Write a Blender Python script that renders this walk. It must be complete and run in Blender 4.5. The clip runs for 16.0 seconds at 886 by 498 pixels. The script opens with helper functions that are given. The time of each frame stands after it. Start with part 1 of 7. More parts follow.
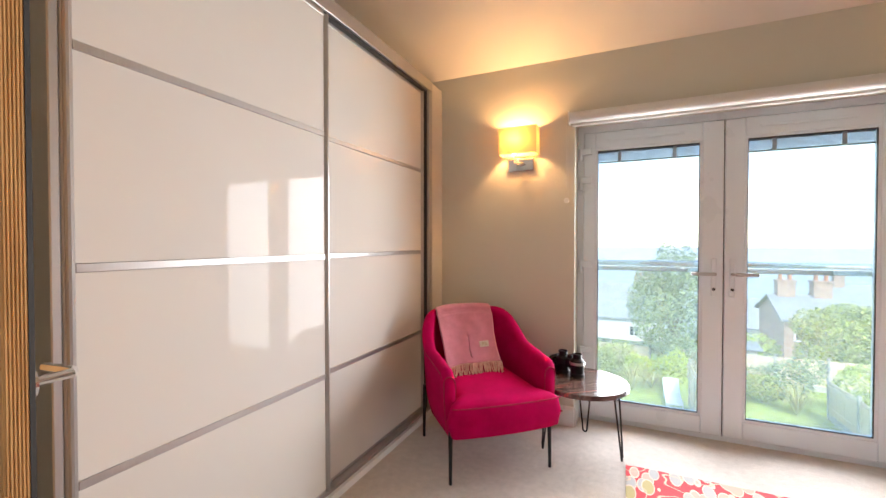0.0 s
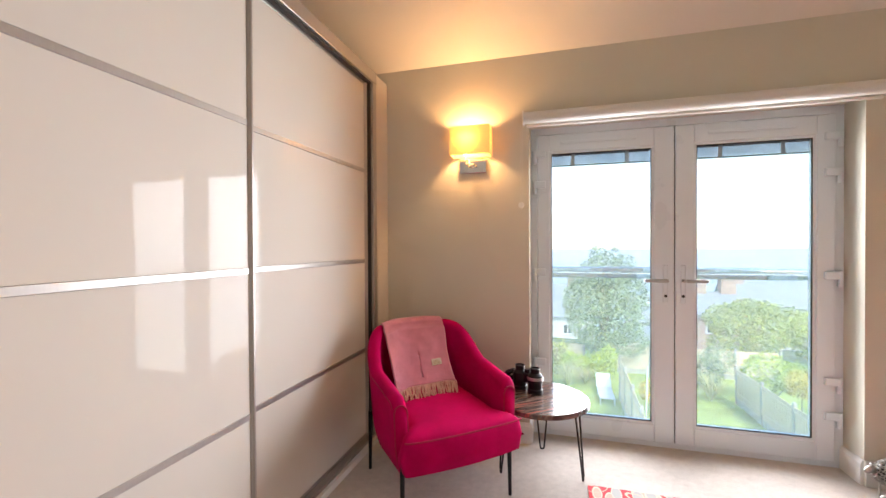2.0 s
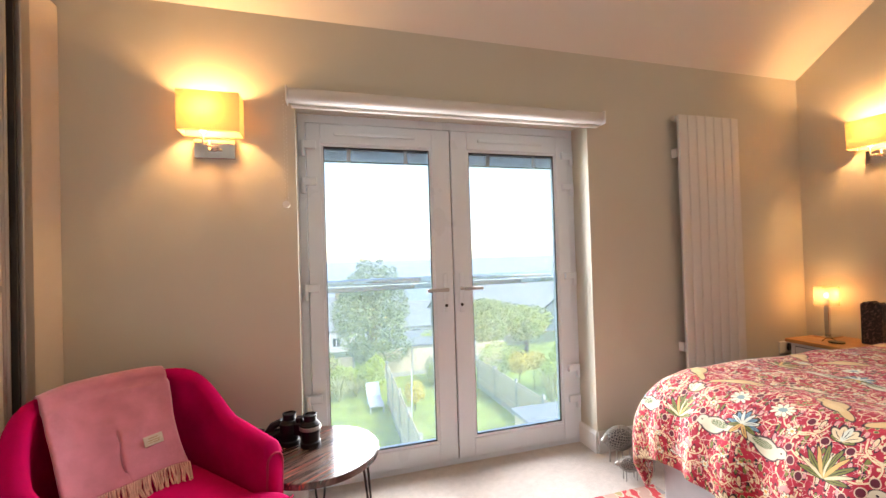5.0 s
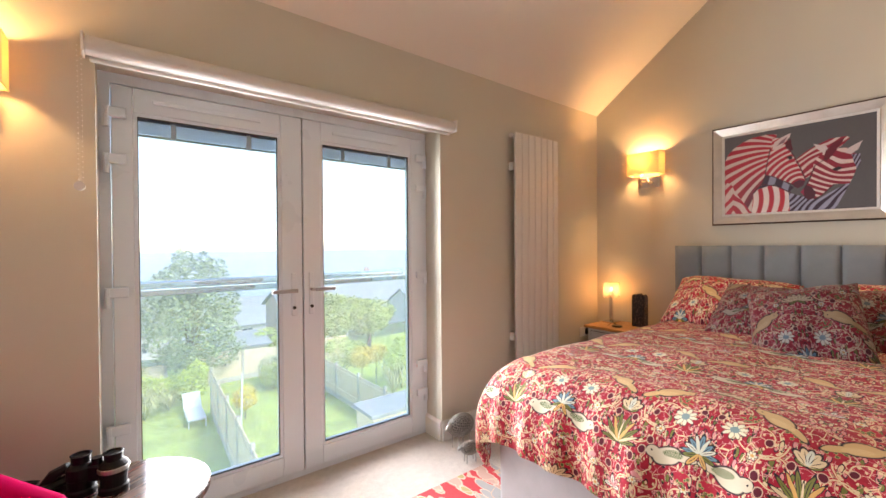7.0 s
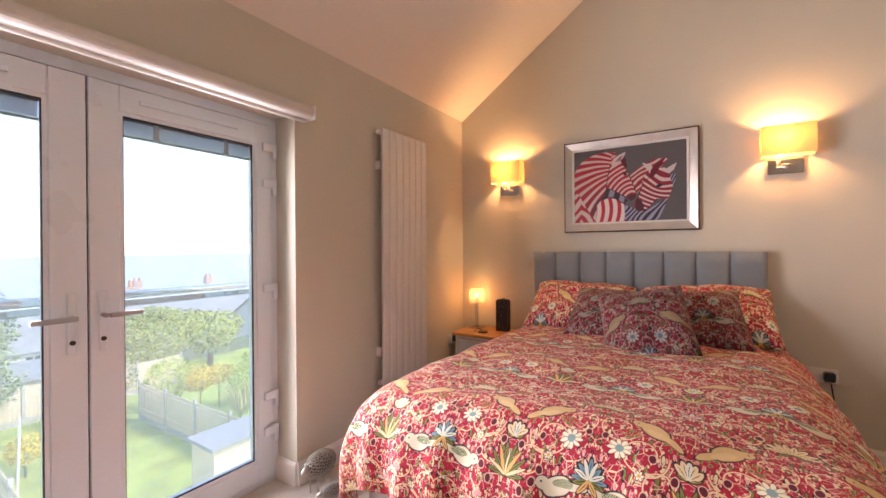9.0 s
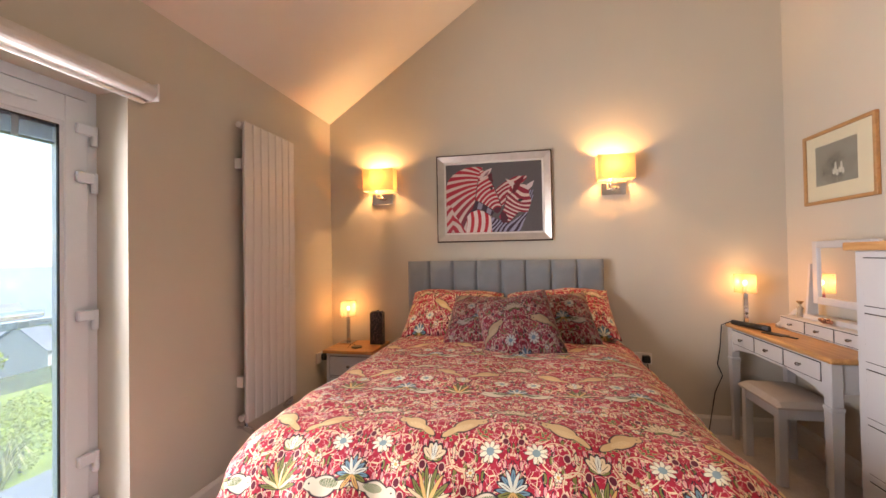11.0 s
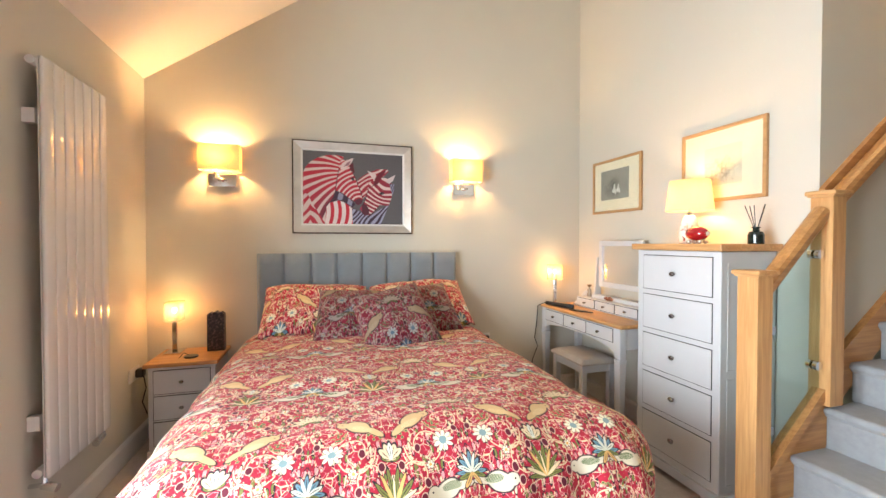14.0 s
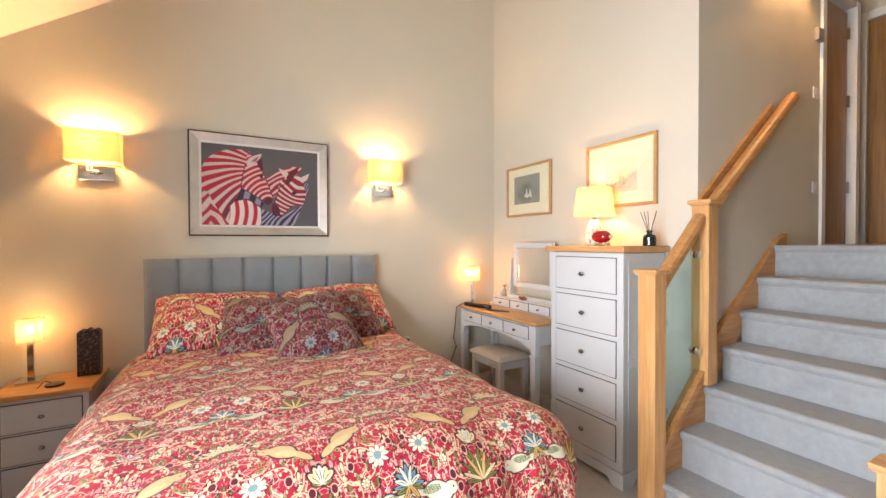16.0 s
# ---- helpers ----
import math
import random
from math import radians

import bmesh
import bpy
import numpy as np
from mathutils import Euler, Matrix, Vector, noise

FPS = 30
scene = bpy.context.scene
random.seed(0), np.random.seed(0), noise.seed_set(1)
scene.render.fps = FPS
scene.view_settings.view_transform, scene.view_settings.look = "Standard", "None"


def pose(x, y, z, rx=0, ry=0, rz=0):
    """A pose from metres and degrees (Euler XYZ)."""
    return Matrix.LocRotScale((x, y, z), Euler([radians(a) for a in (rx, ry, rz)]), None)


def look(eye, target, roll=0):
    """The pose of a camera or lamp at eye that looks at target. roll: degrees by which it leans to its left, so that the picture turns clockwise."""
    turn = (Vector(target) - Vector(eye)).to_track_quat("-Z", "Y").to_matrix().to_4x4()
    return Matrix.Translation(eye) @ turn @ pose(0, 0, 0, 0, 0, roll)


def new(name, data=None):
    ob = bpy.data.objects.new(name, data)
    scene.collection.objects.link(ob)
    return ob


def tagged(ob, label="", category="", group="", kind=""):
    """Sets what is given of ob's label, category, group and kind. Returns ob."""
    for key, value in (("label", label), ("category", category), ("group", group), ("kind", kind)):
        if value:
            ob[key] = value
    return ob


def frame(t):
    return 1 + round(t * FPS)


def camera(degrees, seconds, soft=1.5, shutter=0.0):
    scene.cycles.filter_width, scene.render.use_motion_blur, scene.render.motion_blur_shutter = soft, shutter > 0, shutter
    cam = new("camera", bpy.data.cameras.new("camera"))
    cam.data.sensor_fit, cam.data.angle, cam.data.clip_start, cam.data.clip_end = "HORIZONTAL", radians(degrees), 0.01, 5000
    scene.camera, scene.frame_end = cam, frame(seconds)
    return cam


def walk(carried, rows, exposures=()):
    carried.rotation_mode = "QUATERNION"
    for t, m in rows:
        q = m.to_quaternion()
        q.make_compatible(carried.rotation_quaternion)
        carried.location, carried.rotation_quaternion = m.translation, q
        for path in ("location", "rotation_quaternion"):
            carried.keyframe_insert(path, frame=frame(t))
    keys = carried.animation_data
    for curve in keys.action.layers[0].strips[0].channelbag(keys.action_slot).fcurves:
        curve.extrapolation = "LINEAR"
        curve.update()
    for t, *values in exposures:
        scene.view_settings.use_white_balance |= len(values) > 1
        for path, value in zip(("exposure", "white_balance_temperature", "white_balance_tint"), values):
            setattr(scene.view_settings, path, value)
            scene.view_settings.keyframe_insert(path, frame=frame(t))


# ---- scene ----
import functools

cam = camera(94.9, 16.0)
METRES, EYE, TILT, LEAN, TURN = 8.0, 1.5, 0.0, 0.0, 24.0
PATH = [
    (0, (0.089, 0.172, 1.234), (-0.732, 1.995, 1.202), -0.0),
    (0.5, (0.059, 0.221, 1.239), (-0.728, 2.06, 1.209), -0.2),
    (1, (0.011, 0.278, 1.246), (-0.711, 2.142, 1.224), -0.2),
    (1.5, (-0.027, 0.329, 1.257), (-0.669, 2.223, 1.234), -0.2),
    (2, (-0.047, 0.378, 1.264), (-0.594, 2.301, 1.245), -0.3),
    (2.5, (-0.043, 0.446, 1.258), (-0.471, 2.4, 1.246), -0.4),
    (3, (-0.028, 0.568, 1.25), (-0.297, 2.55, 1.246), -0.6),
    (3.5, (0.008, 0.664, 1.255), (-0.096, 2.661, 1.257), -0.7),
    (4, (-0.016, 0.707, 1.257), (0.092, 2.704, 1.266), -0.9),
    (4.2, (-0.033, 0.739, 1.234), (0.162, 2.729, 1.261), -1.3),
    (6.3, (-0.152, 0.914, 1.281), (0.897, 2.616, 1.258), -0.5),
    (6.5, (-0.147, 0.896, 1.284), (0.954, 2.565, 1.261), -0.5),
    (7, (-0.137, 0.906, 1.28), (1.093, 2.483, 1.261), -0.4),
    (7.5, (-0.09, 0.946, 1.269), (1.263, 2.419, 1.256), -0.4),
    (8, (-0.022, 1.013, 1.291), (1.443, 2.375, 1.275), -0.4),
    (8.5, (0.011, 1.043, 1.294), (1.579, 2.285, 1.282), -0.3),
    (9, (0.045, 1.121, 1.298), (1.728, 2.202, 1.293), -0.4),
    (9.5, (0.089, 1.205, 1.303), (1.867, 2.122, 1.31), -0.5),
    (10, (0.099, 1.258, 1.285), (1.957, 1.999, 1.308), -0.5),
    (10.2, (0.096, 1.277, 1.284), (1.982, 1.941, 1.315), -0.6),
    (12.3, (0.005, 1.563, 1.368), (2.005, 1.564, 1.339), -0.5),
    (12.5, (0.025, 1.618, 1.364), (2.023, 1.543, 1.329), -0.3),
    (13, (0.038, 1.696, 1.359), (2.024, 1.462, 1.321), -0.2),
    (13.5, (0.047, 1.772, 1.354), (2.006, 1.371, 1.319), -0.0),
    (14, (0.061, 1.828, 1.347), (1.981, 1.267, 1.312), 0.0),
    (14.5, (0.081, 1.869, 1.346), (1.957, 1.175, 1.315), 0.0),
    (15, (0.098, 1.876, 1.352), (1.928, 1.069, 1.322), -0.0),
    (15.5, (0.114, 1.878, 1.354), (1.901, 0.981, 1.327), -0.1),
    (16, (0.131, 1.882, 1.356), (1.882, 0.917, 1.327), -0.2),
]
walk(cam, [(t, look(eye, target, roll)) for t, eye, target, roll in PATH],
     exposures=[(0, 2.12, 6500, 13), (4, 2.05, 6600, 15), (6.5, 2.05, 6700, 15), (8, 1.99, 6750, 23), (9.5, 1.96, 6850, 27), (12.5, 2.18, 6700, 12), (14, 2.56, 5950, 6), (15, 2.55, 5950, 6), (16, 2.48, 6150, 10)])

# ---- light ----
LAMP = 0.57
world = bpy.data.worlds.new("overcast_sky")
scene.world = world
world.use_nodes = True
wn = world.node_tree
sky = wn.nodes.new("ShaderNodeTexSky")
sky.sky_type, sky.sun_disc = "NISHITA", False
sky.sun_elevation, sky.sun_rotation = radians(48), radians(150)
sky.air_density, sky.dust_density, sky.ozone_density = 1.0, 0.6, 1.0
wn.nodes["Background"].inputs["Strength"].default_value = 0.15
wn.links.new(sky.outputs[0], wn.nodes["Background"].inputs[0])
sun = new("sun", bpy.data.lights.new("sun", "SUN"))
sun.data.energy, sun.data.angle, sun.data.color = 1.5, radians(14), (1.0, 0.96, 0.9)
sun.matrix_world = look((20, -40, 50), (0, 0, 0))


def area_light(name, m, w, h, watts, colour):
    ob = new(name, bpy.data.lights.new(name, "AREA"))
    ob.data.shape, ob.data.size, ob.data.size_y = "RECTANGLE", w, h
    ob.data.energy, ob.data.color = watts, colour
    ob.matrix_world = m
    return ob


def bulb_light(name, at, watts, colour, radius=0.02):
    ob = new(name, bpy.data.lights.new(name, "POINT"))
    ob.data.energy, ob.data.color, ob.data.shadow_soft_size = watts, colour, radius
    ob.location = at
    return ob


WARM = (1.0, 0.56, 0.22)
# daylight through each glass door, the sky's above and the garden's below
for x in (0.21, 1.047):
    for z, h, watts in ((1.46, 0.76, 6.4), (0.62, 0.90, 4.3)):
        area_light("door_daylight", look((x, 3.140, z), (x, 2.0, z)), 0.57, h, watts, (0.97, 0.98, 1.0)).data.spread = radians(150)

# ---- node helpers ----


class Net:
    """A node tree under construction, with arithmetic on its sockets."""

    def __init__(self, name):
        self.mat = bpy.data.materials.new(name)
        self.mat.use_nodes = True
        self.tree = self.mat.node_tree
        self.nodes, self.links = self.tree.nodes, self.tree.links
        self.bsdf = self.nodes["Principled BSDF"]

    def node(self, kind, **values):
        n = self.nodes.new(kind)
        for key, v in values.items():
            n.inputs[key.replace("_", " ")].default_value = v
        return n

    def wire(self, a, b):
        if isinstance(a, Val):
            a = a.socket
        if isinstance(a, (int, float)):
            b.default_value = a
        elif isinstance(a, tuple):
            b.default_value = a if len(a) == 4 else (*a, 1)
        else:
            self.links.new(a, b)

    def op(self, kind, *args, clamp=False):
        n = self.nodes.new("ShaderNodeMath")
        n.operation, n.use_clamp = kind, clamp
        for i, a in enumerate(args):
            self.wire(a, n.inputs[i])
        return Val(self, n.outputs[0])

    def mix(self, fac, a, b):
        n = self.nodes.new("ShaderNodeMix")
        n.data_type = "RGBA"
        self.wire(fac, n.inputs[0]), self.wire(a, n.inputs[6]), self.wire(b, n.inputs[7])
        return n.outputs[2]

    def ramp(self, fac, *stops):
        n = self.nodes.new("ShaderNodeValToRGB")
        self.wire(fac, n.inputs[0])
        r = n.color_ramp
        while len(r.elements) < len(stops):
            r.elements.new(0.5)
        for e, (p, c) in zip(r.elements, stops):
            e.position, e.color = p, (*c, 1)
        return n.outputs[0]

    def noise(self, scale, detail=4, rough=0.5, vector=None, stretch=None):
        n = self.node("ShaderNodeTexNoise", Scale=scale, Detail=detail, Roughness=rough)
        v = vector or self.coord()
        if stretch:
            m = self.nodes.new("ShaderNodeMapping")
            m.inputs["Scale"].default_value = stretch
            self.links.new(v, m.inputs[0])
            v = m.outputs[0]
        self.links.new(v, n.inputs[0])
        return Val(self, n.outputs[0])

    def coord(self, which="Object"):
        return self.nodes.new("ShaderNodeTexCoord").outputs[which]

    def split(self, v):
        n = self.nodes.new("ShaderNodeSeparateXYZ")
        self.links.new(v, n.inputs[0])
        return [Val(self, o) for o in n.outputs]

    def bump(self, height, strength=0.3, distance=0.01):
        n = self.nodes.new("ShaderNodeBump")
        n.inputs["Strength"].default_value, n.inputs["Distance"].default_value = strength, distance
        self.wire(height, n.inputs["Height"])
        self.links.new(n.outputs[0], self.bsdf.inputs["Normal"])

    def put(self, name, v):
        self.wire(v, self.bsdf.inputs[name])


class Val:
    def __init__(self, net, socket):
        self.net, self.socket = net, socket

    def __add__(self, o):
        return self.net.op("ADD", self, o)

    def __radd__(self, o):
        return self.net.op("ADD", o, self)

    def __sub__(self, o):
        return self.net.op("SUBTRACT", self, o)

    def __rsub__(self, o):
        return self.net.op("SUBTRACT", o, self)

    def __mul__(self, o):
        return self.net.op("MULTIPLY", self, o)

    def __rmul__(self, o):
        return self.net.op("MULTIPLY", o, self)

    def __truediv__(self, o):
        return self.net.op("DIVIDE", self, o)


def surface(name, colour, rough=0.5, metal=0.0, vary=0.06, scale=6.0, grain=120.0, bump=0.05, depth=0.002, stretch=None, **more):
    """A plain material with broad and fine variation of colour, gloss and relief."""
    n = Net(name)
    broad, fine = n.noise(scale, 3, 0.6, stretch=stretch), n.noise(grain, 3, 0.6, stretch=stretch)
    f = broad * 0.65 + fine * 0.35
    lo = tuple(max(0, c * (1 - vary * 2)) for c in colour)
    hi = tuple(min(1, c * (1 + vary * 2)) for c in colour)
    n.put("Base Color", n.ramp(f, (0.3, lo), (0.7, hi)))
    n.put("Roughness", n.op("ADD", broad * 0.16, rough - 0.08, clamp=True))
    n.put("Metallic", metal)
    if bump:
        n.bump(fine, bump, depth)
    for key, v in more.items():
        n.put(key.replace("_", " "), v)
    return n.mat


def wood(name, light, dark, axis=0, rough=0.42, scale=9.0):
    """Timber with rings drawn out along one axis."""
    n = Net(name)
    stretch = [1.0, 1.0, 1.0]
    stretch[axis] = 0.07
    a = n.noise(scale, 5, 0.62, stretch=tuple(stretch))
    b = n.noise(scale * 14, 3, 0.6, stretch=tuple(s if s == 1 else 0.03 for s in stretch))
    w = n.op("FRACT", a * 7.0)
    tri = n.op("ABSOLUTE", w * 2.0 - 1.0)
    f = tri * 0.3 + b * 0.5 + a * 0.25
    n.put("Base Color", n.ramp(f, (0.25, dark), (0.75, light)))
    n.put("Roughness", b * 0.2 + (rough - 0.1))
    n.bump(b, 0.12, 0.001)
    return n.mat


WALL = surface("wall_paint", (0.57, 0.54, 0.46), 0.8, vary=0.015, scale=1.5, grain=260, bump=0.12, depth=0.001)
CEIL = surface("ceiling_paint", (0.78, 0.74, 0.68), 0.85, vary=0.012, scale=1.2, grain=240, bump=0.1, depth=0.001)
TRIM = surface("white_gloss_paint", (0.74, 0.73, 0.70), 0.35, vary=0.015, scale=4, grain=90, bump=0.03)
UPVC = surface("white_plastic_frame", (0.68, 0.745, 0.81), 0.3, vary=0.01, scale=3, grain=80, bump=0.02)
GREY = surface("pale_grey_furniture_paint", (0.56, 0.57, 0.58), 0.42, vary=0.015, scale=5, grain=110, bump=0.05)
STEEL = surface("brushed_aluminium", (0.42, 0.40, 0.385), 0.38, 0.85, vary=0.04, scale=3, grain=150, bump=0.03, stretch=(1, 1, 0.05))
CHROME = surface("polished_chrome", (0.72, 0.72, 0.73), 0.09, 1.0, vary=0.02, bump=0.0)
BLACK = surface("black_metal", (0.012, 0.012, 0.013), 0.4, 0.5, vary=0.1, bump=0.05)
BLACK_PLASTIC = surface("black_rubber_plastic", (0.010, 0.010, 0.011), 0.33, 0.0, vary=0.1, grain=300, bump=0.2)
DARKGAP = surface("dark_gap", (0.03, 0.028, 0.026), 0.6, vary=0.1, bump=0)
OAK = wood("oak_along_length", (0.62, 0.36, 0.15), (0.43, 0.21, 0.07), 0, 0.4)
OAK_Z = wood("oak_upright", (0.64, 0.37, 0.15), (0.46, 0.23, 0.08), 2, 0.4)
OAK_Y = wood("oak_along_rail", (0.55, 0.29, 0.10), (0.36, 0.16, 0.05), 1, 0.36)
DOORWOOD = wood("dark_stained_door_veneer", (0.34, 0.18, 0.06), (0.20, 0.095, 0.028), 2, 0.4, 5)
PICTURE_OAK = wood("picture_frame_oak", (0.50, 0.29, 0.12), (0.36, 0.19, 0.07), 0, 0.5, 14)
HEADBOARD = surface("slate_blue_velvet", (0.20, 0.225, 0.245), 0.85, vary=0.05, scale=9, grain=400, bump=0.15, Sheen_Weight=0.3)
PINK = surface("cerise_velvet", (0.42, 0.0, 0.075), 0.9, vary=0.12, scale=7, grain=420, bump=0.12, Specular_IOR_Level=0.08)
PIPING = surface("cerise_piping_cord", (0.30, 0.0, 0.045), 0.9, vary=0.05, grain=300, bump=0.2)
THROW = surface("rose_wool", (0.46, 0.155, 0.21), 0.95, vary=0.08, scale=18, grain=500, bump=0.6, depth=0.003, Sheen_Weight=0.4)
FRINGE = surface("peach_wool_fringe", (0.64, 0.42, 0.33), 0.95, vary=0.12, scale=40, grain=500, bump=0.4)
STOOLTOP = surface("beige_seat_fabric", (0.50, 0.46, 0.41), 0.9, vary=0.04, scale=14, grain=500, bump=0.3)
MIRROR = surface("mirror_silver", (0.92, 0.92, 0.92), 0.02, 1.0, vary=0.0, bump=0)
CREAM = surface("cream_mount_card", (0.78, 0.70, 0.54), 0.85, vary=0.015, scale=8, grain=200, bump=0.05)
SILVERFRAME = surface("silver_leaf_frame", (0.60, 0.57, 0.53), 0.32, 0.75, vary=0.06, scale=12, grain=160, bump=0.1)
DARKFRAME = surface("dark_bronze_frame_edge", (0.07, 0.045, 0.03), 0.4, 0.4, vary=0.1, bump=0.05)
BRASS = surface("tarnished_brass", (0.35, 0.24, 0.12), 0.35, 0.9, vary=0.15, scale=30, bump=0.1)


def make_carpet(name, colour):
    n = Net(name)
    broad, mid, fine = n.noise(2.3, 4, 0.6), n.noise(26, 4, 0.65), n.noise(420, 2, 0.7)
    f = broad * 0.35 + mid * 0.35 + fine * 0.3
    n.put("Base Color", n.ramp(f, (0.33, tuple(c * 0.74 for c in colour)), (0.67, tuple(min(1, c * 1.2) for c in colour))))
    n.put("Roughness", 0.97), n.put("Sheen Weight", 0.25)
    n.bump(fine * 0.6 + mid * 0.9, 0.75, 0.006)
    return n.mat


CARPET = make_carpet("beige_cut_pile_carpet", (0.55, 0.50, 0.45))
STAIR_CARPET = make_carpet("grey_cut_pile_carpet", (0.335, 0.345, 0.355))


def make_glass(name, tint=(1, 1, 1), rough=0.0, haze_frost=0.0):
    """Clear sheet glass: what goes through, and a gloss that grows towards grazing."""
    n = Net(name)
    n.nodes.remove(n.bsdf)
    mixer, clear, gloss = (n.nodes.new("ShaderNode" + k) for k in ("MixShader", "BsdfTransparent", "BsdfGlossy"))
    facing = n.nodes.new("ShaderNodeLayerWeight")
    f = Val(n, facing.outputs["Facing"])
    clear.inputs[0].default_value, gloss.inputs["Roughness"].default_value = (*tint, 1), rough
    n.wire(n.op("POWER", f, 5.0) * 0.9 + 0.025, mixer.inputs[0])
    through_ = clear.outputs[0]
    if haze_frost:
        # patchy translucent share: outdoor haze painted into door panes, frosting on lamp shade
        veil, soft = n.nodes.new("ShaderNodeBsdfTranslucent"), n.nodes.new("ShaderNodeMixShader")
        n.wire(n.op("MULTIPLY", n.noise(2.5, 3, 0.6) + 0.5, haze_frost), soft.inputs[0])
        n.links.new(clear.outputs[0], soft.inputs[1]), n.links.new(veil.outputs[0], soft.inputs[2])
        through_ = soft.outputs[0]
    n.links.new(through_, mixer.inputs[1]), n.links.new(gloss.outputs[0], mixer.inputs[2])
    n.links.new(mixer.outputs[0], n.nodes["Material Output"].inputs[0])
    return n.mat


GLASS = make_glass("clear_glass", (0.97, 0.99, 0.98))
# the view's distant haze is mixed into these panes as translucency
DOORGLASS = make_glass("door_glass", (0.97, 0.99, 0.98), haze_frost=0.20)
SHADE_TOUCH = make_glass("frosted_touch_lamp_shade", (1.0, 0.86, 0.68), 0.2, haze_frost=0.13)
GREENGLASS = make_glass("stair_panel_glass", (0.84, 0.93, 0.93))
BALGLASS = make_glass("balustrade_glass", (0.97, 0.985, 0.97))


def make_shade(name, colour, glow, strength):
    """Lit lampshade cloth: lets light through and shines with its bulb."""
    n = Net(name)
    weave = n.noise(380, 2, 0.6, stretch=(1, 1, 4))
    tint = n.ramp(weave, (0.35, tuple(c * 0.9 for c in colour)), (0.65, colour))
    n.nodes.remove(n.bsdf)
    add = n.nodes.new("ShaderNodeAddShader")
    mixer = n.nodes.new("ShaderNodeMixShader")
    diff, trans, em = (n.nodes.new("ShaderNode" + k) for k in ("BsdfDiffuse", "BsdfTranslucent", "Emission"))
    for node in (diff, trans):
        n.links.new(tint, node.inputs[0])
    em.inputs[0].default_value, em.inputs[1].default_value = (*glow, 1), strength
    mixer.inputs[0].default_value = 0.4
    n.links.new(diff.outputs[0], mixer.inputs[1]), n.links.new(trans.outputs[0], mixer.inputs[2])
    n.links.new(mixer.outputs[0], add.inputs[0]), n.links.new(em.outputs[0], add.inputs[1])
    n.links.new(add.outputs[0], n.nodes["Material Output"].inputs[0])
    return n.mat


SHADE = make_shade("cream_lampshade_cloth", (0.68, 0.52, 0.29), (1.0, 0.66, 0.28), 0.05)
SHADE_TABLE = make_shade("pale_drum_shade_cloth", (0.70, 0.56, 0.34), (1.0, 0.72, 0.36), 0.05)


def make_wardrobe_glass():
    n = Net("back_painted_glass")
    c = n.noise(0.8, 2, 0.5)
    n.put("Base Color", n.ramp(c, (0.35, (0.575, 0.545, 0.505)), (0.65, (0.615, 0.585, 0.545))))
    n.put("Roughness", 0.012), n.put("IOR", 1.22)
    return n.mat


PANEL = make_wardrobe_glass()

# ---- mesh helpers ----


def new_bm():
    return bmesh.new()


def box(bm, x0, y0, z0, x1, y1, z1, bevel=0.0, seg=1):
    x0, x1, y0, y1, z0, z1 = min(x0, x1), max(x0, x1), min(y0, y1), max(y0, y1), min(z0, z1), max(z0, z1)
    v = [bm.verts.new((x, y, z)) for x in (x0, x1) for y in (y0, y1) for z in (z0, z1)]
    faces = [bm.faces.new([v[i] for i in q]) for q in ((0, 1, 3, 2), (4, 6, 7, 5), (0, 4, 5, 1), (2, 3, 7, 6), (0, 2, 6, 4), (1, 5, 7, 3))]
    if bevel:
        edges = list({e for f in faces for e in f.edges})
        bmesh.ops.bevel(bm, geom=edges, offset=bevel, segments=seg, affect="EDGES", profile=0.5)
    return bm


def prism(bm, outline, axis, a, b):
    """An outline of pairs, drawn out along an axis (0 x, 1 y, 2 z) from a to b."""
    def at(p, d):
        q = list(p)
        q.insert(axis, d)
        return q
    lo = [bm.verts.new(at(p, a)) for p in outline]
    hi = [bm.verts.new(at(p, b)) for p in outline]
    bm.faces.new(lo), bm.faces.new(hi[::-1])
    for i in range(len(lo)):
        j = (i + 1) % len(lo)
        bm.faces.new((lo[j], lo[i], hi[i], hi[j]))
    bmesh.ops.recalc_face_normals(bm, faces=bm.faces[:])
    return bm


def tube(bm, points, r, n=8, closed=False, caps=True):
    """A round bar through points; r may be a list."""
    pts = [Vector(p) for p in points]
    rings = []
    up = Vector((0.13, 0.21, 1)).normalized()
    for i, p in enumerate(pts):
        a, b = pts[(i - 1) if (i or closed) else 0], pts[(i + 1) % len(pts) if (closed or i < len(pts) - 1) else i]
        d = (b - a).normalized()
        s = d.cross(up)
        if s.length < 0.05:
            s = d.cross(Vector((1, 0, 0)))
        s.normalize()
        t = s.cross(d)
        k = r[i] if isinstance(r, (list, tuple)) else r
        rings.append([bm.verts.new(p + (s * math.cos(2 * math.pi * j / n) + t * math.sin(2 * math.pi * j / n)) * k) for j in range(n)])
    for i in range(len(rings) if closed else len(rings) - 1):
        ra, rb = rings[i], rings[(i + 1) % len(rings)]
        for j in range(n):
            bm.faces.new((ra[j], ra[(j + 1) % n], rb[(j + 1) % n], rb[j]))
    if caps and not closed:
        bm.faces.new(rings[0][::-1]), bm.faces.new(rings[-1])
    return bm


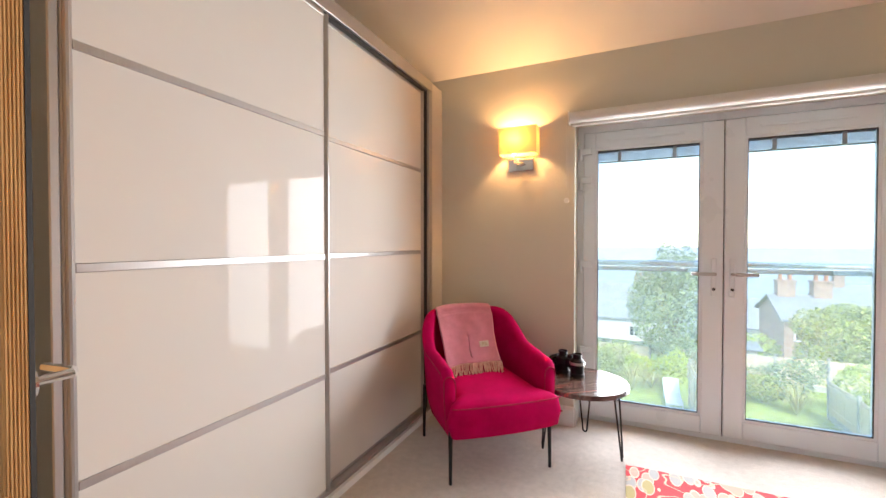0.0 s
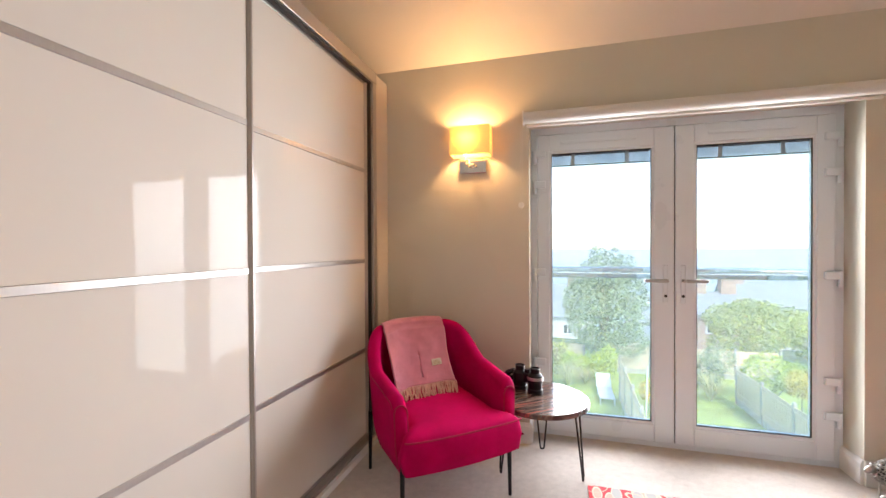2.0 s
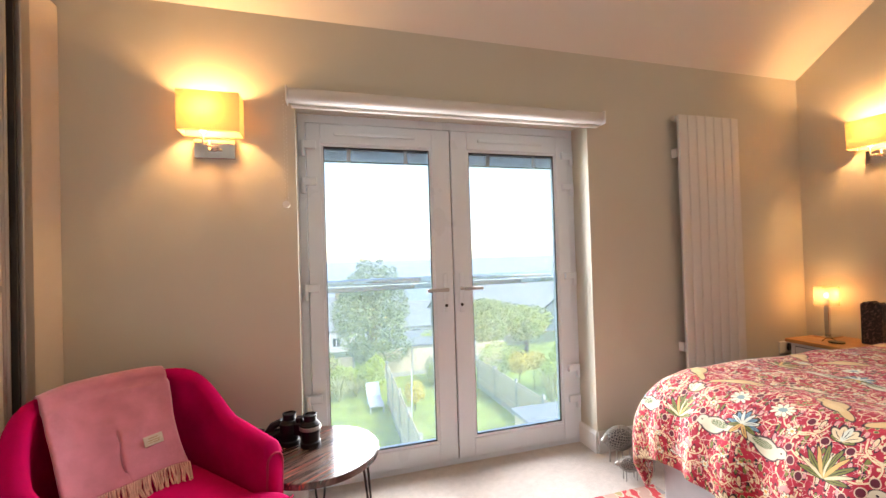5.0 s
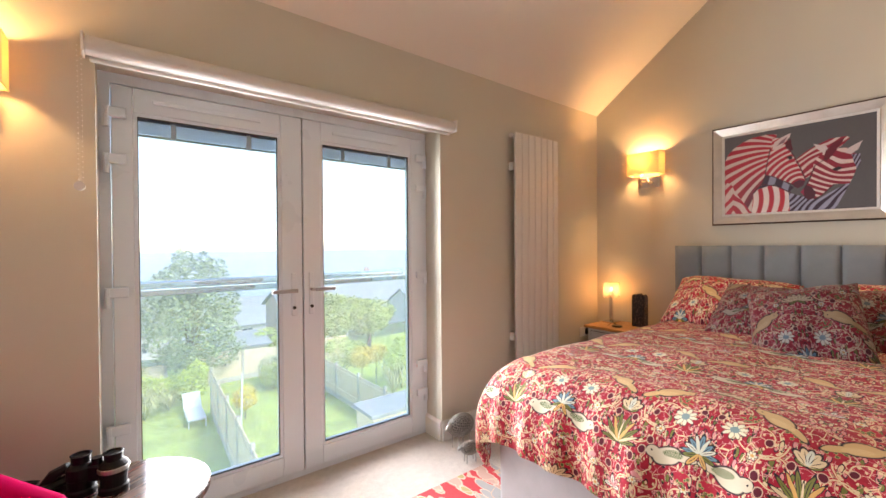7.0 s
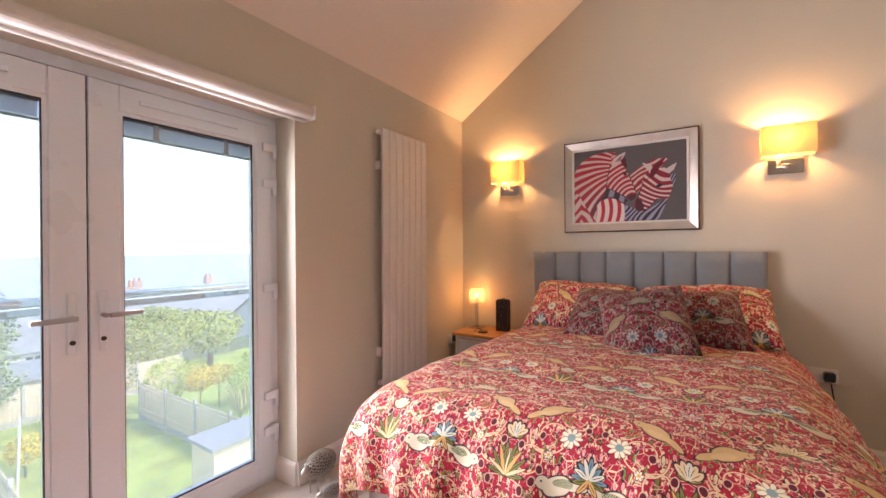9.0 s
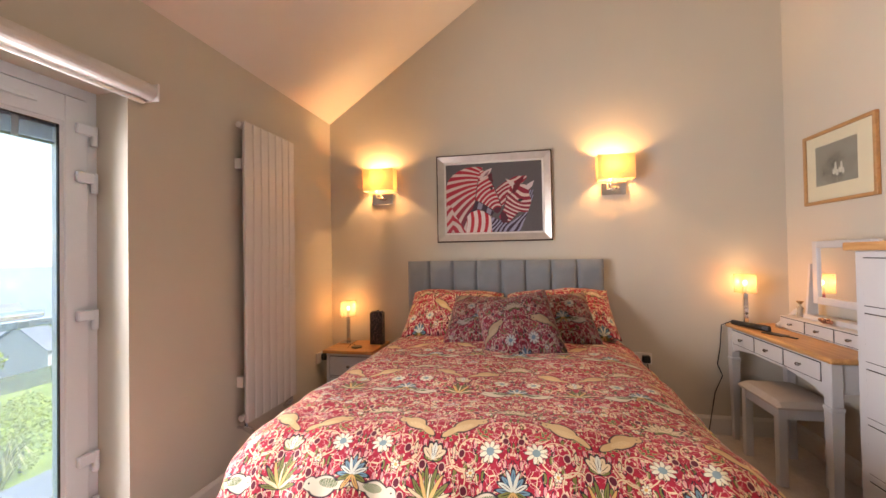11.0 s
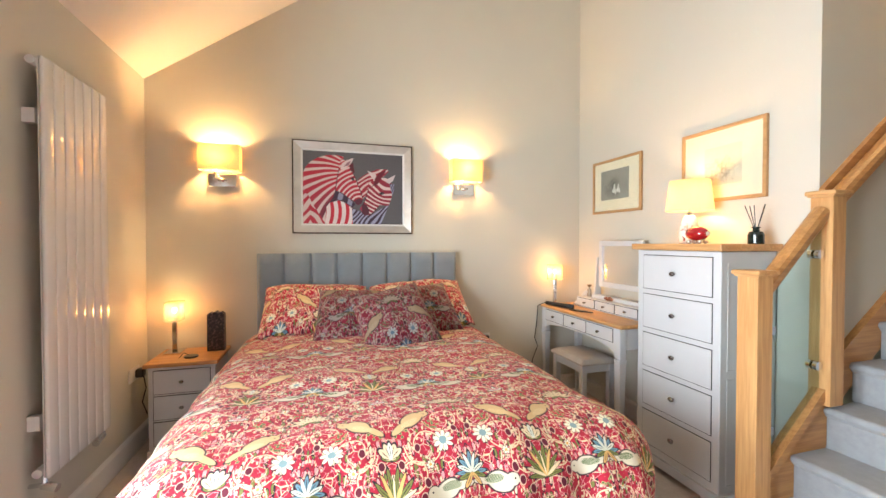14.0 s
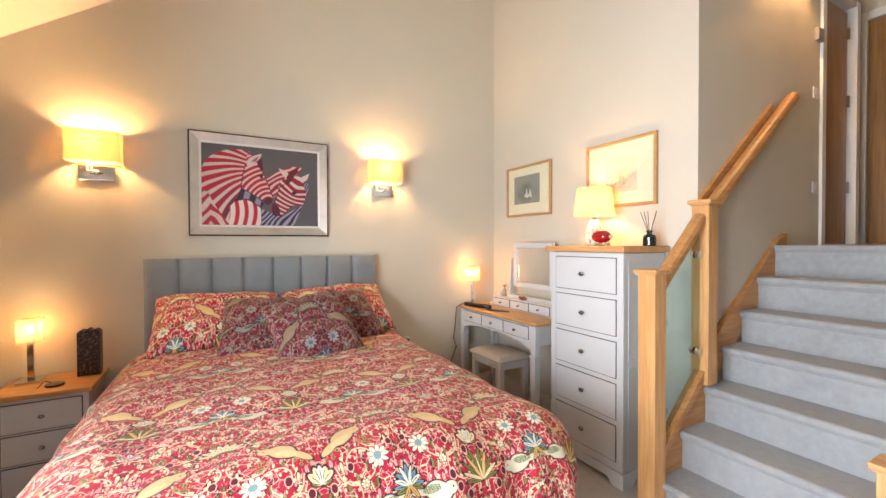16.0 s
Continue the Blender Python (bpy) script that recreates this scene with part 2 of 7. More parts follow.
def lathe(bm, profile, n=24, at=(0, 0, 0)):
    """Rings of (radius, height) about z."""
    rings = []
    for r, z in profile:
        if r <= 1e-6:
            rings.append([bm.verts.new((at[0], at[1], at[2] + z))])
        else:
            rings.append([bm.verts.new((at[0] + r * math.cos(2 * math.pi * j / n), at[1] + r * math.sin(2 * math.pi * j / n), at[2] + z)) for j in range(n)])
    for a, b in zip(rings, rings[1:]):
        for j in range(n):
            k = (j + 1) % n
            if len(a) == 1 and len(b) > 1:
                bm.faces.new((a[0], b[k], b[j]))
            elif len(b) == 1 and len(a) > 1:
                bm.faces.new((a[j], a[k], b[0]))
            elif len(a) > 1:
                bm.faces.new((a[j], a[k], b[k], b[j]))
    return bm


def ball(bm, at, rx, ry, rz, n=14, m=9, turn=None):
    rings = []
    for i in range(m + 1):
        th = math.pi * i / m
        rings.append([Vector((rx * math.sin(th) * math.cos(2 * math.pi * j / n), ry * math.sin(th) * math.sin(2 * math.pi * j / n), rz * math.cos(th))) for j in range(n)])
    made = []
    for i, ring in enumerate(rings):
        ring = ring[:1] if i in (0, m) else ring
        made.append([bm.verts.new(Vector(at) + (turn @ p if turn else p)) for p in ring])
    for a, b in zip(made, made[1:]):
        for j in range(n):
            k = (j + 1) % n
            if len(a) == 1:
                bm.faces.new((a[0], b[j], b[k]))
            elif len(b) == 1:
                bm.faces.new((a[k], a[j], b[0]))
            else:
                bm.faces.new((a[j], b[j], b[k], a[k]))
    return bm


def sheet(bm, f, nu, nv, uv=None, closed_u=False):
    """A grid of points f(i / nu, j / nv); uv gives a second pair of numbers for each point."""
    rows = [[bm.verts.new(f(i / nu, j / nv)) for i in range(nu + (not closed_u))] for j in range(nv + 1)]
    layer = bm.loops.layers.uv.verify() if uv else None
    for j in range(nv):
        for i in range(nu):
            k = (i + 1) % len(rows[0]) if closed_u else i + 1
            face = bm.faces.new((rows[j][i], rows[j][k], rows[j + 1][k], rows[j + 1][i]))
            if uv:
                for loop, (a, b) in zip(face.loops, ((i, j), (i + 1, j), (i + 1, j + 1), (i, j + 1))):
                    loop[layer].uv = uv(a / nu, b / nv)
    return bm


def part(name, bm, material, parent=None, label="", smooth=False, kind=""):
    mesh = bpy.data.meshes.new(name)
    bm.to_mesh(mesh)
    bm.free()
    for m in material if isinstance(material, (list, tuple)) else [material]:
        mesh.materials.append(m)
    if smooth:
        mesh.shade_smooth()
    ob = new(name, mesh)
    ob.parent = parent
    return tagged(ob, label=label, kind=kind)


def thing(name, at, label, category, group="", rz=0.0):
    ob = new(name)
    ob.empty_display_size = 0.1
    ob.matrix_world = pose(*at, 0, 0, rz)
    return tagged(ob, label=label, category=category, group=group)


def solid(name, bm, material, label, category, group="", smooth=False, kind=""):
    return tagged(part(name, bm, material, None, label, smooth, kind), category=category, group=group)


def structure(name, bm, material, label="", smooth=False):
    return part(name, bm, material, None, label, smooth, "structure")


def bx(*a, **k):
    return box(new_bm(), *a, **k)


# ---- plan ----
WY, BX, PY, WX = 3.005, 3.32, -0.435, -1.19      # window wall, bed wall, picture wall, wardrobe front
SX = 1.42                                        # wall beside the stairs
CZ, SLOPE = 2.463, 0.693                         # eaves height, pitch of the ceiling
FLAT_Y = 0.35
FLAT_Z = CZ + SLOPE * (WY - FLAT_Y)
DX0, DX1, DZ = -0.225, 1.482, 2.035              # opening of the garden doors
LANDING = 1.335
BACKX = -1.85

structure("floor", box(bx(BACKX, PY, -0.15, BX + 0.15, WY, 0.0), DX0, WY, -0.15, DX1, WY + 0.165, 0.0), CARPET, "beige cut-pile bedroom carpet")
bm = new_bm()
box(bm, BACKX - 0.15, WY, -0.15, DX0, WY + 0.3, 2.9)
box(bm, DX1, WY, -0.15, BX + 0.15, WY + 0.3, 2.9)
box(bm, DX0, WY, DZ, DX1, WY + 0.3, 2.9)
box(bm, DX0, WY + 0.166, -0.15, DX1, WY + 0.3, -0.01)
structure("wall_window", bm, WALL, "taupe painted wall with a deep opening for garden doors")
structure("wall_bed", bx(BX, -4.2, -0.15, BX + 0.15, WY, 5.0), WALL, "taupe painted gable wall behind the bed")
structure("wall_pictures", bx(SX, PY - 0.15, -0.15, BX, PY, 5.0), WALL, "cream painted wall with two framed prints")
bm = new_bm()
box(bm, SX, -2.03, -0.15, SX + 0.12, PY - 0.15, 5.0)
box(bm, SX, -2.66, 3.26, SX + 0.12, -2.03, 5.0)
box(bm, 1.60, -3.3, LANDING - 0.2, 1.72, -2.67, 5.0)
box(bm, SX + 0.12, -2.67, LANDING - 0.2, 1.60, -2.60, 5.0)
structure("wall_stairs", bm, WALL, "taupe painted wall rising beside the stairs")
structure("wall_landing", bx(-1.0, -3.3, 0.6, 1.60, -3.15, 5.0), WALL, "painted landing end wall")
structure("wall_stairwell", bx(0.46, -3.15, -0.15, 0.58, PY, 5.0), WALL, "painted wall on the far side of the stairs")
structure("wall_entrance", bx(BACKX, PY - 0.15, -0.15, 0.46, PY, 5.0), WALL, "painted wall behind the wardrobe end")
structure("wall_wardrobe", bx(BACKX - 0.15, PY - 0.15, -0.15, BACKX, WY, 5.0), WALL, "painted wall behind the wardrobe")
bm = new_bm()
prism(bm, [(WY + 0.3, CZ - 0.3 * SLOPE), (WY + 0.3, CZ + 0.2), (FLAT_Y, FLAT_Z + 0.2), (-3.3, FLAT_Z + 0.2), (-3.3, FLAT_Z), (FLAT_Y, FLAT_Z)], 0, BACKX - 0.15, BX + 0.15)
structure("ceiling", bm, CEIL, "white painted vaulted ceiling")
structure("landing_floor", box(bx(0.58, -3.15, LANDING - 0.2, SX, -1.24, LANDING), SX, -3.15, LANDING - 0.2, 1.60, -2.67, LANDING), STAIR_CARPET, "grey carpeted landing")


def skirting(name, x0, y0, x1, y1, nx, ny, z=0.0, h=0.13, t=0.016):
    """A skirting board from one end to the other, standing out towards (nx, ny)."""
    bm = new_bm()
    if ny:
        prism(bm, [(y0, z), (y0 + ny * t, z), (y0 + ny * t, z + h - 0.02), (y0 + ny * t * 0.4, z + h), (y0, z + h)], 0, x0, x1)
    else:
        prism(bm, [(x0, z), (x0 + nx * t, z), (x0 + nx * t, z + h - 0.02), (x0 + nx * t * 0.4, z + h), (x0, z + h)], 1, y0, y1)
    return structure(name, bm, TRIM, "white painted skirting board")


skirting("baseboard_window_west", WX + 0.001, WY, DX0, WY, 0, -1)
skirting("baseboard_window_east", DX1, WY, BX, WY, 0, -1)
skirting("baseboard_bed", BX, PY + 0.017, BX, WY - 0.017, -1, 0)
skirting("baseboard_pictures", SX, PY, BX, PY, 0, 1)
skirting("baseboard_reveal_east", DX1, WY + 0.0, DX1, WY + 0.165, -1, 0)
skirting("baseboard_reveal_west", DX0, WY + 0.0, DX0, WY + 0.165, 1, 0)
skirting("baseboard_entrance", BACKX, PY, 0.46, PY, 0, 1)

# ---- garden doors ----


def garden_doors():
    frame = structure("door_garden", bx(DX0, WY + 0.165, 0.0, DX0 + 0.04, WY + 0.235, DZ), UPVC, "closed white plastic double garden doors with glass panes")
    part("door_frame", bx(DX1 - 0.04, WY + 0.165, 0.0, DX1, WY + 0.235, DZ), UPVC, frame)
    part("door_frame", bx(DX0 + 0.04, WY + 0.165, DZ - 0.045, DX1 - 0.04, WY + 0.235, DZ), UPVC, frame)
    part("door_sill", bx(DX0 + 0.04, WY + 0.165, 0.0, DX1 - 0.04, WY + 0.235, 0.028), UPVC, frame)
    mid = 0.637
    for x0, x1, g0, g1, s in ((DX0 + 0.042, mid - 0.003, -0.105, 0.522, -1), (mid + 0.003, DX1 - 0.042, 0.742, 1.352, 1)):
        y0, y1, z0, z1, gz0, gz1 = WY + 0.155, WY + 0.215, 0.032, DZ - 0.05, 0.14, 1.875
        bm = new_bm()
        for lo, hi, zz0, zz1 in ((x0, g0, z0, z1), (g1, x1, z0, z1), (g0, g1, z0, gz0), (g0, g1, gz1, z1)):
            box(bm, lo, y0, zz0, hi, y1, zz1, 0.004)
        leaf = part("door_leaf", bm, UPVC, frame)
        bm = new_bm()
        b = 0.014
        for lo, hi, zz0, zz1 in ((g0, g0 + b, gz0, gz1), (g1 - b, g1, gz0, gz1), (g0 + b, g1 - b, gz0, gz0 + b), (g0 + b, g1 - b, gz1 - b, gz1)):
            box(bm, lo, y0 + 0.008, zz0, hi, y1 - 0.01, zz1)
        part("glazing_bead", bm, UPVC, leaf)
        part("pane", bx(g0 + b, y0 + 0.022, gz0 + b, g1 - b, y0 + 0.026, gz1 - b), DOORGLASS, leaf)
        bm = new_bm()
        q = b + 0.0035
        for lo, hi, zz0, zz1 in ((g0 + b, g0 + q, gz0 + b, gz1 - b), (g1 - q, g1 - b, gz0 + b, gz1 - b), (g0 + q, g1 - q, gz0 + b, gz0 + q), (g0 + q, g1 - q, gz1 - q, gz1 - b)):
            box(bm, lo, y0 + 0.010, zz0, hi, y0 + 0.021, zz1)
        part("gasket", bm, DARKGAP, leaf, "black rubber glazing gasket")
        # raised slats between the panes
        bm = new_bm()
        for k in range(9):
            z = gz1 - b - 0.012 - k * 0.0065
            box(bm, g0 + b + 0.004, y0 + 0.034, z - 0.0014, g1 - b - 0.004, y0 + 0.046, z + 0.0014)
        box(bm, g0 + b + 0.002, y0 + 0.033, gz1 - b - 0.010, g1 - b - 0.002, y0 + 0.047, gz1 - b - 0.001)
        box(bm, g0 + b + 0.002, y0 + 0.033, gz1 - b - 0.080, g1 - b - 0.002, y0 + 0.047, gz1 - b - 0.070)
        part("slat_stack", bm, SLAT, leaf, "raised blue-grey slats sealed in the glass")
        for fx in (0.24, 0.76):
            part("slat_tape", bx(g0 + (g1 - g0) * fx - 0.011, y0 + 0.029, gz1 - b - 0.08, g0 + (g1 - g0) * fx + 0.011, y0 + 0.032, gz1 - b - 0.004), TAPE, leaf)
        part("trickle_vent", bx(g0 + 0.07, y0 - 0.012, gz1 + 0.045, g1 - 0.10, y0 - 0.001, gz1 + 0.064, 0.003), UPVC, leaf)
        # handle
        hx = (g1 + 0.062) if s < 0 else (g0 - 0.062)
        hb = part("handle_plate", bx(hx - 0.014, y0 - 0.010, 0.90, hx + 0.014, y0 - 0.0005, 1.135, 0.004), UPVC, leaf, "white handle plate")
        bm = tube(new_bm(), [(hx, y0 - 0.008, 1.04), (hx, y0 - 0.045, 1.04)], 0.009, 10)
        box(bm, hx + 0.008, y0 - 0.058, 1.03, hx + s * 0.125, y0 - 0.044, 1.05, 0.004)
        part("lever", bm, HANDLE, hb, "satin metal lever")
        part("keyhole", tube(new_bm(), [(hx, y0 - 0.010, 0.945), (hx, y0 - 0.016, 0.945)], 0.009, 12), DARKGAP, hb)
        # hinges on the jamb side
        ex = x0 if s < 0 else x1
        for hz in (0.277, 0.471, 1.066, 1.642, 1.843):
            bm = bx(ex - s * 0.055, y0 - 0.022, hz - 0.004, ex + s * 0.012, y0 - 0.0005, hz + 0.040, 0.004)
            tube(bm, [(ex + s * 0.016, y0 - 0.012, hz - 0.045), (ex + s * 0.016, y0 - 0.012, hz + 0.040)], 0.0125, 10)
            part("hinge", bm, UPVC, leaf)
    part("door_seal", bx(mid - 0.0025, WY + 0.17, 0.034, mid + 0.0025, WY + 0.2, DZ - 0.052), DARKGAP, frame)
    return frame


SLAT = surface("blue_grey_slat", (0.11, 0.17, 0.26), 0.4, 0.2, vary=0.03, bump=0)
TAPE = surface("slat_tape", (0.42, 0.50, 0.60), 0.7, vary=0.03, bump=0)
HANDLE = surface("satin_silver_handle", (0.42, 0.42, 0.42), 0.34, 0.8, vary=0.03, bump=0.02)
garden_doors()

BLINDCLOTH = surface("white_blind_cloth", (0.66, 0.64, 0.61), 0.95, vary=0.02, scale=8, grain=300, bump=0.1, Specular_IOR_Level=0.15)
blind = thing("roller_blind", (0.65, WY, 2.05), "rolled-up white roller blind above the garden doors", "blind")
bm = tube(new_bm(), [(-0.90, -0.045, 0.0), (0.90, -0.045, 0.0)], 0.036, 20)
part("roll", bm, BLINDCLOTH, blind, smooth=False)
part("bottom_bar", bx(-0.89, -0.030, -0.052, 0.89, -0.012, -0.036, 0.004), TRIM, blind)
for x in (-0.912, 0.902):
    part("bracket", bx(x, -0.085, -0.04, x + 0.01, -0.002, 0.038, 0.004), TRIM, blind)
bm = new_bm()
for k in range(54):
    ball(bm, (-0.918 + (0.006 if k % 2 else -0.006), -0.05, -0.01 - k * 0.0097), 0.0024, 0.0024, 0.0024, 6, 4)
part("pull_chain", bm, TRIM, blind)
part("chain_weight", tube(new_bm(), [(-0.921, -0.060, -0.538), (-0.921, -0.046, -0.538)], 0.017, 16), TRIM, blind)

# ---- sliding wardrobe ----
ward = thing("sliding_wardrobe", (WX, 0.69, 0.0), "tall sliding wardrobe with glossy cream glass panels in silver frames", "wardrobe")
Y0, Y1, WH = 0.0, WY - 0.69, 2.385
YM = 1.705 - 0.69                     # meeting of the two doors
YR = 2.765 - 0.69
part("carcass", bx(BACKX - WX + 0.005, 0.0, 0.02, -0.09, YR + 0.05, WH - 0.03), WALLPAN := surface("wardrobe_side_board", (0.60, 0.555, 0.49), 0.6, vary=0.02, grain=150, bump=0.05), ward)
part("end_panel", bx(BACKX - WX + 0.005, YR + 0.052, 0.0, -0.004, Y1 - 0.001, WH - 0.005), WALLPAN, ward, "cream end panel between wardrobe and wall")
part("plinth", bx(-0.088, -0.0, 0.0, 0.02, YR + 0.05, 0.035), TRIM, ward)
part("floor_track", bx(-0.085, 0.0, 0.036, 0.004, YR + 0.05, 0.055, 0.003), STEEL, ward)
part("top_track", bx(-0.088, -0.01, WH - 0.075, 0.006, YR + 0.052, WH, 0.003), STEEL, ward, "brushed silver top track")
# dark strip added under the top track in place of its shade
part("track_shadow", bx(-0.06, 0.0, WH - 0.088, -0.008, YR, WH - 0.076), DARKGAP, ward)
part("side_post", bx(-0.085, YR - 0.002, 0.056, 0.004, YR + 0.05, WH - 0.076, 0.003), STEEL, ward)
part("side_post", bx(-0.085, -0.01, 0.056, 0.004, 0.012, WH - 0.076, 0.003), STEEL, ward)
# shade beside the side post, built as a dark strip
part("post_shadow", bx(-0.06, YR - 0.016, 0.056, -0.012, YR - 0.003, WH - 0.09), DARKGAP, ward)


def sliding_door(y0, y1, x):
    """One door: glass panels between silver rails."""
    z0, z1, r = 0.058, WH - 0.09, (0.605, 1.168, 1.737)
    body = part("door", bx(x - 0.026, y0 + 0.03, z0, x - 0.012, y1 - 0.03, z1), DARKGAP, ward, "sliding door of four cream glass panels")
    for a, b in ((y0, y0 + 0.028), (y1 - 0.028, y1)):
        bm = bx(x - 0.03, a, z0, x + 0.002, b, z1, 0.004)
        tube(bm, [(x + 0.002, (a + b) / 2, z0), (x + 0.002, (a + b) / 2, z1)], 0.008, 8)
        part("stile", bm, STEEL, body)
    levels = (z0, *r, z1)
    for i, (a, b) in enumerate(zip(levels, levels[1:])):
        part("panel", bx(x - 0.012, y0 + 0.028, a + 0.012, x - 0.005, y1 - 0.028, b - 0.012), PANEL, body)
    for z in r:
        part("rail", bx(x - 0.013, y0 + 0.028, z - 0.0125, x - 0.001, y1 - 0.028, z + 0.0125, 0.002), STEEL, body)
    for z in (z0, z1):
        part("rail", bx(x - 0.013, y0 + 0.028, z - 0.012, x - 0.001, y1 - 0.028, z + 0.012, 0.002), STEEL, body)


sliding_door(0.014, YM, 0.0)
sliding_door(YM - 0.005, YR - 0.018, -0.034)

# ---- wooden door standing open at the wardrobe's end ----
door = structure("door_room", bx(-1.18, 0.46, 0.01, -0.782, 0.498, 2.0, 0.002), OAK_Z, "open pine-coloured grooved wooden door with lever handle")
for k in range(6):
    part("door_groove", bx(-0.7818, 0.4625 + k * 0.0047, 0.02, -0.7795, 0.4650 + k * 0.0047, 1.99, 0.0005), OAK_Z, door)
part("door_edge_seal", bx(-0.7815, 0.4905, 0.01, -0.7795, 0.4975, 2.0), DARKGAP, door)
bm = tube(new_bm(), [(-0.815, 0.499, 1.0), (-0.815, 0.506, 1.0)], 0.026, 20)
tube(bm, [(-0.815, 0.505, 1.0), (-0.815, 0.560, 1.0), (-0.83, 0.568, 1.0), (-0.93, 0.568, 0.995)], 0.0085, 10)
part("door_handle", bm, CHROME, door, "polished metal lever handle")

# ---- wall lamps ----


def wall_lamp(name, at, rz, light=8.0):
    """Plate on the wall at the origin; the lamp reaches out along -y."""
    t = thing(name, at, "chrome wall light with a lit cream box shade", "wall light", "wall lights", rz)
    part("plate", bx(-0.088, -0.016, -0.042, 0.088, -0.001, 0.048, 0.002), CHROME, t)
    bm = tube(new_bm(), [(0.0, -0.016, 0.005), (0.02, -0.045, 0.005), (-0.035, -0.07, 0.008), (-0.035, -0.07, 0.07)], 0.007, 10)
    ball(bm, (0.0, -0.022, 0.005), 0.016, 0.012, 0.016, 12, 8)
    part("arm", bm, CHROME, t, smooth=True)
    w, d0, d1, z0, z1, k = 0.128, -0.012, -0.125, 0.060, 0.240, 0.003
    bm = new_bm()
    for lo, hi in (((-w, d1, z0), (w, d1 + k, z1)), ((-w, d0 - k, z0), (w, d0, z1)), ((-w, d1 + k, z0), (-w + k, d0 - k, z1)), ((w - k, d1 + k, z0), (w, d0 - k, z1))):
        box(bm, *lo, *hi)
    part("shade", bm, SHADE, t)
    bm = new_bm()
    for z in (z0 + 0.012,):
        box(bm, -w + k, -0.074, z, w - k, -0.066, z + 0.004)
    part("shade_ring", bm, CHROME, t)
    b = ball(new_bm(), (-0.035, -0.07, 0.13), 0.022, 0.022, 0.03, 12, 8)
    lathe(b, [(0.0, 0.066), (0.013, 0.066), (0.013, 0.10), (0, 0.10)], 12, (-0.035, -0.07, 0))
    bulb = part("bulb", b, BULB, t, "glowing warm bulb", smooth=True)
    bulb.visible_shadow = False
    m = pose(*at, 0, 0, rz)
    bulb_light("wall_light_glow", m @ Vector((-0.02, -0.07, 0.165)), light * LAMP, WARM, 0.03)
    return t


n_ = Net("bulb_glow")
n_.put("Base Color", (1.0, 0.8, 0.5, 1)), n_.put("Emission Color", (1.0, 0.62, 0.25, 1)), n_.put("Emission Strength", 3.5)
BULB = n_.mat
wall_lamp("wall_lamp", (-0.585, WY, 1.775), 0)
wall_lamp("wall_lamp", (BX, 2.525, 1.785), -90)
wall_lamp("wall_lamp", (BX, 0.695, 1.785), -90)
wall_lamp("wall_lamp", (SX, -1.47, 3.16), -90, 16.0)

# ---- stairs ----
RISE, TREAD_Y = (0.19, 0.385, 0.578, 0.765, 0.95, 1.142, LANDING), (0.0, -0.20, -0.41, -0.612, -0.818, -1.014, -1.234)
SXL, SXR = 0.62, 1.335
flight = structure("stairs", bx(SXL, -1.23, 0.0, SXR, -1.02, 0.05), STAIR_CARPET, "grey carpeted flight of seven steps with oak sides")


def step(z0, z1, y, yb, x1):
    """One carpeted step with a soft rounded nosing."""
    bm = new_bm()
    r = 0.018
    out = [(yb, z0), (y - 0.012, z0), (y - 0.012, z1 - 0.05)]
    out += [(y - r + r * math.sin(a) + 0.012, z1 - r + r * math.cos(a)) for a in [math.pi * 0.75 - k * math.pi * 0.75 / 6 for k in range(7)]]
    out += [(yb, z1)]
    prism(bm, out, 0, SXL, x1)
    return part("step", bm, STAIR_CARPET, flight)


below = 0.0
for i, (z, y) in enumerate(zip(RISE, TREAD_Y)):
    yb = TREAD_Y[i + 1] - 0.015 if i < 6 else -1.30
    step(below if i else 0.0, z, y, yb, 1.368 if i < 3 else SX - 0.036)
    below = z - 0.001
for x0, x1, label in ((1.369, 1.399, "oak stair string"), (SXL - 0.03, SXL - 0.001, "oak stair string")):
    bm = new_bm()
    k = (RISE[-1] - RISE[0]) / (TREAD_Y[0] - TREAD_Y[-1])
    ya, yc = 0.0, -1.44
    za = RISE[0] + 0.075
    ye = -0.43 if x0 > 1 else -1.285
    prism(bm, [(ya, 0.0), (ya, za), (ye, za - ye * k), (ye, za - ye * k - 0.25), (ya - 0.25, 0.0)], 0, x0, x1)
    part("string", bm, OAK_Y, flight, label)
# base rail over the string, between the newels
bm = new_bm()
prism(bm, [(-0.015, 0.275), (-0.015, 0.33), (-0.37, 0.67), (-0.37, 0.615)], 0, 1.345, 1.400)
part("base_rail", bm, OAK_Y, flight)


def newel(x, y, z0, z1):
    t = thing("newel_post", (x, y, z0), "square oak newel post with a flat cap", "newel post", "newel posts of the stairs")
    h = z1 - z0
    part("post", bx(-0.045, -0.045, 0, 0.045, 0.045, h - 0.028, 0.003), OAK_Z, t)
    bm = bx(-0.062, -0.062, h - 0.020, 0.062, 0.062, h, 0.004)
    box(bm, -0.053, -0.053, h - 0.028, 0.053, 0.053, h - 0.020)
    part("cap", bm, OAK, t)
    return t


NX = 1.372
newel(NX, 0.035, 0.0, 1.225)
newel(NX, -0.415, 0.594, 1.582)
newel(0.541, 0.035, 0.0, 0.66)


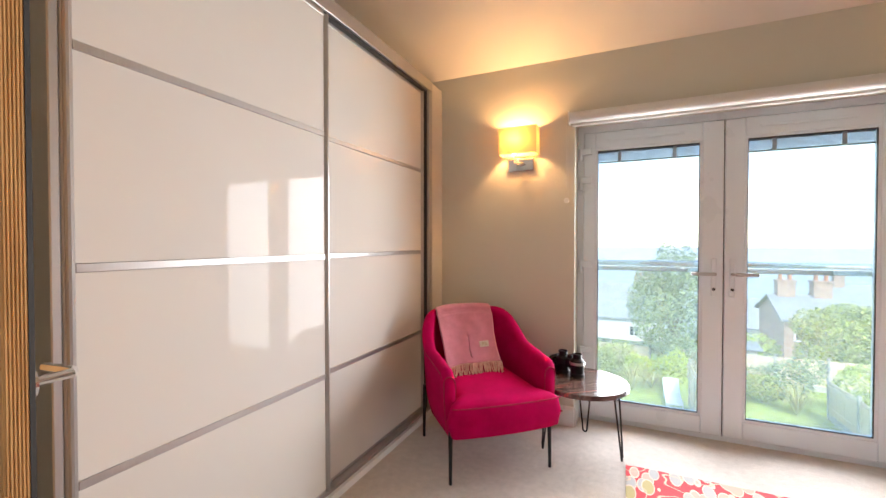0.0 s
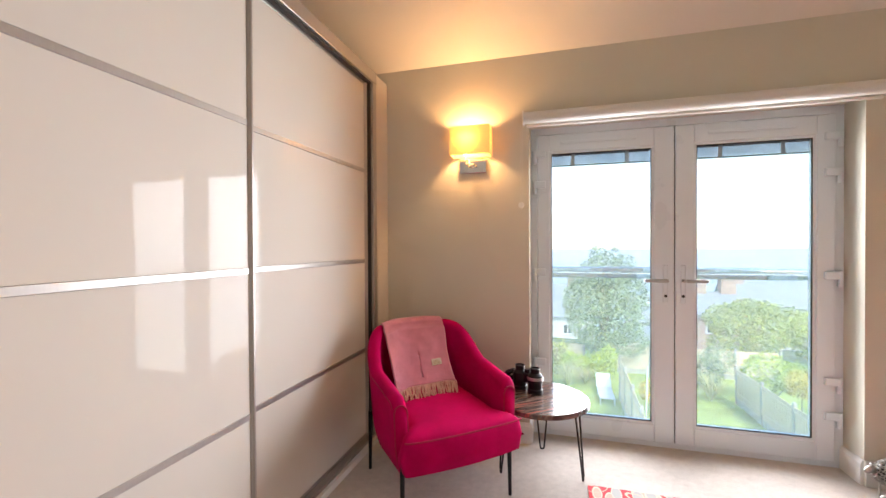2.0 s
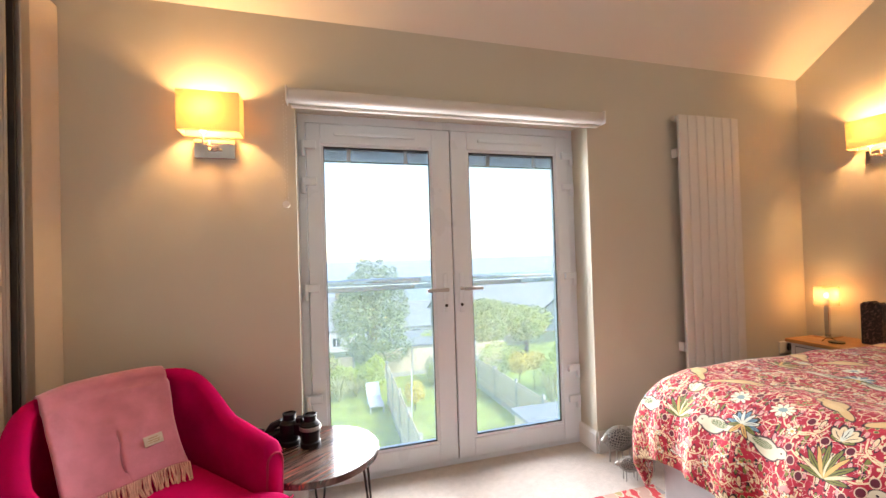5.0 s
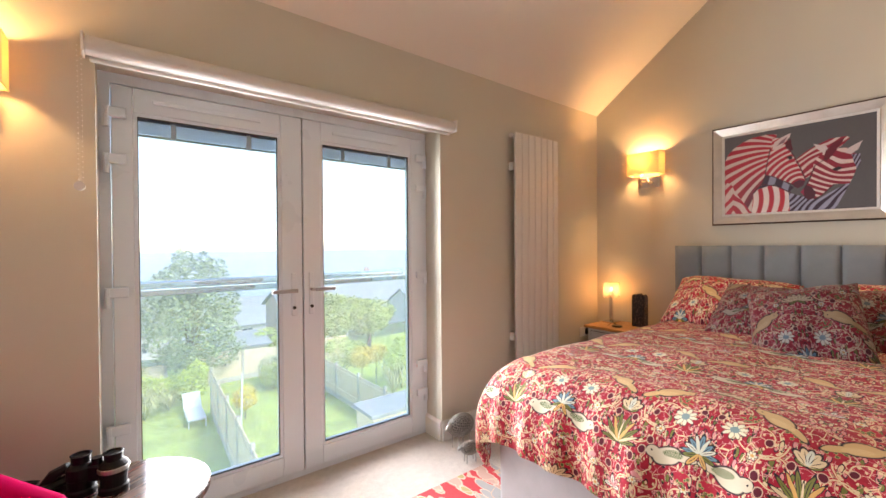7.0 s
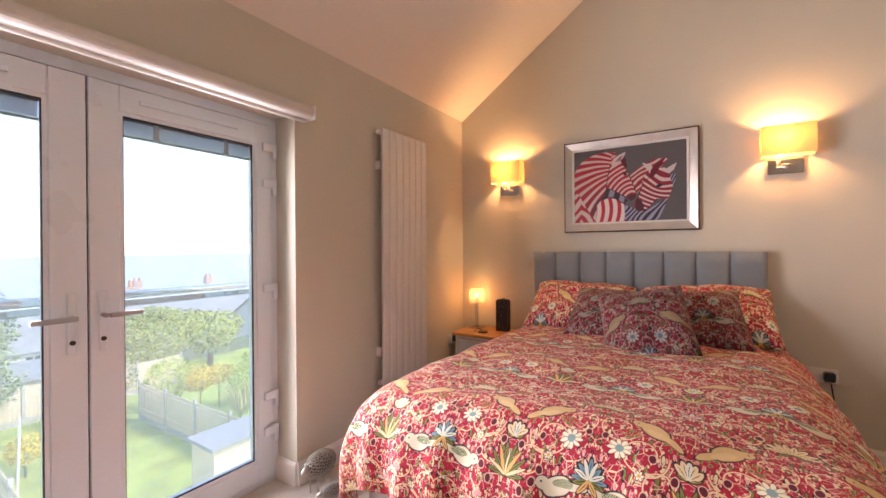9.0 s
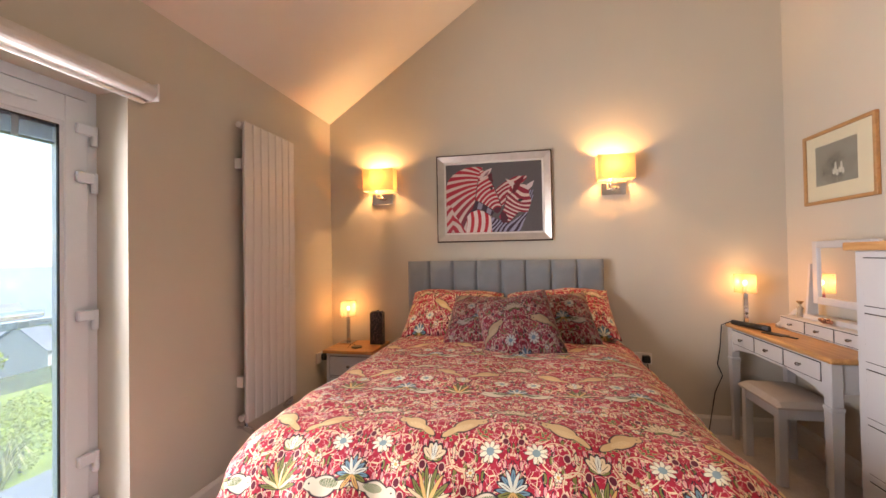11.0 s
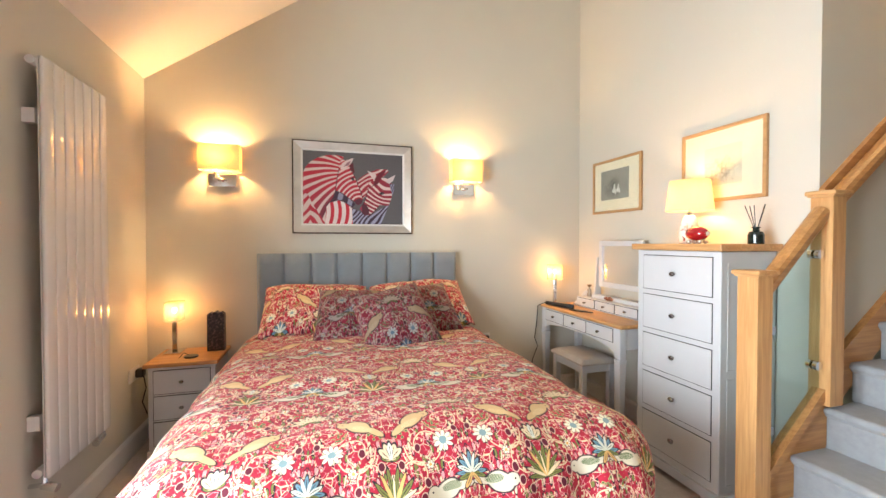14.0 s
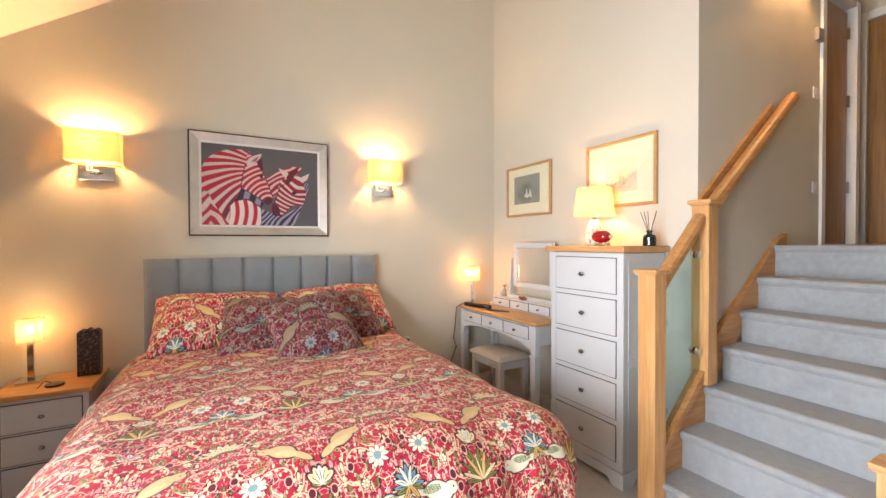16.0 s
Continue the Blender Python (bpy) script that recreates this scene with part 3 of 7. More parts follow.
def handrail(name, x, ya, za, yb, zb, label):
    d = Vector((0, yb - ya, zb - za))
    u = d.normalized()
    n = Vector((0, -u.z, u.y))
    if n.z < 0:
        n = -n
    profile = [(-0.030, -0.022), (-0.022, -0.034), (0.022, -0.034), (0.030, -0.022), (0.033, 0.006), (0.026, 0.024), (0.012, 0.032), (-0.012, 0.032), (-0.026, 0.024), (-0.033, 0.006)]
    bm = new_bm()
    ends = [[bm.verts.new(Vector((x, *p)) + Vector((a, 0, 0)) + n * b) for a, b in profile] for p in ((ya, za), (yb, zb))]
    bm.faces.new(ends[0]), bm.faces.new(ends[1][::-1])
    for i in range(len(profile)):
        j = (i + 1) % len(profile)
        bm.faces.new((ends[0][j], ends[0][i], ends[1][i], ends[1][j]))
    bmesh.ops.recalc_face_normals(bm, faces=bm.faces[:])
    return solid(name, bm, OAK_Y, label, "handrail")


handrail("handrail", NX, -0.01, 1.14, -0.37, 1.485, "oak handrail between two newel posts")
handrail("handrail", NX - 0.012, -0.43, 1.535, -1.40, 2.30, "oak handrail along the stair wall")
bm = new_bm()
prism(bm, [(-0.43, 1.50), (-0.43, 1.60), (-1.22, 2.24), (-1.22, 2.14)], 0, SX - 0.025, SX - 0.001)
solid("handrail_backing_board", bm, OAK_Y, "oak backing board behind the stair handrail", "rail")
glass = thing("stair_glass", (NX, -0.19, 0.34), "clear glass panel held between the newel posts", "glass panel")
bm = new_bm()
prism(bm, [(-0.015 + 0.19, 0.0), (-0.365 + 0.19, 0.335), (-0.365 + 0.19, 1.07), (-0.015 + 0.19, 0.735)], 0, -0.004, 0.004)
part("pane", bm, GREENGLASS, glass)
for y, z in ((0.15, 0.18), (0.15, 0.62), (-0.145, 0.44), (-0.145, 0.95)):
    bm = tube(new_bm(), [(-0.022, y, z), (-0.005, y, z)], 0.021, 18)
    tube(bm, [(0.005, y, z), (0.022, y, z)], 0.021, 18)
    part("clamp", bm, CHROME, glass, "round chrome glass clamp", smooth=False)
bm = new_bm()
prism(bm, [(-0.44, 0.50), (-0.44, 0.735), (-1.30, 1.375), (-1.40, 1.415), (-1.40, LANDING - 0.05)], 0, SX - 0.035, SX - 0.001)
structure("trim_stair_wall", bm, OAK_Y, "oak wall string beside the stairs")

# ---- landing ----
structure("door_landing_side", bx(SX + 0.045, -2.63, LANDING + 0.005, SX + 0.085, -2.06, 3.22, 0.002), DOORWOOD, "dark veneered door on the upper landing")
structure("trim_landing_side", bx(SX - 0.018, -2.045, LANDING, SX + 0.02, -1.985, 3.3), TRIM, "white door casing")
structure("trim_landing_side", bx(SX - 0.005, -2.735, LANDING, 1.598, -2.672, 3.3), TRIM, "white door casing")
d2 = structure("door_landing_end", bx(0.72, -3.148, LANDING + 0.005, 1.468, -3.11, 3.28, 0.002), DOORWOOD, "dark veneered door with a chain at the landing's end")
structure("trim_landing_end", bx(1.472, -3.149, LANDING, 1.555, -3.09, 3.36), TRIM, "white door casing")
structure("trim_landing_end", bx(0.66, -3.149, 3.29, 1.47, -3.09, 3.36), TRIM, "white door casing")
for z in (1.75, 2.45, 3.0):
    part("hinge", bx(SX + 0.02, -2.64, z, SX + 0.044, -2.61, z + 0.09), CHROME, d2)

# ---- printed cotton ----


def floral(name, ground, dim=1.0):
    """A printed cotton with mirrored birds, daisies, lilies and scrolling stems; UV is in metres of cloth from one mirror line."""
    n = Net(name)
    op = n.op
    uv = n.coord("UV")
    u0, v0, _ = n.split(uv)
    wob = n.node("ShaderNodeTexNoise", Scale=20.0, Detail=1.0)
    n.links.new(uv, wob.inputs[0])
    wx, wy, _ = n.split(wob.outputs["Color"])
    W, H = 0.24, 0.59
    u = op("PINGPONG", u0 + (wx - 0.5) * 0.010, W)
    v = op("WRAP", v0 + (wy - 0.5) * 0.010, H - 0.07, -0.07)

    vec = n.nodes.new("ShaderNodeCombineXYZ")
    n.wire(u, vec.inputs[0]), n.wire(v, vec.inputs[1])
    spot = vec.outputs[0]

    def oval(cx, cy, rx, ry, deg=0.0):
        """Distance from an oval's centre, 1 on its edge."""
        mp, ln = n.nodes.new("ShaderNodeMapping"), n.nodes.new("ShaderNodeVectorMath")
        mp.vector_type, ln.operation = "TEXTURE", "LENGTH"
        mp.inputs["Location"].default_value, mp.inputs["Rotation"].default_value, mp.inputs["Scale"].default_value = (cx, cy, 0), (0, 0, radians(deg)), (rx, ry, 1)
        n.links.new(spot, mp.inputs[0]), n.links.new(mp.outputs[0], ln.inputs[0])
        return Val(n, ln.outputs["Value"])

    def inside_of(r, edge=1.0, soft=0.1):
        return op("MULTIPLY_ADD", r, -1.0 / soft, edge / soft, clamp=True)

    def c(*rgb):
        return tuple(k * dim for k in rgb)

    red, cream, pale, olive, dark = c(*ground), c(0.66, 0.54, 0.34), c(0.60, 0.63, 0.54), c(0.16, 0.17, 0.04), c(0.022, 0.010, 0.018)
    gold, blue, pinkish, green = c(0.60, 0.36, 0.12), c(0.13, 0.25, 0.32), c(0.62, 0.27, 0.27), c(0.06, 0.11, 0.03)
    tone = n.noise(60, 2, 0.5, vector=uv)
    col = n.mix(op("MULTIPLY", tone - 0.35, 1.6, clamp=True), tuple(k * 0.7 for k in red), tuple(k * 1.2 for k in red))

    def unite(masks):
        return functools.reduce(lambda a, b: op("MAXIMUM", a, b), masks)

    def chain():
        """Hang the next motif on the last, so that few values are held at a time."""
        nonlocal spot
        link = n.nodes.new("ShaderNodeVectorMath")
        link.operation = "MULTIPLY_ADD"
        n.links.new(col, link.inputs[0])
        link.inputs[1].default_value = (1e-6, 1e-6, 0)
        n.links.new(spot, link.inputs[2])
        spot = link.outputs[0]

    def paint(masks, colour):
        """Lay one colour over the union of the masks."""
        nonlocal col
        col = n.mix(unite(masks), col, colour)
        chain()

    def petals(cx, cy, fan):
        """Slender petals or leaves from one root: (degrees, length, half width, colour)."""
        rims, fills, veins = [], {}, []
        for deg, length, half, colour in fan:
            x, y = cx + length / 2 * math.cos(radians(deg)), cy + length / 2 * math.sin(radians(deg))
            r = oval(x, y, length / 2, half, deg)
            rims.append(inside_of(r, 1.28))
            fills.setdefault(colour, []).append(inside_of(r))
            if half > 0.0055:
                veins.append(inside_of(oval(x, y, length * 0.36, 0.0011, deg), 1.0, 0.3))
        paint(rims, dark)
        for colour, masks in fills.items():
            paint(masks, colour)
        if veins:
            paint(veins, dark)

    # small sprigs all over, each shape with its own heading
    for k, (sc, stretch, reach, share, colour) in enumerate(((60.0, 0.42, 0.32, 0.46, pinkish), (78.0, 0.45, 0.28, 0.36, cream), (64.0, 0.42, 0.34, 0.40, olive), (96.0, 0.5, 0.28, 0.42, cream), (52.0, 0.30, 0.24, 0.45, cream))):
        vor = n.node("ShaderNodeTexVoronoi", Scale=sc, Randomness=0.9)
        mp = n.nodes.new("ShaderNodeMapping")
        mp.inputs["Location"].default_value = (0.3 + k * 0.21, 0.6 + k * 0.37, 0)
        mp.inputs["Rotation"].default_value = (0, 0, 0.7 + k * 1.1)
        mp.inputs["Scale"].default_value = (1.0, stretch, 1.0)
        n.links.new(spot, mp.inputs[0]), n.links.new(mp.outputs[0], vor.inputs[0])
        d = Val(n, vor.outputs["Distance"])
        pick = op("LESS_THAN", n.split(vor.outputs["Color"])[0], share)
        col = n.mix(op("MULTIPLY", op("LESS_THAN", d, reach + 0.08), pick), col, dark if k % 2 == 0 else red)
        col = n.mix(op("MULTIPLY", op("LESS_THAN", d, reach), pick), col, colour)
        chain()
    # a net of fine tendrils
    for sc, wd, colour, lim in ((30.0, 0.028, cream, 0.48), (43.0, 0.026, pinkish, 0.46)):
        ed = n.node("ShaderNodeTexVoronoi", Scale=sc)
        ed.feature = "DISTANCE_TO_EDGE"
        n.links.new(spot, ed.inputs[0])
        brk = n.noise(30, 1, 0.5, vector=spot)
        col = n.mix(op("MULTIPLY", op("LESS_THAN", Val(n, ed.outputs["Distance"]), wd), op("GREATER_THAN", brk, lim)), col, colour)
        chain()
    # scrolling stems with leaflets along them
    halo, line_, leaflets = [], [], []
    for cx, cy, r in ((0.11, 0.135, 0.050), (0.055, 0.31, 0.050), (0.185, 0.225, 0.048), (0.125, 0.405, 0.056), (0.045, 0.455, 0.040), (0.20, 0.475, 0.046), (0.10, 0.515, 0.036), (0.06, 0.06, 0.042)):
        px, py, _ = n.split(spot)
        ang = op("ARCTAN2", py - cy, px - cx)
        d = op("MULTIPLY_ADD", ang, 0.005, oval(cx, cy, 1, 1) - r)
        line = op("ABSOLUTE", d)
        halo.append(op("LESS_THAN", line, 0.0042))
        line_.append(op("LESS_THAN", line, 0.0021))
        leaflets.append(op("MULTIPLY", op("GREATER_THAN", op("SINE", ang * 9.0), 0.35), op("LESS_THAN", op("ABSOLUTE", d + 0.0065), 0.0036)))
    paint(halo, red), paint(line_ + leaflets, cream)
    # leafy clumps, olive with pale edges
    leaf = n.node("ShaderNodeTexVoronoi", Scale=88.0)
    n.links.new(spot, leaf.inputs[0])
    ld = Val(n, leaf.outputs["Distance"])
    clumps = []
    for cx, cy, rx, ry, a in ((0.040, 0.185, 0.030, 0.022, 30), (0.150, 0.205, 0.030, 0.022, -20), (0.085, 0.375, 0.030, 0.020, 20), (0.200, 0.415, 0.028, 0.020, -30), (0.030, 0.545, 0.028, 0.016, 10), (0.205, -0.045, 0.026, 0.018, 20)):
        clumps.append(inside_of(oval(cx, cy, rx, ry, a), 1.0, 0.2))
    m = unite(clumps)
    col = n.mix(m, col, red)
    col = n.mix(op("MULTIPLY", m, op("LESS_THAN", ld, 0.48)), col, c(0.46, 0.42, 0.18))
    col = n.mix(op("MULTIPLY", m, op("LESS_THAN", ld, 0.38)), col, c(0.09, 0.13, 0.04))
    chain()
    # birds: tail, body, head, bill, wing
    hatch = op("GREATER_THAN", op("FRACT", u * 190.0 + v * 120.0), 0.35)
    for cx, cy, s, a, body, wing in ((0.090, 0.245, 1.25, 228, c(0.58, 0.41, 0.20), c(0.66, 0.50, 0.26)), (0.155, 0.0, 1.05, 16, c(0.58, 0.53, 0.40), green)):
        ca, sa = math.cos(radians(a)), math.sin(radians(a))
        ovals = []
        for p, q, rx, ry, da, colour in ((0.050, -0.006, 0.032, 0.010, -8, body), (0.0, 0.0, 0.040, 0.0245, 0, body), (-0.036, 0.012, 0.0185, 0.0165, 0, body), (-0.056, 0.010, 0.009, 0.0035, 0, body), (0.018, 0.004, 0.030, 0.011, -14, wing)):
            x, y = cx + (p * ca - q * sa) * s, cy + (p * sa + q * ca) * s
            ovals.append((oval(x, y, rx * s, ry * s, a + da), colour))
        paint([inside_of(r, 1.16) for r, _ in ovals[:4]], dark)
        paint([inside_of(r) for r, _ in ovals[:4]], body)
        col = n.mix(op("MULTIPLY", inside_of(ovals[4][0]), hatch), col, wing)
        x, y = cx + (-0.040 * ca - 0.014 * sa) * s, cy + (-0.040 * sa + 0.014 * ca) * s
        paint([inside_of(oval(x, y, 0.0028, 0.0028))], dark)
    # spiky plant, tulip and small flower on one mirror line; blue flower and lily on the other
    petals(0.0, -0.012, ((8, 0.060, 0.006, olive), (28, 0.072, 0.005, cream), (46, 0.080, 0.006, olive), (64, 0.086, 0.005, gold), (80, 0.094, 0.006, olive), (90, 0.066, 0.003, cream)))
    petals(0.0, 0.100, ((20, 0.030, 0.007, olive), (48, 0.050, 0.0105, cream), (72, 0.056, 0.0105, cream), (90, 0.058, 0.009, pale)))
    petals(0.0, 0.430, ((10, 0.030, 0.007, pale), (50, 0.034, 0.007, pinkish), (90, 0.038, 0.007, pale)))
    petals(W, 0.035, ((180, 0.048, 0.006, blue), (200, 0.045, 0.006, olive), (155, 0.046, 0.006, pale), (132, 0.046, 0.007, blue), (110, 0.052, 0.005, pale), (90, 0.056, 0.007, blue), (235, 0.045, 0.006, gold)))
    petals(W, 0.355, ((184, 0.066, 0.008, cream), (160, 0.062, 0.009, cream), (132, 0.056, 0.009, cream), (104, 0.054, 0.009, cream), (215, 0.042, 0.007, olive)))
    # daisies and small white flowers
    rims, whites, veins, small = [], [], [], []
    for cx, cy, r, k in ((0.172, 0.138, 0.035, 9), (0.065, 0.415, 0.015, 6), (0.150, 0.330, 0.014, 6), (0.150, 0.460, 0.015, 6), (0.215, 0.520, 0.015, 6), (0.075, 0.485, 0.013, 6), (0.115, 0.075, 0.014, 6)):
        d = oval(cx, cy, 1, 1)
        px, py, _ = n.split(spot)
        wave = op("ABSOLUTE", op("COSINE", op("ARCTAN2", py - cy, px - cx) * (k / 2)))
        gap = op("MULTIPLY_ADD", wave, r * 0.5, r * 0.5) - d
        rims.append(op("MULTIPLY_ADD", gap, 400.0, 1.0, clamp=True))
        whites.append(op("MULTIPLY", gap, 400.0, clamp=True))
        if k == 9:
            veins.append(op("MULTIPLY", op("GREATER_THAN", gap, 0.0), op("LESS_THAN", wave, 0.3)))
            big = op("LESS_THAN", d, r * 0.34)
        else:
            small.append(op("LESS_THAN", d, r * 0.34))
    paint(rims, dark), paint(whites, c(0.70, 0.68, 0.52)), paint(veins, c(0.22, 0.24, 0.2))
    paint([big], c(0.20, 0.30, 0.32)), paint(small, gold)
    # strawberries
    berries = [oval(cx, cy, 0.0095, 0.012) for cx, cy in ((0.055, -0.035), (0.085, -0.005), (0.100, 0.030), (0.030, 0.085), (0.215, 0.175), (0.105, 0.345), (0.170, 0.395), (0.020, 0.500), (0.130, 0.545), (0.085, 0.130))]
    paint([inside_of(r, 1.25) for r in berries], c(0.60, 0.42, 0.32)), paint([inside_of(r) for r in berries], c(0.10, 0.006, 0.02))
    n.put("Base Color", col)
    n.put("Roughness", 0.72), n.put("Specular IOR Level", 0.3), n.put("Sheen Weight", 0.08)
    fine = n.noise(500, 2, 0.6)
    crease, soft = n.noise(9, 4, 0.6), n.noise(26, 3, 0.6, stretch=(1.0, 0.45, 1.0))
    n.bump(fine * 0.1 + crease * 1.0 + soft * 0.3, 0.6, 0.014)
    return n.mat


DUVET = floral("floral_bird_cotton", (0.42, 0.014, 0.040), dim=1.06)


def tinted(mat, name, tint):
    """The same print, woven in other tones."""
    m = mat.copy()
    m.name = name
    tree = m.node_tree
    base = tree.nodes["Principled BSDF"].inputs["Base Color"]
    source = base.links[0].from_socket
    mul = tree.nodes.new("ShaderNodeMix")
    mul.data_type, mul.blend_type = "RGBA", "MULTIPLY"
    mul.inputs[0].default_value, mul.inputs[7].default_value = 1.0, (*tint, 1)
    tree.links.new(source, mul.inputs[6]), tree.links.new(mul.outputs[2], base)
    return m


TAPESTRY = tinted(DUVET, "floral_bird_tapestry", (0.36, 0.37, 0.46))

# ---- bed ----
BY0, BY1 = 0.79, 2.295
BASE = surface("pale_grey_bed_fabric", (0.42, 0.44, 0.46), 0.9, vary=0.04, scale=12, grain=450, bump=0.3)
SHEETRED = surface("deep_red_bed_sheet", (0.36, 0.008, 0.02), 0.85, vary=0.06, scale=12, grain=300, bump=0.1)
bed = thing("bed", (2.25, 1.545, 0.0), "double bed with pale grey base and grey channelled headboard", "bed")
part("base", bx(-0.97, BY0 - 1.545, 0.04, 0.96, BY1 - 1.545, 0.36, 0.02, 3), BASE, bed)
part("mattress", bx(-0.97, BY0 - 1.545, 0.365, 0.96, BY1 - 1.545, 0.62, 0.05, 3), SHEETRED, bed)
hb = part("headboard", bx(0.99, BY0 - 1.545, 0.30, 1.062, BY1 - 1.545, 1.253, 0.006), HEADBOARD, bed, "slate-grey velvet headboard with upright channels")
pw = (BY1 - BY0) / 8
for i in range(8):
    bm = new_bm()
    y0 = BY0 - 1.545 + i * pw

    def padded(a, b, y0=y0):
        puff = (1 - abs(2 * a - 1) ** 5) ** 0.5 * (1 - abs(2 * b - 1) ** 24) ** 0.5
        return (0.990 - 0.028 * puff, y0 + 0.0015 + (pw - 0.003) * a, 0.301 + 0.962 * b)
    sheet(bm, padded, 14, 22)
    bmesh.ops.recalc_face_normals(bm, faces=bm.faces[:])
    part("channel", bm, HEADBOARD, hb, smooth=True)
for x in (-0.9, 0.9):
    for y in (-0.68, 0.68):
        part("foot", bx(x - 0.03, y - 0.03, 0.0, x + 0.03, y + 0.03, 0.045), BLACK, bed)


def duvet():
    top, r = 0.712, 0.27
    x0, x1, y0, y1 = 1.14 + r, 3.10, 0.600 + r, 2.455 - r
    bottom = 0.05

    def place(p, q):
        dx, dy = min(0.0, p - x0), (q - y1 if q > y1 else q - y0 if q < y0 else 0.0)
        d = math.hypot(dx, dy)
        cx, cy = max(p, x0), min(max(q, y0), y1)
        wave = noise.noise(Vector((p * 3.1, q * 3.1, 1.7))) * 0.022 + noise.noise(Vector((p * 8, q * 8, 4.1))) * 0.007
        crown = 0.028 * (1 - ((q - 1.53) / 0.95) ** 2) * (1.0 if p < 2.6 else 1.0)
        if d < 1e-6:
            return Vector((cx, cy, top + wave + crown + max(0, p - 2.45) * 0.05))
        ux, uy = dx / d, dy / d
        arc = r * math.pi / 2
        if d < arc:
            a = d / r
            out, z = r * math.sin(a), top - r * (1 - math.cos(a))
        else:
            out, z = r, top - r - (d - arc)
        k = min(1.0, d / 0.45)
        # folds grow towards the hem, strongest round the corner
        along = math.atan2(uy, -ux) * 1.6 + (cx + cy) * 5.5
        fold = math.sin(along * 3.1 + 0.6) * 0.6 + math.sin(along * 7.3 + 1.4) * 0.4
        out += fold * 0.038 * k * k - 0.05 * max(0.0, k - 0.55)
        z += wave + crown * (1 - k) + fold * 0.010 * k
        return Vector((cx + ux * out, cy + uy * out, z))
    reach = r * math.pi / 2 + bottom
    px0, px1, py0, py1 = x0 - reach, 3.14, y0 - reach, y1 + reach
    bm = new_bm()
    nu, nv = 150, 150
    f = lambda a, b: place(px0 + (px1 - px0) * a, py0 + (py1 - py0) * b)
    sheet(bm, f, nu, nv, lambda a, b: (py0 + (py1 - py0) * b - 1.637, px0 + (px1 - px0) * a - 1.161))
    bmesh.ops.recalc_face_normals(bm, faces=bm.faces[:])
    ob = solid("duvet", bm, DUVET, "red floral bird-print duvet spread over the bed", "duvet", smooth=True)
    m = ob.modifiers.new("thickness", "SOLIDIFY")
    m.thickness, m.offset = 0.02, -1
    return ob


duvet()


def pillow(name, at, w, h, t, tilt, rz, mat, label, category, group, seed, roll=0.0, shift=(0.0, 0.0)):
    """A stuffed pillow: w across, h up, t thick, leaning back by tilt."""
    bm = new_bm()
    for side in (1, -1):
        def f(a, b, side=side):
            x, y = 2 * a - 1, 2 * b - 1
            edge = max(0.0, 1 - abs(x) ** 3.2) ** 0.62 * max(0.0, 1 - abs(y) ** 3.2) ** 0.62
            pinch = 1 - 0.07 * (1 - x * x) * abs(y) - 0.05 * (1 - y * y) * abs(x)
            n = noise.noise(Vector((x * 1.6 + seed, y * 1.6, side * 2.0 + seed))) * 0.30 + noise.noise(Vector((x * 3.5 + seed, y * 3.5, side))) * 0.16
            px = x * w / 2 * (1 - 0.07 * (1 - x * x) * y * y * 0 - 0.03 * (1 - y * y))
            py = y * h / 2 * (1 - 0.04 * (1 - x * x))
            return Vector((px, py, side * t / 2 * edge * (1 + n)))
        sheet(bm, f, 34, 26, (lambda a, b: (a * w + shift[0], b * h + shift[1])))
    bmesh.ops.remove_doubles(bm, verts=bm.verts[:], dist=0.0004)
    bmesh.ops.recalc_face_normals(bm, faces=bm.faces[:])
    ob = solid(name, bm, mat, label, category, group, smooth=True)
    ob.matrix_world = pose(*at) @ pose(0, 0, 0, 0, 0, rz) @ pose(0, 0, 0, 90 - tilt, 0, 0) @ pose(0, 0, 0, 0, 0, roll)
    return ob


pillow("pillow", (3.04, 1.885, 0.866), 0.71, 0.47, 0.24, 50, -90, DUVET, "red floral pillow leaning on the grey headboard", "pillow", "pillows on the bed", 1.0, -2, (0.10, 0.02))
pillow("pillow", (3.06, 1.125, 0.868), 0.73, 0.47, 0.24, 50, -90, DUVET, "red floral pillow leaning on the grey headboard", "pillow", "pillows on the bed", 5.0, 3, (0.10, 0.02))
pillow("cushion", (2.80, 1.655, 0.862), 0.45, 0.43, 0.17, 48, -94, TAPESTRY, "dark floral tapestry cushion lying against the pillow", "cushion", "cushions on the bed", 7.0, -3, (0.015, -0.14))
pillow("cushion", (2.86, 1.14, 0.868), 0.44, 0.42, 0.17, 44, -84, TAPESTRY, "dark floral tapestry cushion lying against the pillow", "cushion", "cushions on the bed", 9.0, 6, (0.02, -0.14))
pillow("cushion", (2.58, 1.405, 0.866), 0.46, 0.46, 0.17, 42, -92, TAPESTRY, "square dark floral tapestry cushion in front of the others", "cushion", "cushions on the bed", 12.0, 15, (0.015, 0.04))

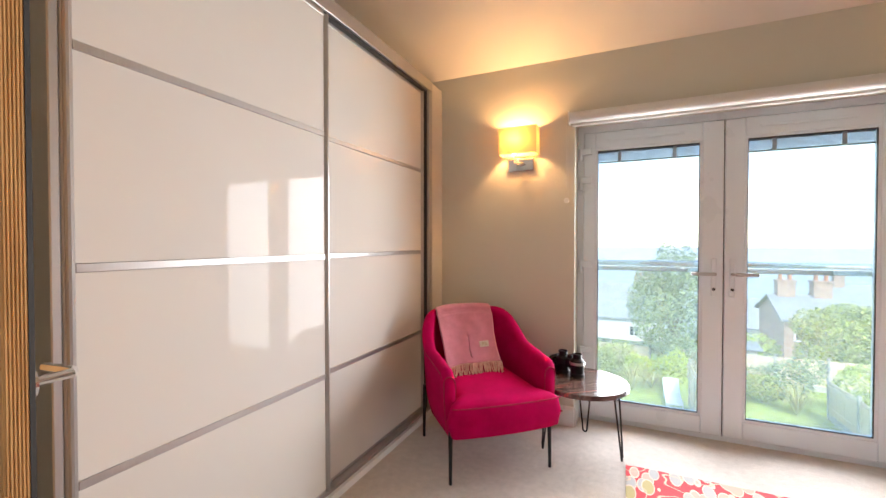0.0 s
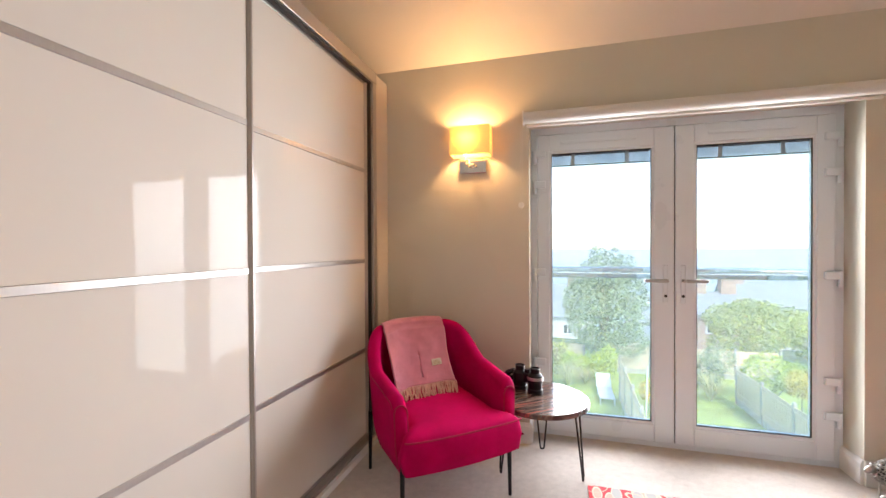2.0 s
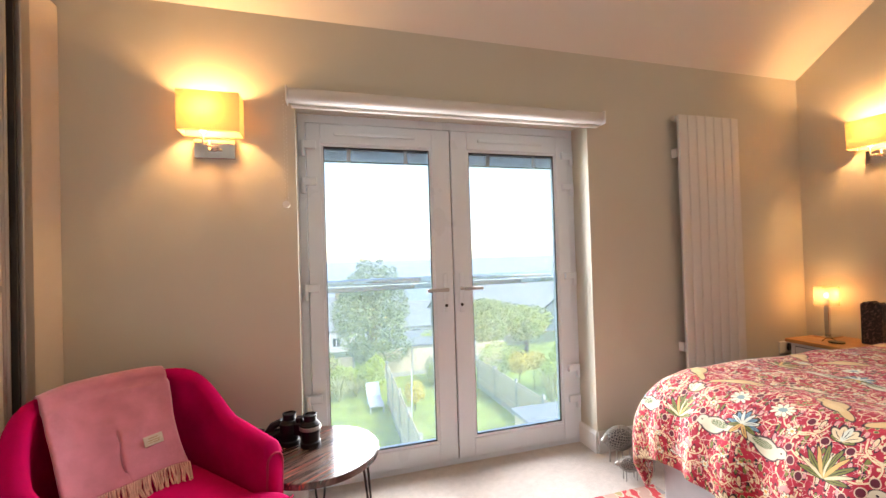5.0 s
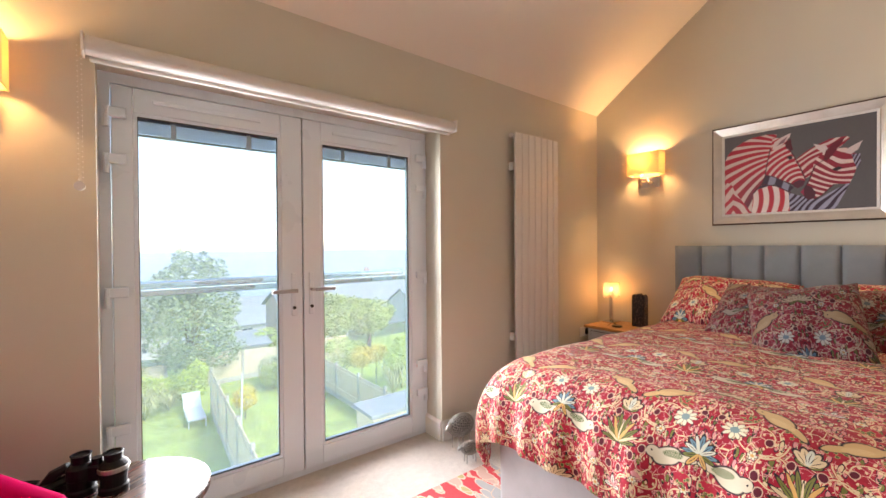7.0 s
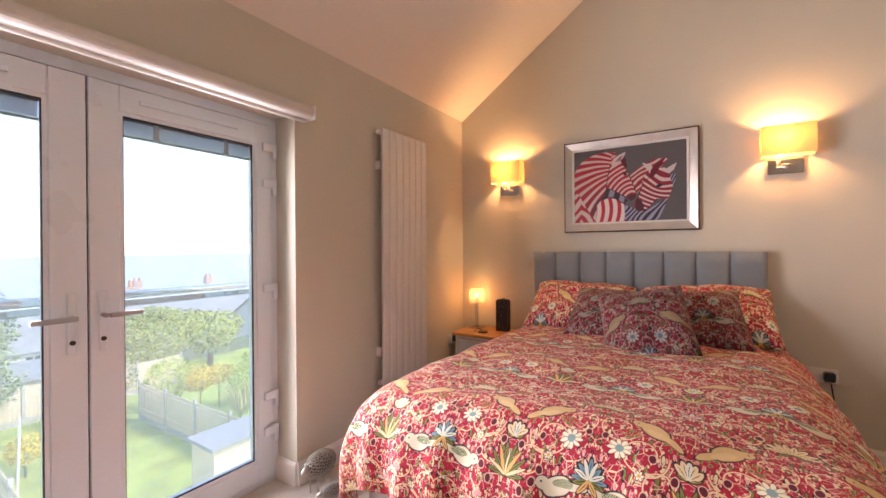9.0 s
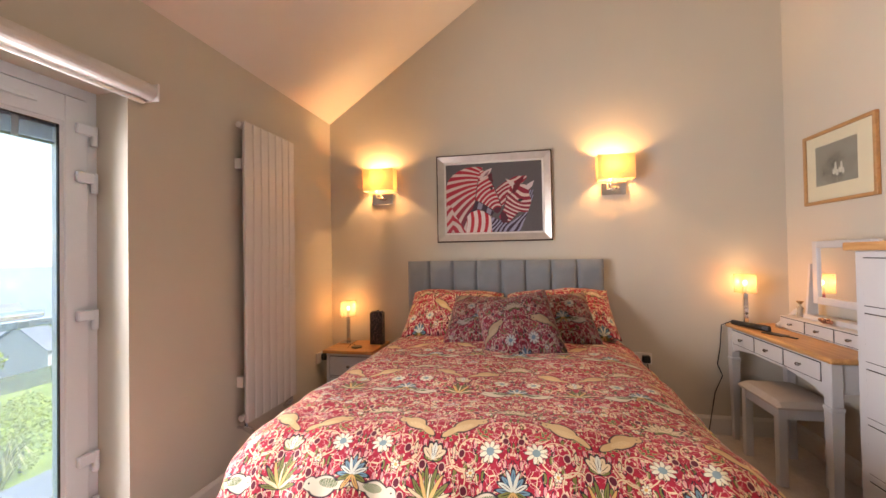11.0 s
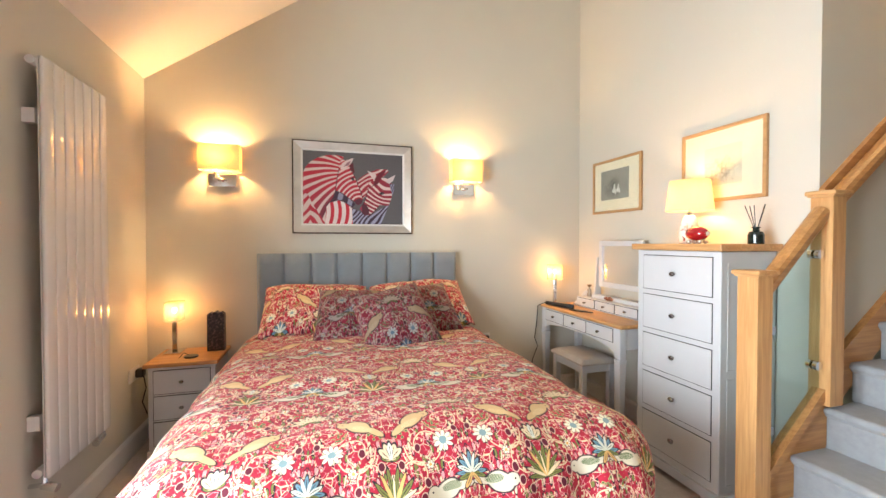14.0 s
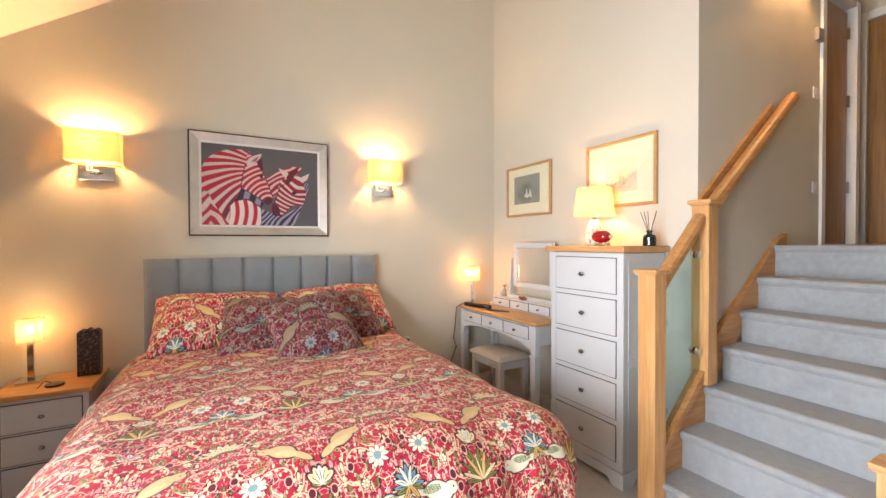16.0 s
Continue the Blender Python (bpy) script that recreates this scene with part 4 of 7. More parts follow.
# ---- rug ----
n_ = Net("red_leaf_rug_wool")
uv_ = n_.coord("UV")
wob_ = n_.node("ShaderNodeTexNoise", Scale=3.2, Detail=1.5)
n_.links.new(uv_, wob_.inputs[0])
w_ = Val(n_, wob_.outputs[0])
vine = n_.op("LESS_THAN", n_.op("ABSOLUTE", n_.op("FRACT", w_ * 9.0) - 0.5), 0.05)
col_ = n_.mix(n_.noise(90, 2, 0.6, vector=uv_), (0.50, 0.035, 0.05, 1), (0.62, 0.07, 0.08, 1))
for sc_, rot_, lim_, c1_ in ((12.0, 0.5, 0.44, (0.52, 0.34, 0.28)), (14.0, -0.7, 0.42, (0.36, 0.36, 0.36)), (11.0, 1.4, 0.34, (0.40, 0.34, 0.16))):
    mp_ = n_.nodes.new("ShaderNodeMapping")
    mp_.inputs["Rotation"].default_value, mp_.inputs["Scale"].default_value = (0, 0, rot_), (1.0, 0.42, 1.0)
    vo_ = n_.node("ShaderNodeTexVoronoi", Scale=sc_, Randomness=0.9)
    n_.links.new(uv_, mp_.inputs[0]), n_.links.new(mp_.outputs[0], vo_.inputs[0])
    d_ = Val(n_, vo_.outputs["Distance"])
    col_ = n_.mix(n_.op("LESS_THAN", d_, lim_), col_, c1_)
    col_ = n_.mix(n_.op("LESS_THAN", n_.op("ABSOLUTE", d_ - lim_), 0.022), col_, (0.62, 0.50, 0.40))
col_ = n_.mix(vine, col_, (0.58, 0.42, 0.32))
n_.put("Base Color", col_), n_.put("Roughness", 0.95), n_.bump(n_.noise(350, 2, 0.6), 0.6, 0.004)
RUGMAT = n_.mat
bm = new_bm()
rx0, rx1, ry0, ry1 = 0.095, 1.52, 1.15, 2.61
sheet(bm, lambda a, b: (rx0 + (rx1 - rx0) * a, ry0 + (ry1 - ry0) * b, 0.012), 8, 8, lambda a, b: ((rx1 - rx0) * a, (ry1 - ry0) * b))
box(bm, rx0, ry0, 0.001, rx1, ry1, 0.0115)
solid("rug", bm, RUGMAT, "red floral wool rug on the carpet beside the bed", "rug")

# ---- radiator ----
rad = thing("radiator", (2.370, WY, 0.365), "tall white vertical panel radiator on the wall", "radiator")
RAD = surface("radiator_enamel", (0.70, 0.69, 0.67), 0.16, vary=0.01, scale=3, grain=60, bump=0.02)
W7 = 0.51 / 7
for i in range(7):
    part("panel", bx(-0.255 + i * W7 + 0.0015, -0.083, 0.0, -0.255 + (i + 1) * W7 - 0.0015, -0.066, 1.742, 0.008, 3), RAD, rad, smooth=True)
part("panel_back", bx(-0.252, -0.0655, 0.004, 0.252, -0.062, 1.738), RAD, rad)
for z in (0.03, 1.72):
    bm = tube(new_bm(), [(-0.262, -0.044, z), (0.262, -0.044, z)], 0.018, 14)
    part("header", bm, RAD, rad)
for x in (-0.225, 0.225):
    for z in (0.20, 1.47):
        part("bracket", bx(x - 0.015, -0.044, z, x + 0.015, -0.001, z + 0.06), RAD, rad)
for x in (-0.235, 0.225):
    bm = tube(new_bm(), [(x, -0.056, 0.018), (x, -0.056, -0.045)], 0.011, 10)
    tube(bm, [(x, -0.056, -0.03), (x, -0.002, -0.03)], 0.009, 8)
    part("valve", bm, CHROME, rad)
part("valve_head", tube(new_bm(), [(0.225, -0.056, -0.03), (0.155, -0.056, -0.045)], 0.017, 12), CHROME, rad)
part("valve_head", tube(new_bm(), [(-0.235, -0.050, -0.03), (-0.245, -0.105, -0.045)], 0.017, 12), CHROME, rad)

# ---- knobs and drawers ----
KNOB = surface("dull_pewter_knob", (0.30, 0.29, 0.28), 0.22, 1.0, vary=0.05, bump=0.0)


def knob(parent, x, y, z, d=(0, 1), r=0.019):
    """A small oval metal knob standing out along d."""
    bm = tube(new_bm(), [(x, y, z), (x + d[0] * 0.012, y + d[1] * 0.012, z)], 0.006, 8)
    ball(bm, (x + d[0] * 0.018, y + d[1] * 0.018, z), r if d[0] == 0 else 0.009, r if d[1] == 0 else 0.009, r * 0.72, 12, 8)
    return part("knob", bm, KNOB, parent, smooth=True)


def drawer(parent, x0, x1, z0, z1, y, front=1):
    """A drawer front in the plane y, set in a fine dark joint."""
    part("drawer_gap", bx(x0 - 0.004, y - 0.003 * front, z0 - 0.004, x1 + 0.004, y + 0.0015 * front, z1 + 0.004), DARKGAP, parent)
    d = part("drawer", bx(x0, y + 0.0015 * front, z0, x1, y + 0.005 * front, z1, 0.0012), GREY, parent)
    return d


# ---- chest of drawers ----
chest = thing("chest_of_drawers", (1.87, -0.22, 0.0), "tall pale grey chest of five drawers with an oak top", "chest of drawers")
cx0, cx1, cy = -0.275, 0.275, 0.175
bm = bx(cx0, -0.20, 0.085, cx1, cy, 1.298, 0.004)
part("body", bm, GREY, chest)
part("top", bx(cx0 - 0.025, -0.212, 1.30, cx1 + 0.025, cy + 0.03, 1.336, 0.006, 2), OAK, chest, "oak chest top")
bm = new_bm()
prism(bm, [(cx0 - 0.012, 0.0), (cx0 - 0.012, 0.084), (cx1 + 0.012, 0.084), (cx1 + 0.012, 0.0), (cx1 - 0.06, 0.0), (cx1 - 0.09, 0.035), (cx0 + 0.09, 0.035), (cx0 + 0.06, 0.0)], 1, cy - 0.012, cy + 0.014)
part("plinth", bm, GREY, chest)
for x in (cx0 - 0.012, cx1 - 0.010):
    bm = new_bm()
    prism(bm, [(-0.20, 0.0), (-0.20, 0.084), (cy - 0.013, 0.084), (cy - 0.013, 0.0), (cy - 0.07, 0.0), (cy - 0.10, 0.035), (-0.10, 0.035), (-0.13, 0.0)], 0, x, x + 0.022)
    part("plinth", bm, GREY, chest)
for m_ in (0.232, 0.467, 0.700, 0.934, 1.168):
    a, b = m_ - 0.099, m_ + 0.099
    d = drawer(chest, cx0 + 0.045, cx1 - 0.050, a, b, cy)
    knob(d, 0.0, cy + 0.004, (a + b) / 2, (0, 1))
# fielded side
for z0, z1 in ((0.12, 0.66), (0.70, 1.24)):
    bm = new_bm()
    for a, b, c_, d_ in ((-0.16, z0, 0.13, z0 + 0.006), (-0.16, z1 - 0.006, 0.13, z1), (-0.16, z0 + 0.006, -0.154, z1 - 0.006), (0.124, z0 + 0.006, 0.13, z1 - 0.006)):
        box(bm, cx0 - 0.002, a, b, cx0 + 0.002, c_, d_)
    part("side_moulding", bm, GREY, chest)

# ---- bedside cabinets ----


def nightstand(x, y, w, h):
    """Drawers face -x."""
    t = thing("bedside_cabinet", (x, y, 0.0), "pale grey bedside cabinet with oak top and three drawers", "bedside cabinet", "bedside cabinets")
    part("body", bx(-0.17, -w / 2 + 0.02, 0.06, 0.18, w / 2 - 0.02, h - 0.027, 0.003), GREY, t)
    part("plinth", bx(-0.178, -w / 2 + 0.012, 0.0, 0.18, w / 2 - 0.012, 0.059, 0.003), GREY, t)
    part("top", bx(-0.20, -w / 2, h - 0.025, 0.19, w / 2, h, 0.006, 2), OAK_Y, t, "oak cabinet top")
    for a, b in ((0.08, 0.235), (0.24, 0.395), (0.40, h - 0.045)):
        part("drawer_gap", bx(-0.1715, -w / 2 + 0.046, a + 0.002, -0.168, w / 2 - 0.046, b - 0.002), DARKGAP, t)
        d = part("drawer", bx(-0.176, -w / 2 + 0.05, a + 0.006, -0.172, w / 2 - 0.05, b - 0.006, 0.001), GREY, t)
        knob(d, -0.175, 0.0, (a + b) / 2, (-1, 0), 0.014)
    return t


nightstand(3.12, 2.685, 0.41, 0.60)


def touch_lamp(at, label):
    t = thing("touch_lamp", at, label, "table lamp", "small bedside lamps")
    part("base", bx(-0.065, -0.05, 0, 0.065, 0.05, 0.012, 0.003), CHROME, t)
    part("stem", bx(-0.011, -0.014, 0.012, 0.011, 0.014, 0.262, 0.002), CHROME, t)
    bm = new_bm()
    k = 0.002
    for lo, hi in (((-0.055, -0.045), (-0.055 + k, 0.045)), ((0.055 - k, -0.045), (0.055, 0.045)), ((-0.053, -0.045), (0.053, -0.045 + k)), ((-0.053, 0.045 - k), (0.053, 0.045))):
        box(bm, *lo, 0.215, *hi, 0.345)
    part("shade", bm, SHADE_TOUCH, t)
    b = part("bulb", ball(new_bm(), (0, 0, 0.285), 0.014, 0.014, 0.02, 12, 8), BULB, t, "glowing warm bulb", smooth=True)
    b.visible_shadow = False
    bulb_light("bedside_glow", (at[0], at[1], at[2] + 0.290), 0.9 * LAMP, WARM, 0.008)
    return t


touch_lamp((3.20, 2.80, 0.60), "small lit touch lamp on the bedside cabinet")
touch_lamp((3.21, -0.115, 0.80), "small lit touch lamp on the dressing table")

bm = new_bm()
prism(bm, [(-0.052, 0.0), (-0.052, 0.25), (-0.035, 0.265), (-0.015, 0.258), (0.0, 0.272), (0.015, 0.258), (0.035, 0.265), (0.052, 0.25), (0.052, 0.0)], 0, -0.03, 0.03)
ob = thing("carved_box", (3.19, 2.545, 0.60), "dark carved upright box on the bedside cabinet", "ornament")
n_ = Net("dark_carved_lacquer")
f_ = n_.noise(70, 3, 0.7)
n_.put("Base Color", n_.ramp(f_, (0.50, (0.010, 0.008, 0.008)), (0.64, (0.13, 0.08, 0.075)))), n_.put("Roughness", 0.4), n_.bump(f_, 0.6, 0.005)
part("body", bm, n_.mat, ob)
bm = new_bm()
lathe(bm, [(0.0, 0.0), (0.04, 0.0), (0.042, 0.005), (0.04, 0.010), (0.0, 0.011)], 24)
tube(bm, [(0.03, 0.02, 0.008), (0.02, 0.045, 0.025), (-0.02, 0.04, 0.03), (-0.04, 0.06, 0.004)], 0.002, 6)
ob = solid("charging_pad", bm, BLACK_PLASTIC, "round black charging pad with cable on the bedside cabinet", "charger")
ob.location = (3.04, 2.66, 0.60)

# ---- dressing table ----
DT = 0.80
desk = thing("dressing_table", (2.79, -0.22, 0.0), "pale grey dressing table with oak top and three drawers", "dressing table")
part("top", bx(-0.53, -0.205, DT - 0.028, 0.50, 0.205, DT, 0.012, 2), OAK, desk, "oak table top")
bm = new_bm()
for y in (-0.185, 0.165):
    prism(bm, [(-0.455, DT - 0.03), (-0.455, DT - 0.20), (-0.36, DT - 0.165), (-0.18, DT - 0.145), (0.18, DT - 0.145), (0.36, DT - 0.165), (0.445, DT - 0.20), (0.445, DT - 0.03)], 1, y, y + 0.02)
box(bm, -0.50, -0.14, DT - 0.17, -0.48, 0.14, DT - 0.03), box(bm, 0.46, -0.14, DT - 0.17, 0.48, 0.14, DT - 0.03)
part("apron", bm, GREY, desk)
for x in (-0.48, 0.46):
    for y in (-0.165, 0.165):
        bm = new_bm()
        box(bm, x - 0.027, y - 0.025, DT - 0.23, x + 0.027, y + 0.025, DT - 0.03, 0.003)
        box(bm, x - 0.032, y - 0.030, DT - 0.255, x + 0.032, y + 0.030, DT - 0.231, 0.005)
        a, b = 0.026, 0.016
        lo = [bm.verts.new((x + i * b, y + j * b, 0.0)) for i, j in ((-1, -1), (1, -1), (1, 1), (-1, 1))]
        hi = [bm.verts.new((x + i * a, y + j * a, DT - 0.256)) for i, j in ((-1, -1), (1, -1), (1, 1), (-1, 1))]
        bm.faces.new(lo[::-1]), bm.faces.new(hi)
        for k in range(4):
            bm.faces.new((lo[k], lo[(k + 1) % 4], hi[(k + 1) % 4], hi[k]))
        part("leg", bm, GREY, desk)
for a, b in ((-0.435, -0.145), (-0.14, 0.15), (0.155, 0.43)):
    d = drawer(desk, a + 0.004, b - 0.004, DT - 0.128, DT - 0.042, 0.185)
    knob(d, (a + b) / 2, 0.188, DT - 0.085, (0, 1), 0.014)

mir = thing("dressing_mirror", (2.72, -0.34, DT), "pale grey swing mirror with three small drawers on the dressing table", "mirror")
part("drawer_box", bx(-0.36, -0.075, 0.0, 0.36, 0.09, 0.085, 0.003), GREY, mir)
for a, b in ((-0.35, -0.12), (-0.115, 0.115), (0.12, 0.35)):
    d = drawer(mir, a + 0.004, b - 0.004, 0.012, 0.075, 0.09)
    knob(d, (a + b) / 2, 0.093, 0.044, (0, 1), 0.012)
part("stand_rail", bx(-0.34, -0.03, 0.0855, 0.24, 0.03, 0.1145, 0.003), GREY, mir)
for x in (-0.322, 0.200):
    part("upright", prism(new_bm(), [(-0.03, 0.115), (0.03, 0.115), (0.005, 0.42), (-0.015, 0.42)], 0, x, x + 0.018), GREY, mir)
mf = part("mirror_frame", new_bm(), GREY, mir)
bm = new_bm()
mx0, mx1, mz0, mz1 = -0.30, 0.175, 0.185, 0.555
for lo, hi in (((mx0, mz0), (mx0 + 0.04, mz1)), ((mx1 - 0.04, mz0), (mx1, mz1)), ((mx0 + 0.04, mz0), (mx1 - 0.04, mz0 + 0.04)), ((mx0 + 0.04, mz1 - 0.04), (mx1 - 0.04, mz1))):
    box(bm, lo[0], -0.01, lo[1], hi[0], 0.012, hi[1], 0.003)
bm.to_mesh(mf.data), bm.free()
part("mirror_glass", bx(mx0 + 0.04, -0.006, mz0 + 0.04, mx1 - 0.04, -0.001, mz1 - 0.04), MIRROR, mf, "mirror glass")
pts = [(0.375, 0.10, 0.01), (0.38, 0.06, 0.03), (0.385, 0.02, 0.06), (0.39, -0.02, 0.10), (0.39, -0.05, 0.125)]
bm = tube(new_bm(), pts, [0.016, 0.02, 0.022, 0.02, 0.014], 10)
part("scroll_end", bm, GREY, mir)

bm = new_bm()
lathe(bm, [(0, 0), (0.017, 0), (0.02, 0.008), (0.013, 0.035), (0.018, 0.06), (0.006, 0.066), (0.006, 0.08), (0.0, 0.08)], 16)
PERF = surface("clear_perfume_glass", (0.45, 0.40, 0.33), 0.1, 0.2, vary=0.1, bump=0)
t = thing("perfume_bottle", (3.02, -0.33, DT + 0.085), "small glass perfume bottle with dark stopper", "bottle")
part("body", bm, PERF, t, smooth=True)
bm = lathe(new_bm(), [(0, 0.0805), (0.008, 0.0805), (0.02, 0.095), (0.02, 0.10), (0, 0.10)], 14)
part("stopper", bm, BRASS, t)
bm = new_bm()
random.seed(4)
for k in range(14):
    ball(bm, (random.uniform(-0.03, 0.03), random.uniform(-0.015, 0.015), 0.012 + random.uniform(0, 0.018)), 0.012, 0.010, 0.010, 8, 5)
ob = solid("trinket", bm, surface("rose_gold_trinket", (0.5, 0.28, 0.2), 0.25, 0.9, vary=0.2, scale=60, bump=0.2), "small rose-gold trinket on the mirror drawers", "ornament")
ob.location = (2.70, -0.27, DT + 0.0855)

bm = new_bm()
tube(bm, [(-0.17, 0.0, 0.02), (-0.05, 0.0, 0.022), (0.12, 0.01, 0.022)], [0.012, 0.017, 0.014], 10)
tube(bm, [(-0.17, 0.0, 0.034), (-0.05, 0.0, 0.030), (0.12, 0.01, 0.030)], [0.010, 0.012, 0.010], 10)
ob = solid("hair_straightener", bm, BLACK_PLASTIC, "black hair straighteners on the dressing table", "hair straighteners", smooth=True)
ob.matrix_world = pose(3.08, -0.065, DT - 0.005, 0, 0, 14)
bm = new_bm()
box(bm, -0.06, -0.03, 0.0, 0.07, 0.03, 0.008, 0.003)
box(bm, -0.13, -0.008, 0.0, -0.0605, 0.010, 0.008, 0.003)
ob = solid("hair_brush", bm, BLACK_PLASTIC, "flat black hairbrush on the dressing table", "brush")
ob.matrix_world = pose(2.84, -0.10, DT, 0, 0, 20)
bm = tube(new_bm(), [(3.22, -0.03, DT + 0.02), (3.297, 0.0, DT - 0.02), (3.302, 0.01, 0.62), (3.302, 0.03, 0.50), (3.30, 0.0, 0.42), (3.302, 0.05, 0.30), (3.29, 0.1, 0.02)], 0.0035, 6)
solid("power_cable", bm, BLACK_PLASTIC, "black cable hanging from the dressing table", "cable", "cables")

stool = thing("stool", (2.84, -0.14, 0.0), "pale grey stool with beige padded seat under the dressing table", "stool")
bm = new_bm()


def padded_top(a, b):
    x, y = 2 * a - 1, 2 * b - 1
    return (x * 0.215, y * 0.155, 0.442 + 0.04 * (1 - abs(x) ** 6) ** 0.5 * (1 - abs(y) ** 6) ** 0.5)


sheet(bm, padded_top, 18, 14)
box(bm, -0.214, -0.154, 0.43, 0.214, 0.154, 0.4415)
part("seat", bm, STOOLTOP, stool, "beige padded seat", smooth=False)
bm = new_bm()
box(bm, -0.19, -0.135, 0.37, 0.19, -0.12, 0.428), box(bm, -0.19, 0.12, 0.37, 0.19, 0.135, 0.428)
box(bm, -0.19, -0.119, 0.37, -0.175, 0.119, 0.428), box(bm, 0.175, -0.119, 0.37, 0.19, 0.119, 0.428)
part("seat_frame", bm, GREY, stool)
for x in (-0.175, 0.175):
    for y in (-0.12, 0.12):
        part("leg", bx(x - 0.022, y - 0.022, 0.0, x + 0.022, y + 0.022, 0.429, 0.003), GREY, stool)

# ---- things on the chest ----
LZ = 1.336
lamp = thing("table_lamp", (1.985, -0.27, LZ), "lit table lamp with speckled white glass base and cream shade", "table lamp")
SPECK = Net("speckled_white_glass")
f_ = SPECK.noise(34, 2, 0.5)
h_ = SPECK.split(SPECK.coord())[2]
low = SPECK.op("MULTIPLY", 0.14 - h_, 12.0, clamp=True)
SPECK.put("Base Color", SPECK.mix(SPECK.op("MULTIPLY", SPECK.op("GREATER_THAN", f_, 0.60), low), (0.78, 0.74, 0.68, 1), (0.35, 0.16, 0.10, 1)))
SPECK.put("Roughness", 0.12), SPECK.put("Subsurface Weight", 0.2)
part("base", lathe(new_bm(), [(0, 0.0), (0.05, 0.0), (0.058, 0.02), (0.058, 0.06), (0.048, 0.115), (0.032, 0.158), (0.026, 0.168), (0, 0.168)], 32), SPECK.mat, lamp, "speckled white glass base", smooth=True)
part("stem", lathe(new_bm(), [(0, 0.168), (0.012, 0.168), (0.012, 0.19), (0.005, 0.192), (0.005, 0.30), (0, 0.30)], 12), CHROME, lamp)
bm = lathe(new_bm(), [(0.128, 0.195), (0.106, 0.375)], 40)
bmesh.ops.solidify(bm, geom=bm.faces[:], thickness=0.002)
part("shade", bm, SHADE_TABLE, lamp, "lit cream drum shade", smooth=True)
b = part("bulb", ball(new_bm(), (0, 0, 0.27), 0.025, 0.025, 0.035, 12, 8), BULB, lamp, "glowing warm bulb", smooth=True)
b.visible_shadow = False
bulb_light("table_lamp_glow", (1.985, -0.27, LZ + 0.285), 4.0 * LAMP, WARM, 0.03)

RED = surface("red_blown_glass", (0.32, 0.004, 0.012), 0.05, 0.0, vary=0.1, scale=20, bump=0.0, Coat_Weight=1.0)
CLEAR = surface("clear_glass_trim", (0.7, 0.62, 0.5), 0.08, 0.3, vary=0.05, bump=0.0)
pig = thing("glass_pig", (1.862, -0.19, LZ), "red blown-glass pig with clear feet on the chest", "ornament")
part("body", ball(new_bm(), (0, 0, 0.058), 0.068, 0.045, 0.042, 22, 14), RED, pig, "red glass body", smooth=True)
for x in (-0.035, 0.035):
    for y in (-0.02, 0.02):
        part("foot", ball(new_bm(), (x, y, 0.011), 0.013, 0.011, 0.011, 10, 6), CLEAR, pig, smooth=True)
bm = ball(new_bm(), (-0.070, 0, 0.056), 0.010, 0.013, 0.013, 10, 6)
ball(bm, (0.048, 0.018, 0.095), 0.008, 0.004, 0.014, 8, 6), ball(bm, (0.048, -0.018, 0.095), 0.008, 0.004, 0.014, 8, 6)
tube(bm, [(0.066, 0, 0.07), (0.08, 0, 0.085), (0.072, 0.01, 0.10), (0.06, 0.0, 0.105)], 0.004, 8)
part("snout_and_ears", bm, CLEAR, pig, smooth=True)

dif = thing("reed_diffuser", (1.615, -0.30, LZ), "black glass reed diffuser with black reeds on the chest", "reed diffuser")
DG = surface("black_green_glass", (0.012, 0.018, 0.014), 0.12, 0.0, vary=0.1, bump=0)
part("bottle", lathe(new_bm(), [(0, 0), (0.033, 0), (0.036, 0.005), (0.036, 0.048), (0.030, 0.062), (0.016, 0.068), (0.014, 0.08), (0.020, 0.084), (0.020, 0.088), (0, 0.088)], 26), DG, dif, smooth=False)
for k, (dx, dy) in enumerate(((-0.05, 0.01), (-0.03, -0.02), (0.005, 0.01), (0.035, 0.0), (0.045, 0.02))):
    part("reed", tube(new_bm(), [(dx * 0.1, dy * 0.1, 0.07), (dx, dy, 0.20)], 0.0022, 6), BLACK_PLASTIC, dif)

# ---- pictures ----


def sketch_paper(name, paper, ink, scale):
    n = Net(name)
    u, v, _ = n.split(n.coord("Generated"))[0], n.split(n.coord("Generated"))[2], 0
    a, b = n.noise(scale, 5, 0.7, vector=n.coord("Generated")), n.noise(scale * 5, 4, 0.7, vector=n.coord("Generated"))
    dx, dy = u - 0.52, v - 0.42
    d = n.op("SQRT", dx * dx * 2.2 + dy * dy * 3.0)
    f = n.op("MULTIPLY", (a * 0.7 + b * 0.6) - 0.42 - d * 0.35, 3.2, clamp=True)
    n.put("Base Color", n.mix(f, paper, ink)), n.put("Roughness", 0.8)
    return n.mat


